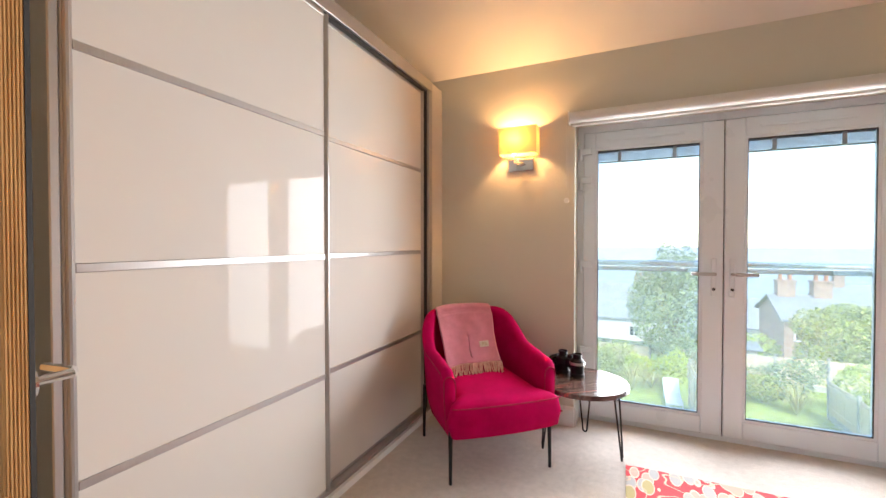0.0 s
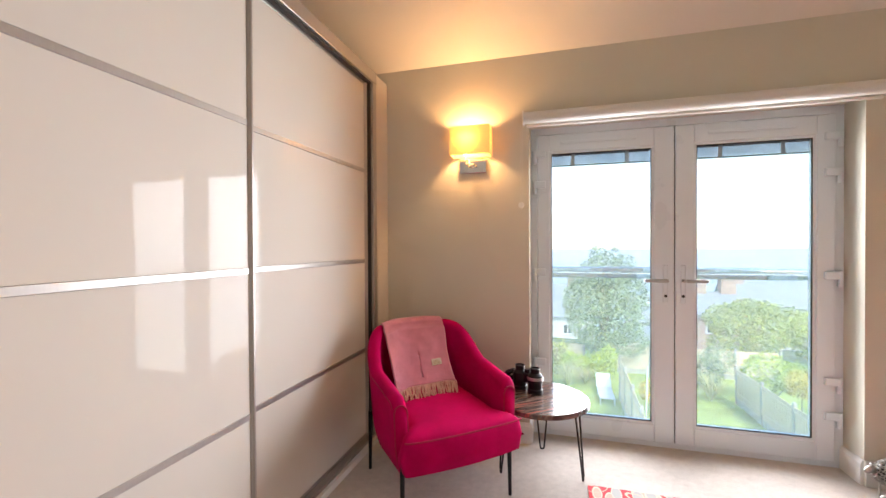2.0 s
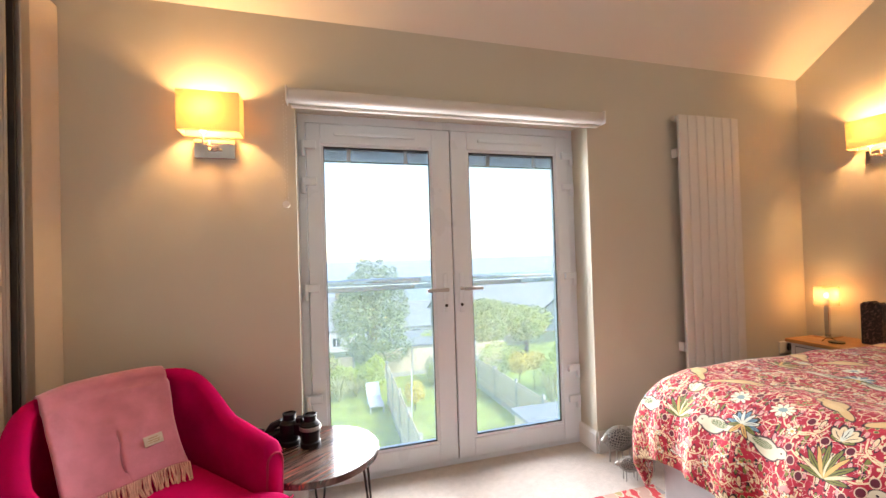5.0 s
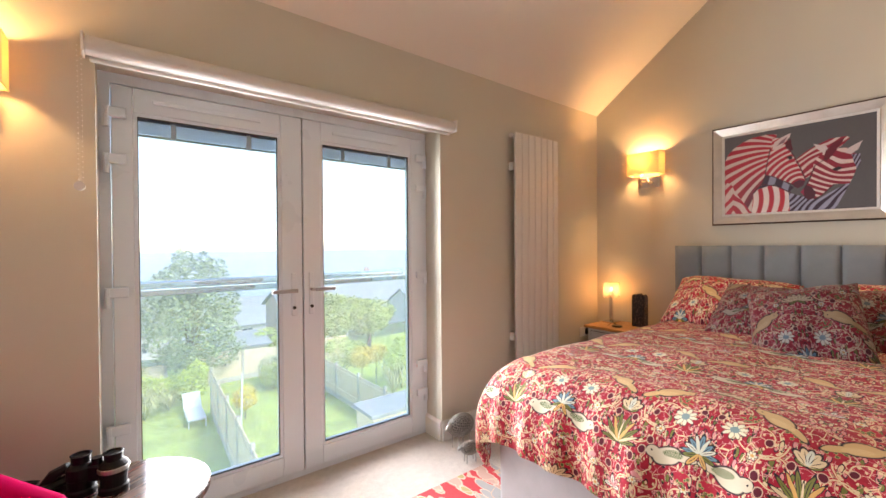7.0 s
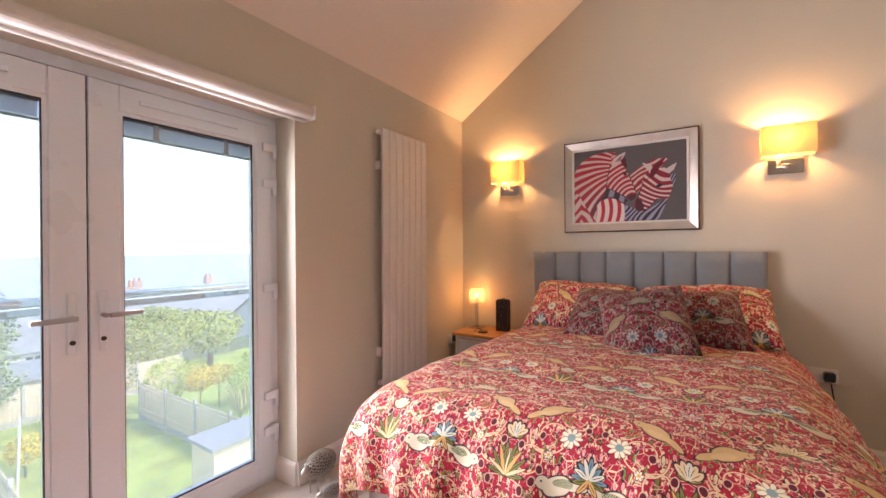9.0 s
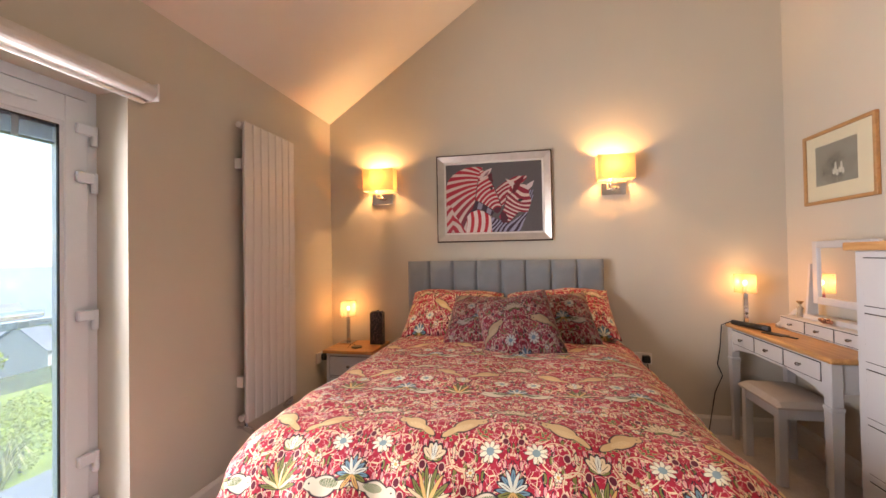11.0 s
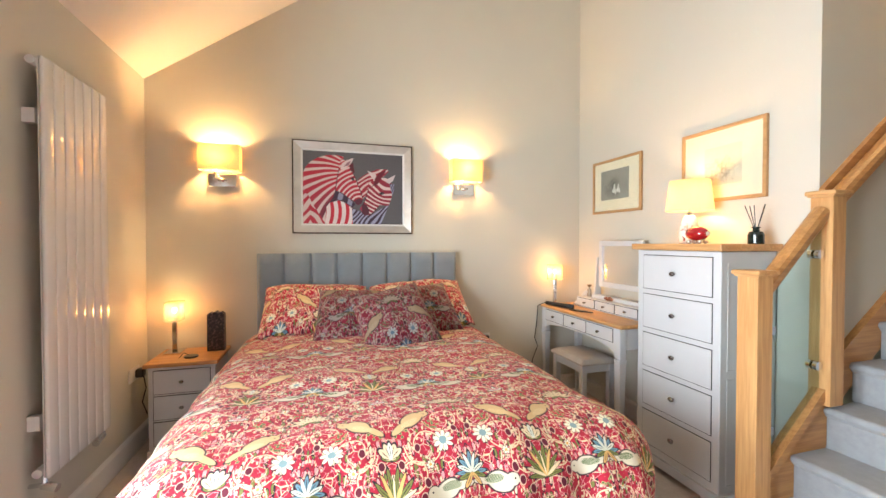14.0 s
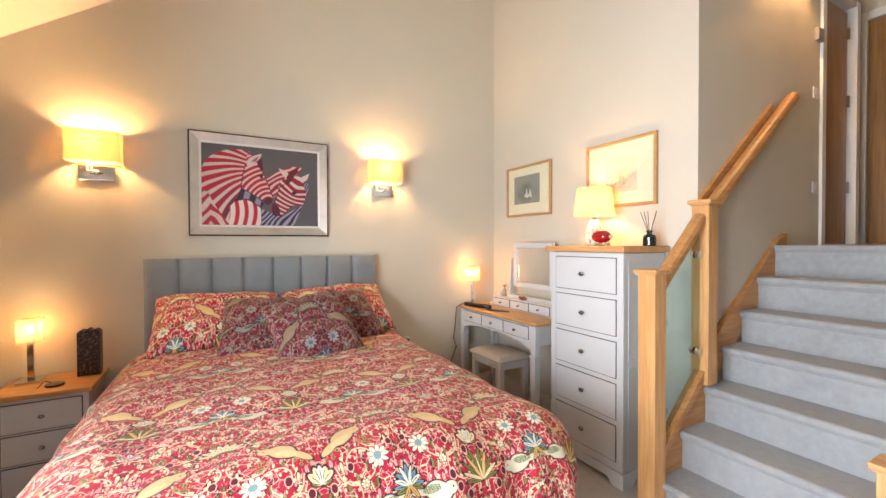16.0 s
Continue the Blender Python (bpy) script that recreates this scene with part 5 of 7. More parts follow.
def framed(name, x0, x1, z0, z1, label, art, ax0, ax1, az0, az1):
    """A framed print on the picture wall."""
    t = thing(name, ((x0 + x1) / 2, PY, (z0 + z1) / 2), label, "picture", "framed prints")
    w, h, k = (x1 - x0) / 2, (z1 - z0) / 2, 0.02
    for lo, hi in (((-w, -h), (-w + k, h)), ((w - k, -h), (w, h)), ((-w + k, -h), (w - k, -h + k)), ((-w + k, h - k), (w - k, h))):
        part("frame", bx(lo[0], 0.001, lo[1], hi[0], 0.022, hi[1], 0.002), PICTURE_OAK, t, "oak picture frame")
    part("mount", bx(-w + k, 0.002, -h + k, w - k, 0.010, h - k), CREAM, t, "cream mount card")
    part("print", bx(-w + 2 * w * ax0, 0.0101, -h + 2 * h * az0, -w + 2 * w * ax1, 0.0112, -h + 2 * h * az1), art, t, "faded ink print")
    part("pane", bx(-w + k, 0.0135, -h + k, w - k, 0.0150, h - k), GLASS, t)
    return t


P1 = sketch_paper("grey_ink_print", (0.30, 0.28, 0.24), (0.10, 0.09, 0.085), 3.0)
P2 = sketch_paper("faint_sepia_print", (0.66, 0.58, 0.44), (0.20, 0.16, 0.12), 3.5)
p = framed("framed_print", 2.537, 3.097, 1.583, 2.02, "small oak-framed grey print of two figures", P1, 0.24, 0.82, 0.25, 0.80)
WHITEINK = surface("pale_figure_ink", (0.62, 0.60, 0.55), 0.8, vary=0.1, scale=60)
bm = new_bm()
for x, s in ((0.015, 1.0), (-0.03, 0.9)):
    for dx, dz, rx, rz in ((0, 0.0, 0.010, 0.035), (0.012, -0.02, 0.014, 0.02), (-0.012, -0.03, 0.012, 0.02)):
        ball(bm, (x + dx * s, 0.0115, -0.02 + dz * s), rx * s, 0.0006, rz * s, 10, 6)
part("figure", bm, WHITEINK, p, "two pale figures")
framed("framed_print", 1.650, 2.181, 1.588, 2.027, "oak-framed faint sepia print of running dogs", P2, 0.26, 0.70, 0.22, 0.74)

# ---- zebra picture ----


def inside(px, py, poly):
    hit = np.zeros(px.shape, bool)
    for (x0, y0), (x1, y1) in zip(poly, poly[1:] + poly[:1]):
        if y0 != y1:
            hit ^= ((y0 > py) != (y1 > py)) & (px < (x1 - x0) * (py - y0) / (y1 - y0) + x0)
    return hit


def painting():
    """Two striped horses' heads on a slate ground, as painted colour on a fine canvas mesh."""
    zx = thing("painting", (BX, 1.60, 1.7625), "framed painting of two red-striped zebras on slate grey", "painting")
    w, h = 0.456, 0.3525
    # four mitred lengths for each of edge, moulding and slip; depths are those at the outer and inner sides
    for k0, k1, d0, d1, mat, nm in ((0.0, 0.010, 0.024, 0.030, DARKFRAME, "frame_edge"), (0.010, 0.062, 0.033, 0.018, SILVERFRAME, "frame"), (0.062, 0.076, 0.024, 0.016, TRIM, "slip")):
        outer = [(-w + k0, -h + k0), (w - k0, -h + k0), (w - k0, h - k0), (-w + k0, h - k0)]
        inner = [(-w + k1, -h + k1), (w - k1, -h + k1), (w - k1, h - k1), (-w + k1, h - k1)]
        for i in range(4):
            j = (i + 1) % 4
            bm = new_bm()
            ring4 = (outer[i], outer[j], inner[j], inner[i])
            back = [bm.verts.new((-0.001, *p)) for p in ring4]
            front = [bm.verts.new((-dd, *p)) for p, dd in zip(ring4, (d0, d0, d1, d1))]
            bm.faces.new(back), bm.faces.new(front[::-1])
            for q in range(4):
                bm.faces.new((back[(q + 1) % 4], back[q], front[q], front[(q + 1) % 4]))
            bmesh.ops.recalc_face_normals(bm, faces=bm.faces[:])
            part(nm, bm, mat, zx)
    nu, nv = 300, 228
    gx, gy = np.meshgrid(np.linspace(80, 638, nu), np.linspace(120, 545, nv))
    rng = np.random.RandomState(3)
    warp = np.sin(gx * 0.045 + 1) * 3 + np.sin(gy * 0.06 + gx * 0.02) * 3
    col = np.zeros((nv, nu, 3))
    col[:] = (0.098, 0.092, 0.098)
    col += (np.sin(gx * 0.9) * np.sin(gy * 0.7))[..., None] * 0.006
    white, redc, dark, bluish = np.array((0.60, 0.47, 0.44)), np.array((0.40, 0.012, 0.035)), np.array((0.035, 0.015, 0.035)), np.array((0.30, 0.30, 0.42))

    def stripes(mask, phase, duty, light, ink):
        s = np.sin(phase)
        k = np.clip((s - duty) * 3.0 + 0.5, 0, 1)[..., None]
        col[mask] = (light * k + ink * (1 - k))[mask]
    full = lambda c: np.broadcast_to(c, col.shape)
    # hindquarters in broad stripes
    body = inside(gx, gy, [(195, 450), (240, 395), (300, 412), (352, 450), (350, 545), (195, 545)])
    stripes(body, (gx + (gy - 470) ** 2 * 0.0022) * 0.15 + 0.4, -0.1, full(np.array((0.72, 0.62, 0.6))), full(np.array((0.47, 0.012, 0.03))))
    # blue-black chest
    chest = inside(gx, gy, [(345, 450), (410, 480), (455, 490), (560, 420), (510, 545), (350, 545)])
    stripes(chest, (gx * 0.9 + gy * 0.75 + warp * 2) * 0.24, 0.0, full(bluish), full(dark))
    low = inside(gx, gy, [(240, 350), (260, 348), (320, 385), (365, 425), (345, 450), (290, 400), (225, 420)])
    stripes(low, (gx * 0.8 + gy * 0.2) * 0.13, 0.1, full(bluish * 0.8), full(dark))
    # neck of the first
    neck = inside(gx, gy, [(80, 250), (95, 215), (120, 185), (160, 158), (205, 142), (260, 138), (300, 146), (290, 215), (262, 290), (255, 350), (240, 400), (205, 440), (198, 545), (80, 545)])
    ang = np.arctan2(gy - 250, gx - 395)
    rad = np.hypot(gx - 395, gy - 250)
    mixer = np.clip((gy - 330) / 160, 0, 1)[..., None] * np.clip((gx - 120) / 90, 0, 1)[..., None]
    stripes(neck, ang * 40 + rad * 0.04 + warp * 0.05, 0.28, full(white), redc * (1 - mixer) + dark * mixer)
    legv = inside(gx, gy, [(80, 360), (110, 380), (130, 430), (200, 545), (80, 545)])
    stripes(legv, (gy * 0.5 - np.abs(gx - 118) * 0.55 + warp) * 0.19, -0.1, full(white), full(redc))
    def edge(poly, w):
        """A dark drawn line along an outline."""
        for (x0, y0), (x1, y1) in zip(poly, poly[1:]):
            k = np.clip(((gx - x0) * (x1 - x0) + (gy - y0) * (y1 - y0)) / ((x1 - x0) ** 2 + (y1 - y0) ** 2), 0, 1)
            col[np.hypot(gx - x0 - k * (x1 - x0), gy - y0 - k * (y1 - y0)) < w] = (0.07, 0.008, 0.02)
    # face of the first
    face = inside(gx, gy, [(285, 160), (335, 175), (352, 215), (350, 240), (366, 272), (388, 330), (408, 392), (392, 418), (362, 412), (322, 386), (285, 360), (254, 348), (262, 285), (275, 215)])
    d = np.hypot((gx - 395) * 1.0, (gy - 425) * 0.9)
    stripes(face, d * 0.27 + np.arctan2(gy - 425, gx - 395) * 2.0 + warp * 0.12, 0.30, full(white * 1.05), redc * (1 - mixer * 0.6) + dark * mixer * 0.6)
    # second neck and head
    neck2 = inside(gx, gy, [(368, 292), (398, 262), (430, 240), (490, 210), (548, 208), (556, 222), (530, 250), (480, 290), (450, 330), (430, 370), (404, 392), (386, 330)])
    stripes(neck2, (gx * 0.55 + gy * 0.9 + warp * 2) * 0.22, 0.3, full(white), full(redc * 0.7 + dark * 0.3))
    head2 = inside(gx, gy, [(440, 300), (482, 262), (545, 262), (566, 290), (585, 300), (583, 340), (570, 390), (556, 430), (505, 428), (462, 478), (432, 492), (405, 470), (412, 420), (430, 360)])
    d2 = np.hypot(gx - 520, (gy - 355) * 0.9)
    stripes(head2, d2 * 0.09 + (gy * 0.8 - gx * 0.3) * 0.24, 0.3, full(white * 1.08), full(redc * 0.6 + dark * 0.4))
    side2 = inside(gx, gy, [(562, 296), (588, 296), (590, 340), (578, 368), (568, 330)])
    stripes(side2, gx * 0.5 + gy * 0.2, 0.0, full(bluish), full(dark))
    for poly, c in (([(283, 222), (290, 185), (318, 165), (352, 150), (345, 172), (325, 200), (305, 220)], (0.62, 0.5, 0.5)), ([(300, 205), (318, 180), (338, 166), (326, 196)], (0.25, 0.13, 0.16)),
                    ([(330, 196), (350, 178), (362, 238), (350, 240), (336, 222)], (0.09, 0.008, 0.02)), ([(435, 222), (478, 242), (484, 262), (470, 275), (450, 252)], (0.6, 0.5, 0.5)),
                    ([(470, 300), (478, 262), (500, 230), (540, 214), (524, 246), (500, 290), (478, 316)], (0.13, 0.006, 0.02)), ([(543, 286), (556, 264), (598, 240), (584, 276), (560, 296)], (0.6, 0.5, 0.5)),
                    ([(500, 352), (520, 346), (534, 354), (516, 366), (500, 362)], (0.02, 0.012, 0.02)), ([(334, 268), (352, 264), (358, 280), (346, 286)], (0.03, 0.01, 0.02)),
                    ([(362, 402), (384, 390), (408, 398), (402, 420), (380, 432), (362, 420)], (0.085, 0.012, 0.03)), ([(396, 440), (412, 420), (430, 430), (444, 462), (440, 490), (415, 492), (398, 470)], (0.075, 0.010, 0.025)),
                    ([(402, 436), (400, 470), (388, 452)], (0.30, 0.02, 0.06))):
        col[inside(gx + warp * 0.5, gy, poly)] = c
    edge([(275, 215), (262, 285), (254, 348), (285, 360), (322, 386), (362, 412)], 2.2)
    edge([(352, 240), (366, 272), (388, 330), (408, 392)], 2.2)
    edge([(240, 395), (255, 350)], 3.0)
    edge([(480, 300), (440, 330), (420, 400), (405, 430)], 2.0)
    edge([(505, 428), (462, 478), (440, 490)], 2.2)
    edge([(352, 450), (300, 412), (240, 395), (205, 440)], 2.5)
    col *= 1 + rng.uniform(-0.10, 0.10, (nv, nu, 1))
    half_w, half_h = w - 0.076, h - 0.076
    verts = [(-0.0125, -(2 * (i / (nu - 1)) - 1) * -half_w * -1, (1 - 2 * j / (nv - 1)) * half_h) for j in range(nv) for i in range(nu)]
    faces = [(j * nu + i, j * nu + i + 1, (j + 1) * nu + i + 1, (j + 1) * nu + i) for j in range(nv - 1) for i in range(nu - 1)]
    mesh = bpy.data.meshes.new("canvas")
    mesh.from_pydata(verts, [], faces)
    attr = mesh.color_attributes.new("paint", "FLOAT_COLOR", "POINT")
    flat = np.ones((nu * nv, 4), np.float32)
    flat[:, :3] = col.reshape(-1, 3)
    attr.data.foreach_set("color", flat.ravel())
    n = Net("painted_canvas")
    a = n.nodes.new("ShaderNodeVertexColor")
    a.layer_name = "paint"
    n.put("Base Color", Val(n, a.outputs[0])), n.put("Roughness", 0.45)
    n.bump(n.noise(300, 2, 0.6), 0.15, 0.001)
    mesh.materials.append(n.mat)
    ob = new("canvas", mesh)
    ob.parent = zx
    tagged(ob, label="painted canvas of two red-striped zebras")
    part("backing", bx(-0.011, -half_w, -half_h, -0.002, half_w, half_h), DARKFRAME, zx)


painting()

# ---- armchair ----
CH = pose(-0.675, 2.445, 0.0, 0, 0, 41)
chair = thing("armchair", (0, 0, 0), "cerise pink velvet tub armchair with thin black legs", "armchair")
chair.matrix_world = CH


def shell_path(s):
    """Plan of the chair's back and arms: (x, y, outward x, outward y, height)."""
    a, b = 0.30, 0.70
    if s < a or s > b:
        side = -1 if s < a else 1
        k = s / a if s < a else (1 - s) / (1 - b)
        y = -0.262 + k * 0.277
        return side * (0.286 - 0.006 * (1 - k)), y, side, 0.0, 0.585 + 0.035 * k
    th = math.pi * (1 - (s - a) / (b - a))
    x, y = 0.286 * math.cos(th), 0.015 + 0.285 * math.sin(th) ** 0.85
    up = math.sin(th)
    e = max(0.0, min(1.0, (up - 0.02) / 0.80))
    e = e * e * (3 - 2 * e)
    return x, y, math.cos(th), math.sin(th), 0.62 + 0.185 * e


def shell(s, c, t=0.068, z0=0.245):
    """Cross-section of the shell as a closed loop, c from 0 to 1."""
    x, y, ox, oy, h = shell_path(s)
    end = min(s, 1 - s)
    r = t / 2
    if end < 0.045:
        h -= 0.075 * (1 - end / 0.045) ** 2.2
    lean = 0.05 * oy + 0.02
    k = c * 4
    if k < 1.4:
        z, o = z0 + (h - r - z0) * (k / 1.4), r
    elif k < 2.0:
        a = math.pi * (k - 1.4) / 0.6
        z, o = h - r + r * math.sin(a), r * math.cos(a)
    elif k < 3.4:
        z, o = h - r - (h - r - z0) * ((k - 2.0) / 1.4), -r
    else:
        z, o = z0, -r + 2 * r * (k - 3.4) / 0.6
    o += lean * (z - z0) / 0.5 - 0.02 * max(0.0, 1 - (z - z0) / 0.14) ** 2
    if end < 0.02:
        o *= 0.75 + 0.25 * end / 0.02
    return Vector((x + ox * o, y + oy * o, z))


bm = new_bm()
ring = 40
sheet(bm, lambda a, b: shell(b, a), ring, 96, None, closed_u=True)
bm.verts.ensure_lookup_table()
bm.faces.new([bm.verts[i] for i in range(ring)][::-1]), bm.faces.new([bm.verts[96 * ring + i] for i in range(ring)])
bmesh.ops.recalc_face_normals(bm, faces=bm.faces[:])
part("curved_back", bm, PINK, chair, "curved cerise velvet back and arms", smooth=True)
for s0 in (0.012, 0.988):
    pts = [shell(s0, c / 40) + Vector((0, -0.004, 0)) for c in range(1, 35)]
    part("piping", tube(new_bm(), pts, 0.0042, 6), PIPING, chair)
pts = [shell(0.02 + 0.96 * k / 90, 1.40 / 4) + Vector((0, 0, 0.001)) for k in range(91)]
part("piping", tube(new_bm(), pts, 0.0038, 6), PIPING, chair)


def seat_pad(z0, z1, y0, y1, w, bulge):
    bm = new_bm()
    for top in (True, False):
        def f(a, b):
            x, y = 2 * a - 1, 2 * b - 1
            fx, fy = (1 - abs(x) ** 7) ** 0.35, (1 - abs(y) ** 7) ** 0.35
            zc, hh = (z0 + z1) / 2, (z1 - z0) / 2
            front = 0.03 * (1 - x * x) if y < 0 else 0
            wide = w + 0.058 * min(1.0, max(0.0, (-0.55 - y) / 0.25)) ** 0.6
            return Vector((x * wide, (y0 + y1) / 2 + y * (y1 - y0) / 2 - front * abs(y), zc + (1 if top else -1) * hh * min(fx, fy) + (bulge * (1 - x * x) * (1 - y * y) if top else 0)))
        sheet(bm, f, 30, 30)
    bmesh.ops.remove_doubles(bm, verts=bm.verts[:], dist=0.0005)
    bmesh.ops.recalc_face_normals(bm, faces=bm.faces[:])
    return bm


part("seat_cushion", seat_pad(0.235, 0.440, -0.345, 0.23, 0.258, 0.012), PINK, chair, "padded cerise velvet seat", smooth=True)
part("seat_piping", tube(new_bm(), [(0.300 * math.sin(k / 20 * math.pi / 2), -0.366 + 0.030 * (k / 20) ** 2, 0.416) for k in range(-20, 21)], 0.004, 6), PIPING, chair)
for x, y in ((-0.287, -0.262), (0.287, -0.262), (-0.287, 0.285), (0.287, 0.285)):
    part("leg", tube(new_bm(), [(x, y, 0.0), (x * 0.99, y * 0.985, 0.33)], [0.0085, 0.0125], 12), BLACK, chair)
# throw

throw = thing("throw", (0, 0, 0), "rose pink wool throw with peach fringe draped over the armchair", "throw")
throw.matrix_world = CH
TX0, TX1 = -0.205, 0.145


def throw_at(a, b):
    """a across, b along: from behind the back, over its top and down the front."""
    x = TX0 + (TX1 - TX0) * a + 0.02 * math.sin(b * 5) * (1 if a > 0.5 else -0.4) + 0.03 * (b - 0.35) * (a - 0.5) * 2
    back_y = 0.015 + 0.285 * max(0.0, 1 - (x / 0.335) ** 2) ** 0.45
    h = 0.815 - 0.05 * max(0.0, abs(x) / 0.315 - 0.35) ** 1.3
    wob = 0.010 * math.sin(a * 9 + b * 3) * min(1, abs(b - 0.35) * 3) + 0.005 * noise.noise(Vector((a * 6, b * 8, 0.3)))
    if b < 0.28:
        k = 1 - b / 0.28
        return Vector((x, back_y + 0.092 - 0.0 * k, h - 0.035 - 0.22 * k + wob * 0.2))
    if b < 0.42:
        t = math.pi * (b - 0.28) / 0.14
        return Vector((x, back_y + 0.046 + 0.046 * math.cos(t), h - 0.035 + 0.046 * math.sin(t)))
    k = (b - 0.42) / 0.58
    y = back_y + 0.0 - 0.012 - 0.205 * k ** 1.1
    return Vector((x, y - 0.008 - wob, h - 0.035 - 0.275 * k))


bm = new_bm()
sheet(bm, throw_at, 40, 60)
bmesh.ops.recalc_face_normals(bm, faces=bm.faces[:])
body = part("cloth", bm, THROW, throw, "rose pink wool cloth", smooth=True)
m = body.modifiers.new("thickness", "SOLIDIFY")
m.thickness, m.offset = 0.007, 0
bm = new_bm()
random.seed(11)
for k in range(58):
    a = k / 57
    p = throw_at(a, 1.0)
    j = [Vector((random.uniform(-0.010, 0.010), random.uniform(-0.016, 0.004), 0)) for _ in range(3)]
    L = random.uniform(0.06, 0.088)
    tube(bm, [p + Vector((0, -0.001, 0.004)), p + j[0] * 0.5 + Vector((0, -0.008, -L * 0.4)), p + j[1] + Vector((0, -0.018, -L * 0.75)), p + j[2] + Vector((0, -0.028, -L))], [0.0032, 0.0038, 0.0034, 0.0016], 5)
part("fringe", bm, FRINGE, throw, "twisted peach fringe", kind="stuff")
c0 = throw_at(0.80, 0.80)
lab = part("care_label", bx(-0.032, -0.0035, -0.018, 0.032, -0.001, 0.018, 0.001), surface("cream_woven_label", (0.50, 0.42, 0.33), 0.8, vary=0.05, scale=60), throw, "small cream woven label")
lab.matrix_local = Matrix.Translation(c0 + Vector((-0.005, -0.009, 0))) @ pose(0, 0, 0, -24, 0, 6)
for z, wd in ((0.007, 0.016), (-0.001, 0.022), (-0.008, 0.019)):
    q = part("label_line", bx(-wd, -0.0042, z - 0.0012, wd, -0.0036, z + 0.0012), BRASS, lab)

# ---- side table ----
TZ = 0.413
n_ = Net("striped_reclaimed_tabletop")
x_, y_, z_ = n_.split(n_.coord())
ss = n_.noise(5.0, 3, 0.6, stretch=(0.35, 4.2, 1))
s2 = n_.noise(9.0, 2, 0.6, stretch=(0.15, 5.5, 1))
fine_ = n_.noise(60, 3, 0.6, stretch=(0.08, 2.0, 1))
c_ = n_.ramp(ss * 0.85 + fine_ * 0.15, (0.36, (0.03, 0.018, 0.015)), (0.44, (0.075, 0.045, 0.035)), (0.50, (0.15, 0.10, 0.08)), (0.56, (0.045, 0.03, 0.027)), (0.62, (0.14, 0.065, 0.05)))
c_ = n_.mix(n_.op("GREATER_THAN", s2, 0.64), c_, (0.33, 0.085, 0.06, 1))
c_ = n_.mix(n_.op("LESS_THAN", s2, 0.345), c_, (0.13, 0.16, 0.13, 1))
n_.put("Base Color", c_), n_.put("Roughness", 0.22), n_.put("Coat Weight", 0.3), n_.bump(fine_, 0.08, 0.001)
table = thing("side_table", (-0.148, 2.713, 0.0), "round striped wood side table on black hairpin legs", "side table")
table.matrix_world = pose(-0.148, 2.713, 0, 0, 0, 38)
top = part("tabletop", lathe(new_bm(), [(0, TZ - 0.028), (0.256, TZ - 0.028), (0.26, TZ - 0.025), (0.26, TZ - 0.003), (0.257, TZ), (0, TZ)], 72), n_.mat, table, "round striped wooden tabletop")
for deg in (-53, 52, 167):
    c, s = math.cos(radians(deg)), math.sin(radians(deg))
    r0, r1 = 0.20, 0.232
    pts = [(r0 * c - 0.045 * s, r0 * s + 0.045 * c, TZ - 0.03)]
    pts += [(r1 * c - 0.012 * s * q, r1 * s + 0.012 * c * q, z) for q, z in ((1, 0.022), (0.8, 0.010), (0.0, 0.005), (-0.8, 0.010), (-1, 0.022))]
    pts += [(r0 * c + 0.045 * s, r0 * s - 0.045 * c, TZ - 0.03)]
    part("leg", tube(new_bm(), pts, 0.0052, 8), BLACK, table, "bent black hairpin leg")

BINO = surface("black_rubber_armour", (0.005, 0.005, 0.006), 0.4, vary=0.05, bump=0.05, Specular_IOR_Level=0.25)
bino = thing("binoculars", (0, 0, 0), "black binoculars standing on the side table", "binoculars")
bino.matrix_world = pose(-0.225, 2.80, TZ, 0, 0, -28) @ Matrix.Diagonal((1.42, 1.42, 0.98, 1.0))
for x, hh in ((-0.036, 0.0), (0.036, 0.0)):
    bm = lathe(new_bm(), [(0, 0.0), (0.031, 0.0), (0.031, 0.018), (0.027, 0.024), (0.028, 0.055), (0.030, 0.062), (0.030, 0.098), (0.022, 0.110), (0.019, 0.113), (0.020, 0.138), (0.022, 0.140), (0.018, 0.142), (0.016, 0.134), (0, 0.134)], 26, (x, 0, 0))
    part("barrel", bm, BINO, bino, smooth=False)
bm = bx(-0.024, -0.016, 0.045, 0.024, 0.018, 0.105, 0.008, 2)
lathe(bm, [(0, 0.105), (0.012, 0.105), (0.012, 0.125), (0, 0.125)], 16)
part("bridge", bm, BINO, bino)
part("focus_ring", lathe(new_bm(), [(0.0315, 0.075), (0.033, 0.078), (0.033, 0.090), (0.0315, 0.093)], 26, (0.036, 0, 0)), STEEL, bino)
bm = new_bm()
for k in range(3):
    pts = []
    for i in range(15):
        a = i / 14 * math.pi * 1.3 + k * 0.9
        pts.append((-0.105 + 0.055 * math.cos(a) - k * 0.012, -0.02 + 0.035 * math.sin(a), 0.012 + k * 0.014 + 0.008 * math.sin(a * 2 + k)))
    tube(bm, pts, 0.013, 8)
tube(bm, [(-0.060, 0.0, 0.10), (-0.085, -0.01, 0.085), (-0.10, -0.02, 0.05), (-0.13, -0.03, 0.02), (-0.17, -0.035, 0.012)], 0.016, 8)
tube(bm, [(-0.060, 0.0, 0.06), (-0.09, -0.03, 0.05), (-0.14, -0.05, 0.03), (-0.18, -0.04, 0.014)], 0.015, 8)
part("strap", bm, BINO, bino, "coiled black neck strap")

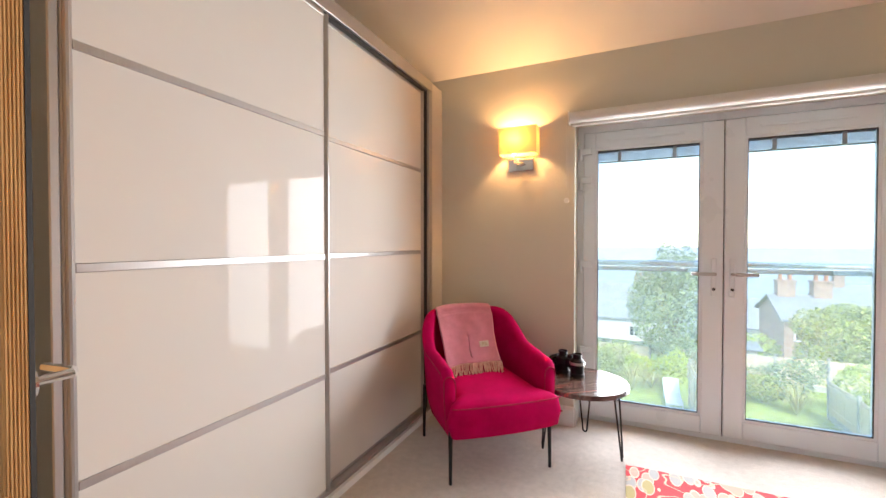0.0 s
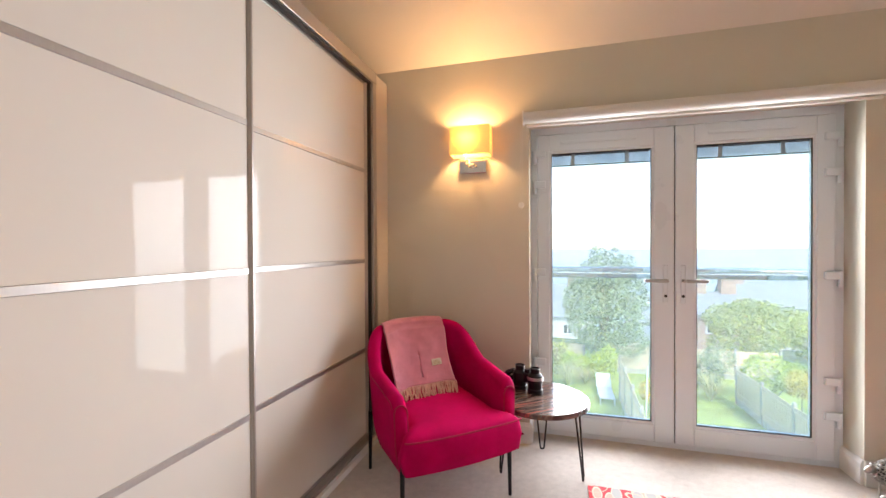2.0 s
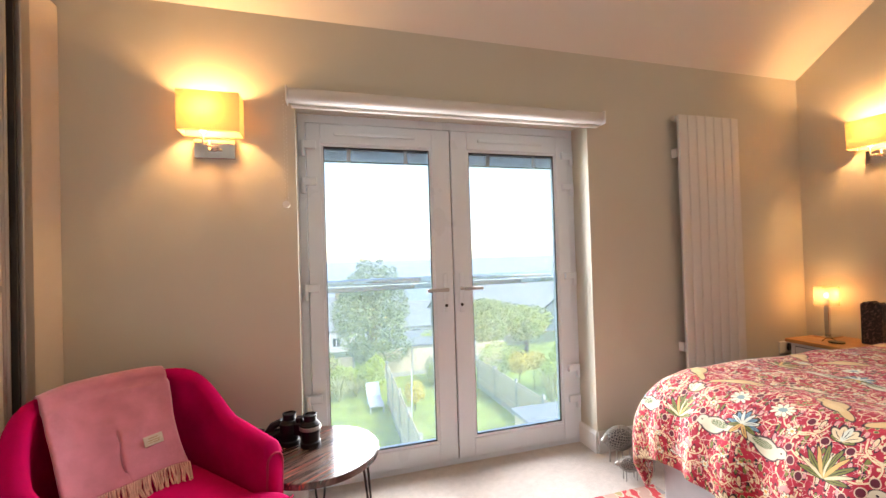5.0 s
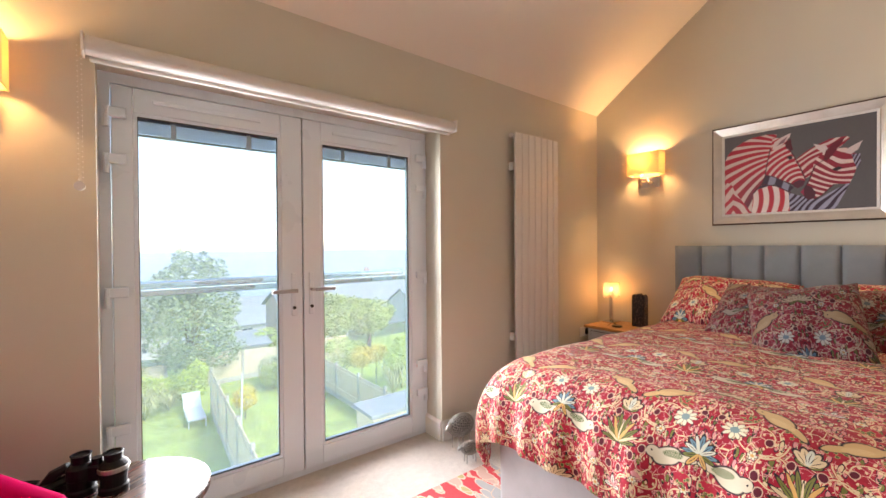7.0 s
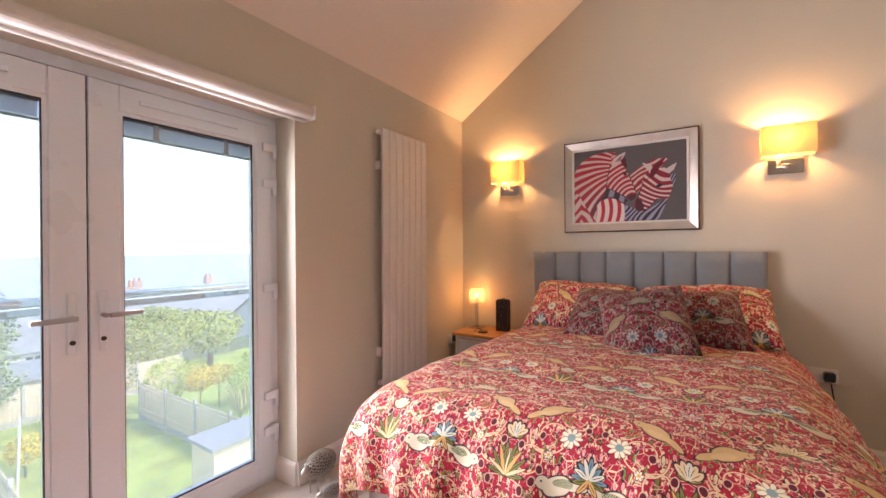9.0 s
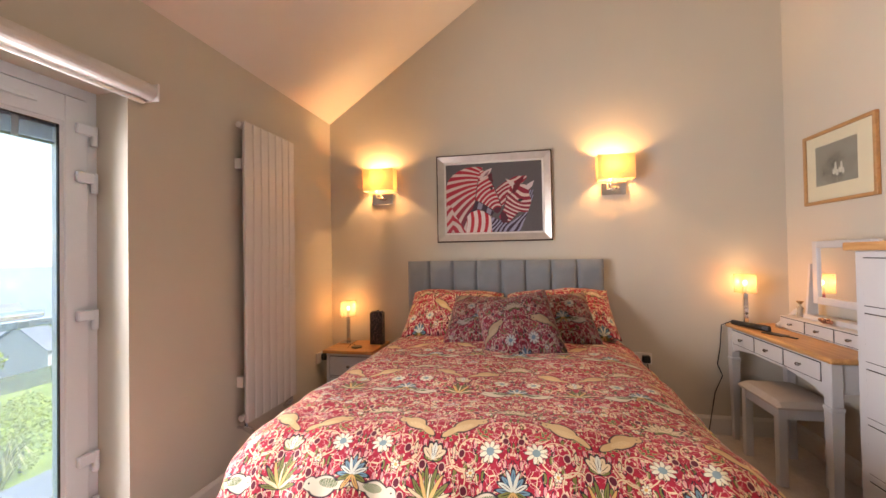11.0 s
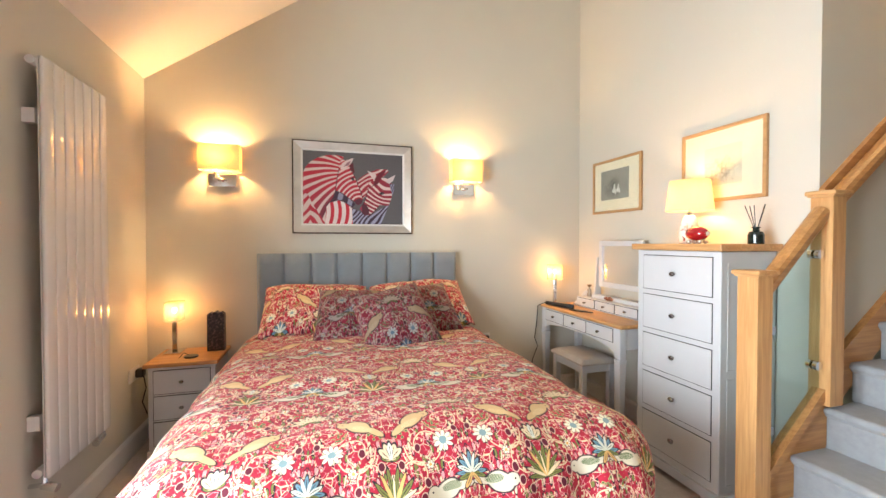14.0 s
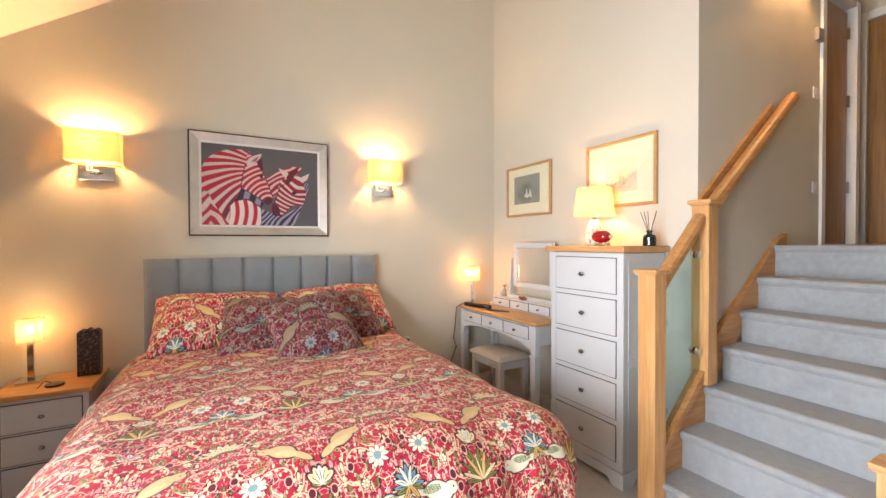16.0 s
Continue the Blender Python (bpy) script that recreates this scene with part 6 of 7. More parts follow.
# ---- wire sheep ----
WIRE = surface("galvanised_wire", (0.36, 0.35, 0.32), 0.35, 0.75, vary=0.2, scale=40, grain=200, bump=0.2)


def sheep(at, size, rz):
    t = thing("sheep_figure", (0, 0, 0), "small curled-wire sheep figure standing on the carpet", "ornament", "wire sheep figures")
    t.matrix_world = pose(*at, 0, 0, rz) @ Matrix.Scale(size, 4)
    bm = ball(new_bm(), (0, 0, 0.62), 0.37, 0.21, 0.23, 18, 12)
    part("body", bm, BLACK, t, smooth=True)
    bm = new_bm()
    for k in range(170):
        z = 1 - 2 * (k + 0.5) / 170
        a = k * 2.39996
        r = math.sqrt(1 - z * z)
        nrm = Vector((r * math.cos(a) / 0.42, r * math.sin(a) / 0.25, z / 0.27)).normalized()
        p = Vector((0.43 * r * math.cos(a), 0.26 * r * math.sin(a), 0.62 + 0.28 * z))
        s = nrm.cross(Vector((0.1, 0.2, 1))).normalized()
        u = s.cross(nrm)
        tube(bm, [p + nrm * 0.012 + (s * math.cos(q) + u * math.sin(q)) * 0.040 for q in (0, 1.047, 2.094, 3.142, 4.189, 5.236)], 0.0135, 5, closed=True)
    part("wire_curls", bm, WIRE, t, "curled wire fleece", kind="stuff")
    turn = Euler((0, radians(-30), 0)).to_matrix()
    bm = ball(new_bm(), (-0.50, 0, 0.70), 0.14, 0.075, 0.075, 12, 8, turn)
    ball(bm, (-0.42, 0.08, 0.77), 0.02, 0.05, 0.02, 8, 5), ball(bm, (-0.42, -0.08, 0.77), 0.02, 0.05, 0.02, 8, 5)
    part("head", bm, WIRE, t, smooth=True)
    for x in (-0.22, 0.22):
        for y in (-0.12, 0.12):
            part("leg", tube(new_bm(), [(x, y, 0.0), (x, y, 0.42)], 0.02, 6), WIRE, t)
    return t


sheep((1.53, 2.87, 0.0), 0.225, 8)
sheep((1.455, 2.70, 0.0), 0.135, -12)
sheep((1.60, 2.725, 0.0), 0.135, 20)

# ---- sockets and switches ----
WHITEPL = surface("white_socket_plastic", (0.72, 0.71, 0.69), 0.35, vary=0.01, bump=0)
t = thing("socket", (3.10, WY, 0.50), "white wall socket with a black plug", "socket", "wall sockets")
part("plate", bx(-0.073, -0.010, -0.043, 0.073, -0.001, 0.043, 0.003), WHITEPL, t)
part("plug", bx(-0.005, -0.055, -0.025, 0.045, -0.0105, 0.03, 0.006), BLACK_PLASTIC, t, "black plug")
t = thing("socket", (BX, 0.53, 0.52), "white wall socket with a black plug", "socket", "wall sockets")
part("plate", bx(-0.010, -0.073, -0.043, -0.001, 0.073, 0.043, 0.003), WHITEPL, t)
part("plug", bx(-0.055, -0.052, -0.025, -0.0105, -0.002, 0.028, 0.006), BLACK_PLASTIC, t, "black plug")
solid("power_cable", tube(new_bm(), [(BX - 0.05, 0.50, 0.49), (BX - 0.06, 0.49, 0.40), (BX - 0.03, 0.49, 0.25), (BX - 0.04, 0.52, 0.03)], 0.0035, 6), BLACK_PLASTIC, "black cable hanging from the wall socket", "cable", "cables")
solid("power_cable", tube(new_bm(), [(3.12, WY - 0.05, 0.48), (3.13, WY - 0.06, 0.40), (3.15, WY - 0.03, 0.30), (3.20, WY - 0.04, 0.20)], 0.0035, 6), BLACK_PLASTIC, "black cable hanging behind the bedside cabinet", "cable", "cables")
for y, z, s, lab in ((-1.90, 2.43, 0.04, "white light switch on the stair wall"), (-1.90, 1.75, 0.04, "white light switch on the stair wall")):
    t = thing("light_switch", (SX, y, z), lab, "switch", "light switches")
    part("plate", bx(-0.009, -s, -s, -0.001, s, s, 0.003), WHITEPL, t)
    part("rocker", bx(-0.014, -0.012, -0.016, -0.0095, 0.012, 0.016, 0.002), WHITEPL, t)
t = thing("thermostat", (SX, -1.93, 2.85), "small dark grey room thermostat on the stair wall", "thermostat")
part("body", bx(-0.028, -0.045, -0.045, -0.001, 0.045, 0.045, 0.004), STEEL, t)
t = part("door_chain", tube(new_bm(), [(1.18, -3.10, 2.42), (1.185, -3.09, 2.32), (1.20, -3.09, 2.24)], 0.008, 6), CHROME, d2)
part("latch", bx(1.20, -3.11, 2.60, 1.27, -3.085, 2.64), BLACK, d2)

# ---- balustrade outside the doors ----
bal = thing("juliet_balustrade", (0.63, 3.45, 0.0), "clear glass balustrade with a steel top rail outside the doors", "balustrade")
part("pane", bx(-0.87, -0.006, 0.06, 0.87, 0.006, 1.045), BALGLASS, bal)
part("top_rail", tube(new_bm(), [(-0.90, 0, 1.085), (0.83, 0, 1.085)], 0.021, 16), CHROME, bal, smooth=True)
for x in (-0.88, 0.87):
    part("wall_bracket", tube(new_bm(), [(x, 0.0, 1.03), (x, -0.12, 1.03)], 0.012, 10), CHROME, bal)
part("clamp_rail", bx(-0.87, -0.02, 1.03, 0.87, 0.02, 1.062, 0.004), CHROME, bal)

# ---- outdoors ----
GZ = -5.3
LAWN = surface("mown_lawn", (0.30, 0.39, 0.08), 0.95, vary=0.22, scale=1.2, grain=30, bump=0.5, depth=0.03)
SEA = Net("hazy_sea")
SEA.put("Base Color", (0.24, 0.27, 0.30, 1)), SEA.put("Roughness", 0.35), SEA.bump(SEA.noise(0.3, 3), 0.3, 0.3)
HILL = surface("distant_scrub", (0.10, 0.13, 0.055), 0.95, vary=0.3, scale=0.15, grain=2.0, bump=0.4, depth=0.2)
bm = new_bm()
ys = [WY + 0.31, 8, 14, 20, 27, 40, 60, 90, 140, 240]
zs = [GZ, GZ, GZ, GZ, GZ, -7.5, -13, -20, -30, -48]
xs = [-300, -120, -60, -30, -12, 0, 12, 30, 60, 120, 300]
grid = [[bm.verts.new((x, y, z + (0.8 * noise.noise(Vector((x * 0.05, y * 0.05, 0))) if y > 27 else 0))) for x in xs] for y, z in zip(ys, zs)]
for a, b in zip(grid, grid[1:]):
    for i in range(len(xs) - 1):
        bm.faces.new((a[i], a[i + 1], b[i + 1], b[i]))
structure("ground", bm, [LAWN, HILL], "mown garden lawn and slope falling to the sea")
bpy.data.objects["ground"].data.polygons.foreach_set("material_index", [0 if i < 4 * (len(xs) - 1) else 1 for i in range((len(ys) - 1) * (len(xs) - 1))])
structure("water", bx(-4000, 239, -50, 4000, 4500, -46.5), SEA.mat, "pale hazy sea reaching the horizon")


def foliage(name, colour, spread=0.35):
    n = Net(name)
    info = n.nodes.new("ShaderNodeNewGeometry")
    r = Val(n, info.outputs["Random Per Island"])
    lo = tuple(c * (1 - spread) for c in colour)
    hi = tuple(min(1, c * (1 + spread * 1.6)) for c in colour)
    n.put("Base Color", n.ramp(r, (0.0, lo), (1.0, hi))), n.put("Roughness", 0.6)
    return n.mat


LEAF_A, LEAF_B = foliage("grey_green_leaves", (0.20, 0.25, 0.12), 0.55), foliage("mid_green_leaves", (0.30, 0.35, 0.08))
LEAF_C, LEAF_D = foliage("fresh_green_leaves", (0.34, 0.42, 0.06)), foliage("yellow_flowers_and_leaves", (0.50, 0.40, 0.03), 0.5)
LEAF_E = foliage("straw_green_blades", (0.36, 0.36, 0.15))
BARK = surface("grey_brown_bark", (0.12, 0.09, 0.065), 0.9, vary=0.2, scale=6, grain=40, bump=0.6, depth=0.02)


def leaves(bm, blobs, count, size, rng):
    """Small folded leaves scattered through and over rounded clumps (x, y, z, rx, ry, rz)."""
    weights = [b[3] * b[5] for b in blobs]
    for _ in range(count):
        b = rng.choices(blobs, weights)[0]
        d = Vector((rng.gauss(0, 1), rng.gauss(0, 1), rng.gauss(0, 1))).normalized()
        k = rng.uniform(0.55, 1.0) ** 0.5 * (1 + 0.16 * noise.noise(d * 3 + Vector(b[:3])))
        p = Vector((b[0] + d.x * b[3] * k, b[1] + d.y * b[4] * k, b[2] + d.z * b[5] * k))
        s = size * rng.uniform(0.6, 1.4)
        u = Vector((rng.uniform(-1, 1), rng.uniform(-1, 1), rng.uniform(-0.6, 0.6))).normalized()
        w = (d + Vector((rng.uniform(-0.6, 0.6), rng.uniform(-0.6, 0.6), rng.uniform(-0.2, 0.8)))).cross(u).normalized()
        v = [bm.verts.new(p + u * s), bm.verts.new(p + w * s * 0.5), bm.verts.new(p - u * s), bm.verts.new(p - w * s * 0.5)]
        bm.faces.new(v)
    return bm


def tree(at, height, blobs, mat, label, seed, count=3800, size=0.12, trunk=0.16):
    rng = random.Random(seed)
    t = thing("tree", at, label, "tree", "garden trees")
    bm = new_bm()
    top = height * 0.72
    tube(bm, [(0, 0, 0), (0.05, 0, height * 0.2), (-0.03, 0.05, height * 0.45), (0.02, 0, top)], [trunk, trunk * 0.8, trunk * 0.55, trunk * 0.15], 10)
    for b in blobs:
        s = height * rng.uniform(0.18, 0.4)
        tube(bm, [(0, 0, s), (b[0] * 0.4, b[1] * 0.4, (s + b[2]) / 2 + 0.1), (b[0] * 0.9, b[1] * 0.9, b[2])], [trunk * 0.5, trunk * 0.3, trunk * 0.1], 6)
    part("trunk", bm, BARK, t)
    part("crown", leaves(new_bm(), blobs, count, size, rng), mat, t, kind="stuff")
    return t


tree((2.25, 23.0, GZ), 5.8, [(0, 0, 2.8, 2.0, 1.8, 1.7), (-0.9, 0, 3.6, 1.3, 1.2, 1.3), (0.8, 0.2, 3.9, 1.4, 1.2, 1.3), (0.0, 0, 5.0, 1.2, 1.1, 1.1), (-0.7, 0.3, 4.8, 0.8, 0.8, 1.0), (0.9, 0, 5.2, 0.7, 0.7, 0.9), (0.4, -0.3, 1.7, 1.8, 1.2, 0.9), (-0.3, 0, 5.9, 0.5, 0.5, 0.7), (0.5, 0, 5.8, 0.35, 0.4, 0.7), (-1.3, 0, 4.6, 0.5, 0.5, 0.8)], LEAF_A, "tall grey-green tree behind the lawn", 2, 15000, 0.075)
tree((9.2, 24.5, GZ), 3.9, [(0, 0, 2.2, 1.7, 1.5, 1.5), (-1.0, 0, 2.7, 1.0, 1.0, 0.8), (1.2, 0.2, 2.4, 1.5, 1.2, 1.1), (0.3, 0, 3.1, 1.1, 1.0, 0.7), (-0.8, -0.3, 1.3, 1.2, 1.0, 0.9)], LEAF_B, "rounded green tree beyond the garden fence", 3, 11000, 0.075)
tree((12.4, 25.0, GZ), 3.4, [(0, 0, 1.9, 1.4, 1.3, 1.2), (0.8, 0, 2.2, 1.1, 1.0, 0.8), (-0.6, 0, 2.6, 0.9, 0.8, 0.6)], LEAF_B, "low rounded green tree beyond the garden fence", 4, 3600, 0.10)


def bush(at, blobs, mat, label, seed, count=900, size=0.07):
    t = thing("bush", at, label, "bush", "garden bushes")
    bm = new_bm()
    for b in blobs:
        tube(bm, [(b[0] * 0.2, b[1] * 0.2, 0), (b[0], b[1], b[2])], [0.03, 0.01], 5)
    part("stems", bm, BARK, t)
    part("foliage", leaves(new_bm(), blobs, count, size, random.Random(seed)), mat, t, kind="stuff")


def spiky(at, n, h, spread, label, seed):
    rng = random.Random(seed)
    t = thing("spiky_plant", at, label, "plant", "spiky garden plants")
    bm = new_bm()
    for _ in range(n):
        a, r, hh = rng.uniform(0, 6.283), spread * rng.uniform(0.5, 1.1), h * rng.uniform(0.6, 1.1)
        c, s, w = math.cos(a), math.sin(a), 0.035
        pts = [(0, 0), (r * 0.35, hh * 0.65), (r * 0.75, hh * 0.95), (r * 1.15, hh * 0.6)]
        prev = None
        for k, (d, z) in enumerate(pts):
            ww = w * (1 - k / 3.4)
            pair = (bm.verts.new((c * d - s * ww, s * d + c * ww, z)), bm.verts.new((c * d + s * ww, s * d - c * ww, z)))
            if prev:
                bm.faces.new((prev[0], prev[1], pair[1], pair[0]))
            prev = pair
    part("blades", bm, LEAF_E, t, kind="stuff")


bush((1.9, 20.9, GZ), [(0, 0, 0.8, 0.7, 0.5, 0.7), (0.3, 0, 1.3, 0.4, 0.4, 0.5)], LEAF_C, "fresh green bush at the lawn's edge", 5, 1500, 0.07)
bush((0.9, 21.3, GZ), [(0, 0, 0.6, 0.7, 0.5, 0.6), (-0.4, 0, 0.8, 0.5, 0.4, 0.5)], LEAF_C, "fresh green bush under the tall tree", 6, 1400, 0.07)
bush((-0.2, 21.8, GZ), [(0, 0, 0.9, 0.9, 0.6, 0.9), (-0.9, 0, 0.7, 0.8, 0.6, 0.8)], LEAF_B, "green bush at the end of the lawn", 7, 1800, 0.08)
bush((-2.2, 21.8, GZ), [(0, 0, 1.0, 1.3, 0.7, 1.0)], LEAF_A, "grey-green bush at the end of the lawn", 8, 1700, 0.08)
spiky((0.35, 20.0, GZ), 90, 1.1, 0.8, "pale spiky plant at the lawn's edge", 1)
spiky((1.15, 20.5, GZ), 60, 0.8, 0.6, "pale spiky plant at the lawn's edge", 2)
spiky((6.0, 19.6, GZ), 80, 1.1, 0.8, "pale spiky plant beside the fence", 3)
spiky((9.1, 16.4, GZ), 90, 1.5, 0.9, "pale spiky plant behind the fence", 4)
bush((6.2, 21.2, GZ), [(0, 0, 0.9, 0.9, 0.6, 0.8), (-0.8, 0.2, 0.7, 0.7, 0.6, 0.7), (0.7, 0.3, 1.3, 0.7, 0.5, 0.7)], LEAF_A, "grey-green bush beside the fence", 9, 2200, 0.07)
bush((5.2, 20.6, GZ), [(0, 0, 0.6, 0.6, 0.5, 0.6)], LEAF_B, "low green bush at the lawn's edge", 10, 900, 0.07)
bush((8.1, 20.0, GZ), [(0, 0, 1.2, 1.0, 0.6, 0.9), (0.7, -0.6, 1.3, 0.7, 0.6, 0.6)], LEAF_C, "bright green shrub behind the fence", 11, 2200, 0.07)
bush((8.35, 17.9, GZ), [(0, 0, 1.5, 0.55, 0.4, 0.5)], LEAF_D, "yellow-flowering shrub behind the fence", 12, 1000, 0.06)
bush((9.3, 18.3, GZ), [(0, 0, 1.4, 0.6, 0.4, 0.45)], LEAF_D, "yellow-flowering shrub behind the fence", 13, 900, 0.06)
bush((9.9, 17.0, GZ), [(0, 0, 1.1, 0.9, 0.8, 1.0), (0.2, 0, 1.9, 0.6, 0.6, 0.6)], LEAF_C, "upright green shrub behind the fence", 14, 2000, 0.07)
bush((3.4, 17.8, GZ), [(0, 0, 0.8, 0.45, 0.5, 0.45)], LEAF_D, "yellow-flowering shrub against the fence", 15, 700, 0.06)
bush((5.0, 25.5, GZ), [(0, 0, 0.9, 1.4, 0.8, 0.7), (1.2, 0, 1.1, 1.0, 0.8, 0.8)], LEAF_C, "low green hedge beyond the gardens", 16, 2000, 0.09)

FENCE = surface("weathered_fence_boards", (0.66, 0.56, 0.41), 0.9, vary=0.12, scale=5, grain=60, bump=0.4, depth=0.004, stretch=(1, 1, 0.1))
CONCRETE = surface("pale_concrete", (0.42, 0.41, 0.38), 0.9, vary=0.08, scale=5, grain=60, bump=0.3)


def fence(x0, y0, x1, y1, h, bays, label, seed):
    """Boarded bays between concrete posts over a gravel board."""
    t = thing("garden_fence", (x0, y0, GZ), label, "fence", "garden fences")
    d = Vector((x1 - x0, y1 - y0, 0))
    L, u = d.length / bays, d.normalized()
    rot = Matrix.Rotation(math.atan2(u.y, u.x), 4, "Z")
    t.matrix_world = Matrix.Translation((x0, y0, GZ)) @ rot
    rng = random.Random(seed)
    for i in range(bays + 1):
        part("post", bx(i * L - 0.05, -0.05, 0, i * L + 0.05, 0.05, h + 0.12, 0.01), CONCRETE, t, "pale concrete fence post")
    board = bpy.data.meshes.new("board")
    bm = bx(-0.052, -0.011, 0.0, 0.052, 0.011, h - 0.26)
    bm.to_mesh(board), bm.free()
    board.materials.append(FENCE)
    for i in range(bays):
        a = i * L + 0.055
        part("gravel_board", bx(a, -0.02, 0, a + L - 0.11, 0.02, 0.24), CONCRETE, t, "pale concrete gravel board")
        n = int((L - 0.11) / 0.112)
        for k in range(n):
            o = new("board", board)
            o.parent = t
            o.matrix_local = pose(a + 0.058 + k * (L - 0.11) / n, rng.uniform(-0.006, 0.006), 0.245 + rng.uniform(-0.01, 0.01))
        for z in (0.45, h - 0.2):
            part("fence_rail", bx(a, 0.018, z, a + L - 0.11, 0.05, z + 0.06), FENCE, t)
    return t


fence(2.15, 9.5, 2.45, 19.0, 1.75, 5, "weathered boarded fence between two lawns", 1)
fence(7.15, 11.6, 6.95, 19.6, 1.45, 4, "weathered boarded fence with concrete posts", 2)
fence(-6.0, 22.8, 1.2, 22.6, 1.4, 4, "weathered boarded fence behind the bushes", 3)
fence(2.5, 22.8, 10.0, 23.1, 1.4, 4, "weathered boarded fence behind the bushes", 4)

t = thing("sun_lounger", (1.85, 18.9, GZ), "pale blue-white sun lounger on the lawn", "sun lounger")
LOUNGE = surface("pale_lounger_cloth", (0.62, 0.68, 0.72), 0.7, vary=0.02)
part("seat", bx(-0.30, -0.9, 0.28, 0.30, 0.5, 0.32, 0.01), LOUNGE, t)
bm = new_bm()
prism(bm, [(0.5, 0.30), (0.95, 0.78), (0.98, 0.75), (0.53, 0.27)], 0, -0.30, 0.30)
part("backrest", bm, LOUNGE, t)
for x in (-0.27, 0.27):
    for y in (-0.8, 0.45):
        part("leg", bx(x - 0.02, y - 0.02, 0, x + 0.02, y + 0.02, 0.279), LOUNGE, t)

RENDERWALL = surface("cream_rendered_wall", (0.62, 0.55, 0.40), 0.9, vary=0.04, scale=2, grain=60, bump=0.3)
FELT = surface("grey_roof_felt", (0.26, 0.28, 0.31), 0.85, vary=0.08, scale=4, grain=60, bump=0.3)
t = thing("garden_store", (4.95, 10.45, GZ), "cream rendered garden store with flat grey roof", "shed")
part("wall", bx(0, 0, 0, 2.4, 1.0, 2.02), RENDERWALL, t)
part("roof", bx(-0.08, -0.08, 2.021, 2.5, 1.08, 2.12, 0.01), FELT, t, "flat grey felt roof")
t = thing("garden_shed", (3.3, 24.2, GZ), "low garden shed with a green-grey felt roof", "shed")
part("wall", bx(0, 0, 0, 2.6, 2.0, 1.3), CREAM, t)
bm = new_bm()
prism(bm, [(-0.15, 1.3), (-0.15, 1.36), (2.15, 1.75), (2.15, 1.3)], 0, -0.2, 2.8)
part("roof", bm, FELT, t)
t = thing("rotary_dryer", (3.0, 16.6, GZ), "thin pale blue washing-line post on the lawn", "washing line")
part("post", tube(new_bm(), [(0, 0, 0), (0.06, 0, 2.1)], 0.03, 8), LOUNGE, t)

SLATE = surface("blue_grey_roof_slates", (0.27, 0.29, 0.32), 0.7, vary=0.1, scale=1.5, grain=12, bump=0.3, depth=0.02)
WHITEWALL = surface("white_rendered_house_wall", (0.66, 0.65, 0.62), 0.9, vary=0.03, scale=1)
BRICK = surface("weathered_red_brickwork", (0.42, 0.30, 0.25), 0.9, vary=0.15, scale=2, grain=14, bump=0.4, depth=0.02)
POT = surface("terracotta_chimney_pot", (0.42, 0.20, 0.11), 0.8, vary=0.1)


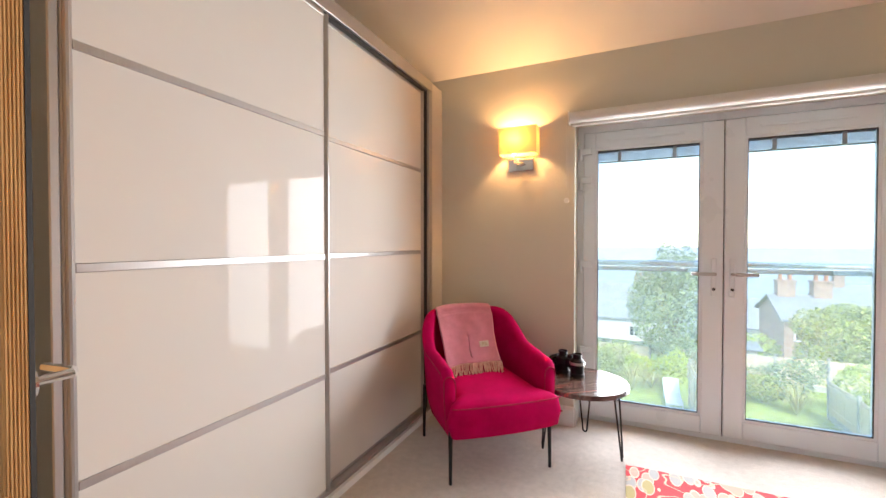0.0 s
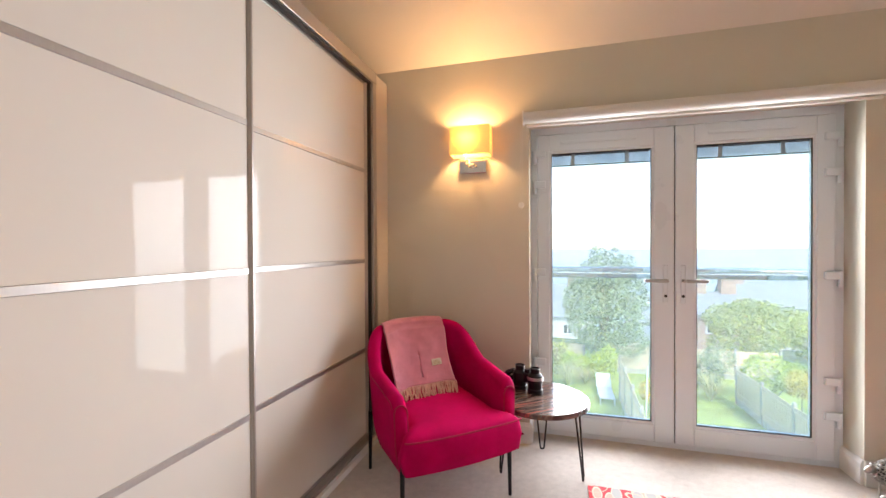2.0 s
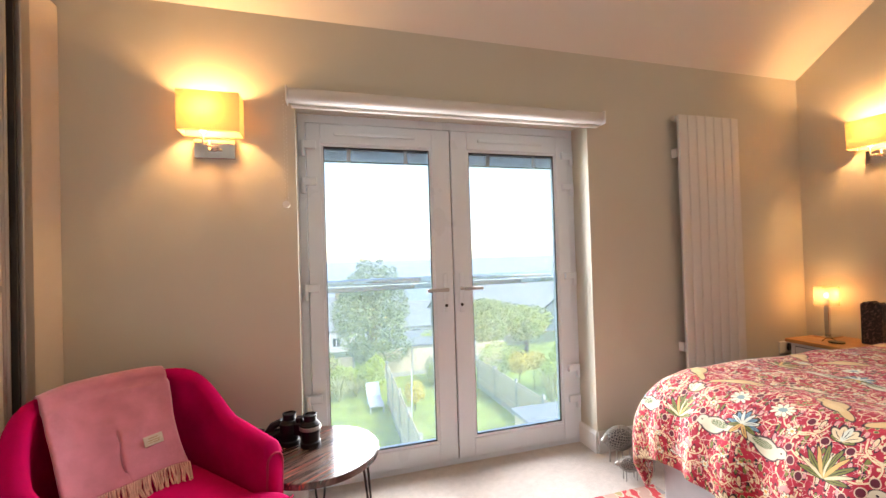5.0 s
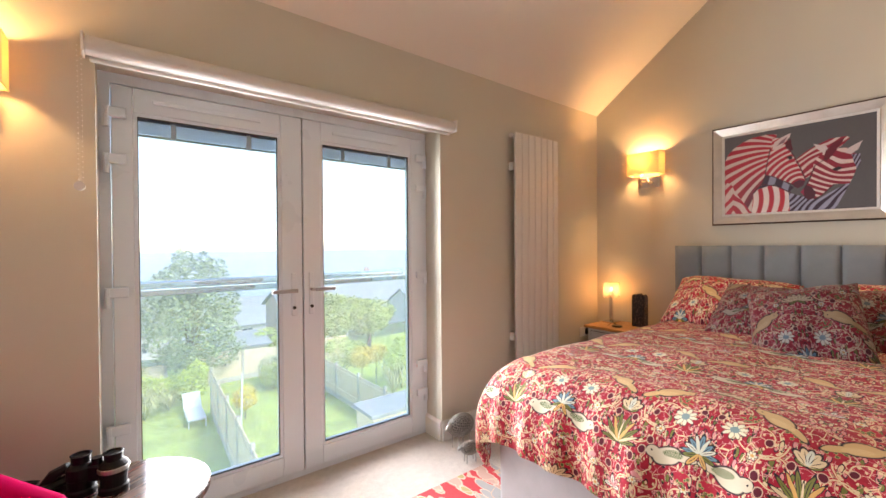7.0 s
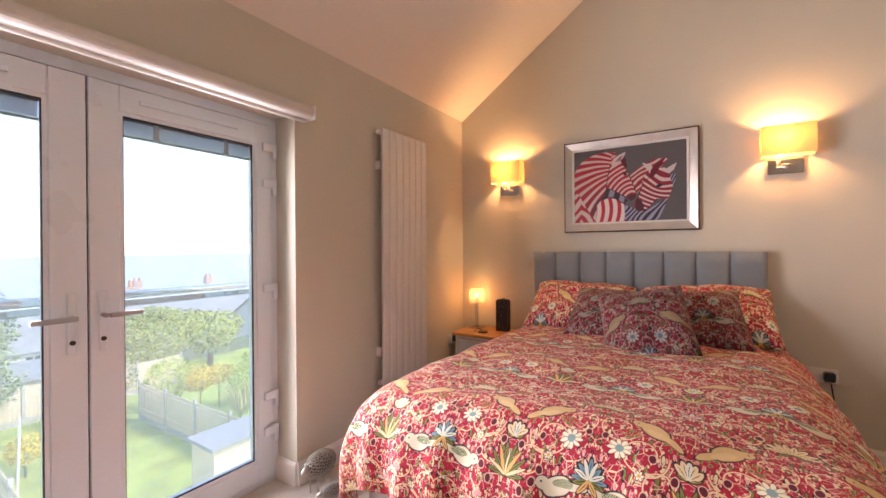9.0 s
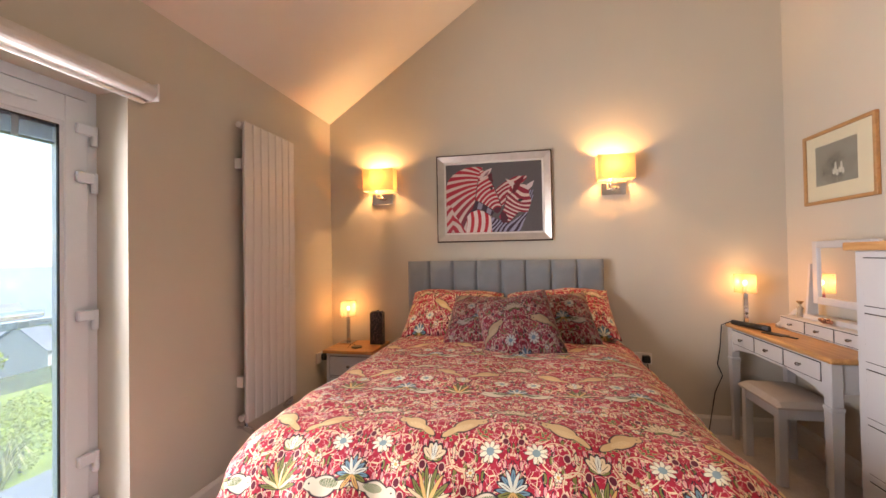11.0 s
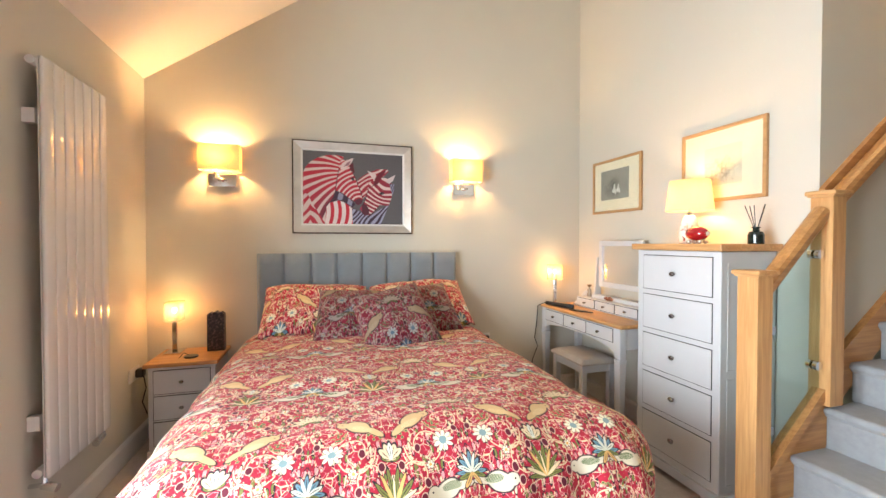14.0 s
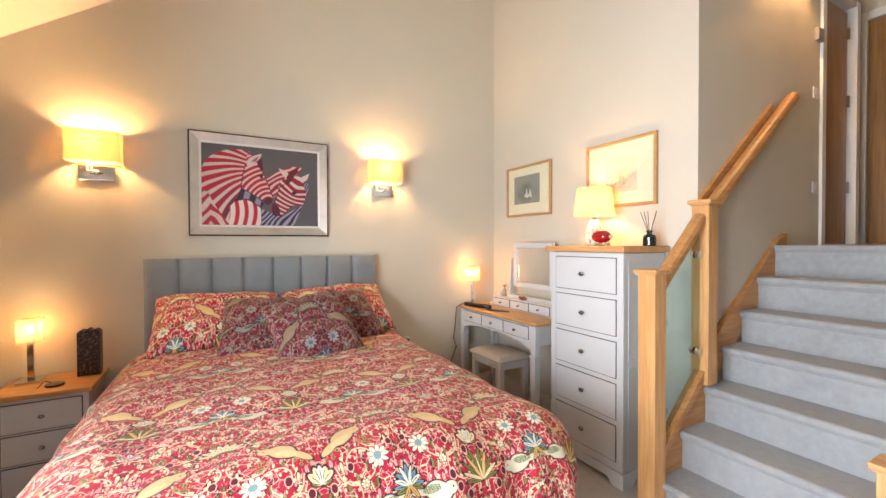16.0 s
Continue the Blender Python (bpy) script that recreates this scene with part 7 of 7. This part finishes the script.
def house(name, x, y, w, d, eaves, ridge, base, wall, label, chimneys=(), windows=()):
    """Ridge along x; z values are heights in the place."""
    t = thing(name, (x, y, base), label, "house", "houses down the slope")
    e, r = eaves - base, ridge - base
    part("wall", bx(0, 0, -2, w, d, e), wall, t)
    for x0, x1 in ((0.0, 0.2), (w - 0.2, w)):
        bm = new_bm()
        prism(bm, [(0, e), (d, e), (d / 2, r - 0.05)], 0, x0, x1)
        part("gable", bm, wall, t)
    for s in (0, 1):
        y0, y1 = (-0.3, d / 2) if s == 0 else (d + 0.3, d / 2)
        k = 0.3 * (r - e) / (d / 2)
        bm = new_bm()
        prism(bm, [(y0, e - k), (y1, r), (y1, r + 0.12), (y0, e - k + 0.12)], 0, -0.25, w + 0.25)
        part("roof", bm, SLATE, t, "blue-grey slate roof")
    for cx in chimneys:
        bm = bx(cx - 0.45, d / 2 - 0.35, r - 0.9, cx + 0.45, d / 2 + 0.35, r + 0.95)
        box(bm, cx - 0.52, d / 2 - 0.42, r + 0.951, cx + 0.52, d / 2 + 0.42, r + 1.05)
        ch = part("chimney", bm, BRICK, t, "brick chimney stack")
        for q in (-0.25, 0.25):
            part("chimney_pot", tube(new_bm(), [(cx + q, d / 2, r + 1.05), (cx + q, d / 2, r + 1.5)], [0.13, 0.10], 10), POT, ch)
    for wx, wz in windows:
        f = part("window", bx(wx - 0.55, -0.05, wz - 0.6 - base, wx + 0.55, -0.001, wz + 0.6 - base), TRIM, t, "white-framed window")
        for q in (-0.25, 0.25):
            part("pane", bx(wx + q - 0.2, -0.07, wz - 0.5 - base, wx + q + 0.2, -0.051, wz + 0.5 - base), WINDOWDARK, f, "dark window pane")


WINDOWDARK = surface("dark_window_glass", (0.05, 0.06, 0.07), 0.1, vary=0.1, bump=0)
house("house", 20.0, 56.0, 17.0, 9.0, -8.6, -3.6, -15.0, WHITEWALL, "white house with a long blue-grey slate roof", (2.0, 10.6), ((4, -10.5), (9, -10.5), (13, -10.5)))
house("house", 8.7, 30.5, 3.4, 5.0, -3.3, -2.2, -8.0, BRICK, "brick house with two chimneys", (0.7, 2.5), ((1.0, -4.0),))
house("house", 7.2, 45.0, 6.0, 6.0, -6.4, -4.2, -11.0, WHITEWALL, "white cottage with slate roof", (), ((2.2, -7.4), (4.4, -7.4)))
house("house", -8.0, 52.0, 12.0, 8.0, -7.4, -4.0, -13.0, WHITEWALL, "white house with a slate roof behind the trees", (9.5,), ((3, -9), (9, -9)))
house("house", 29.0, 44.0, 7.0, 7.0, -6.6, -4.6, -12.0, WHITEWALL, "white gabled house with slate roof", (5.0,), ((1.6, -8.2), (4.4, -8.2)))
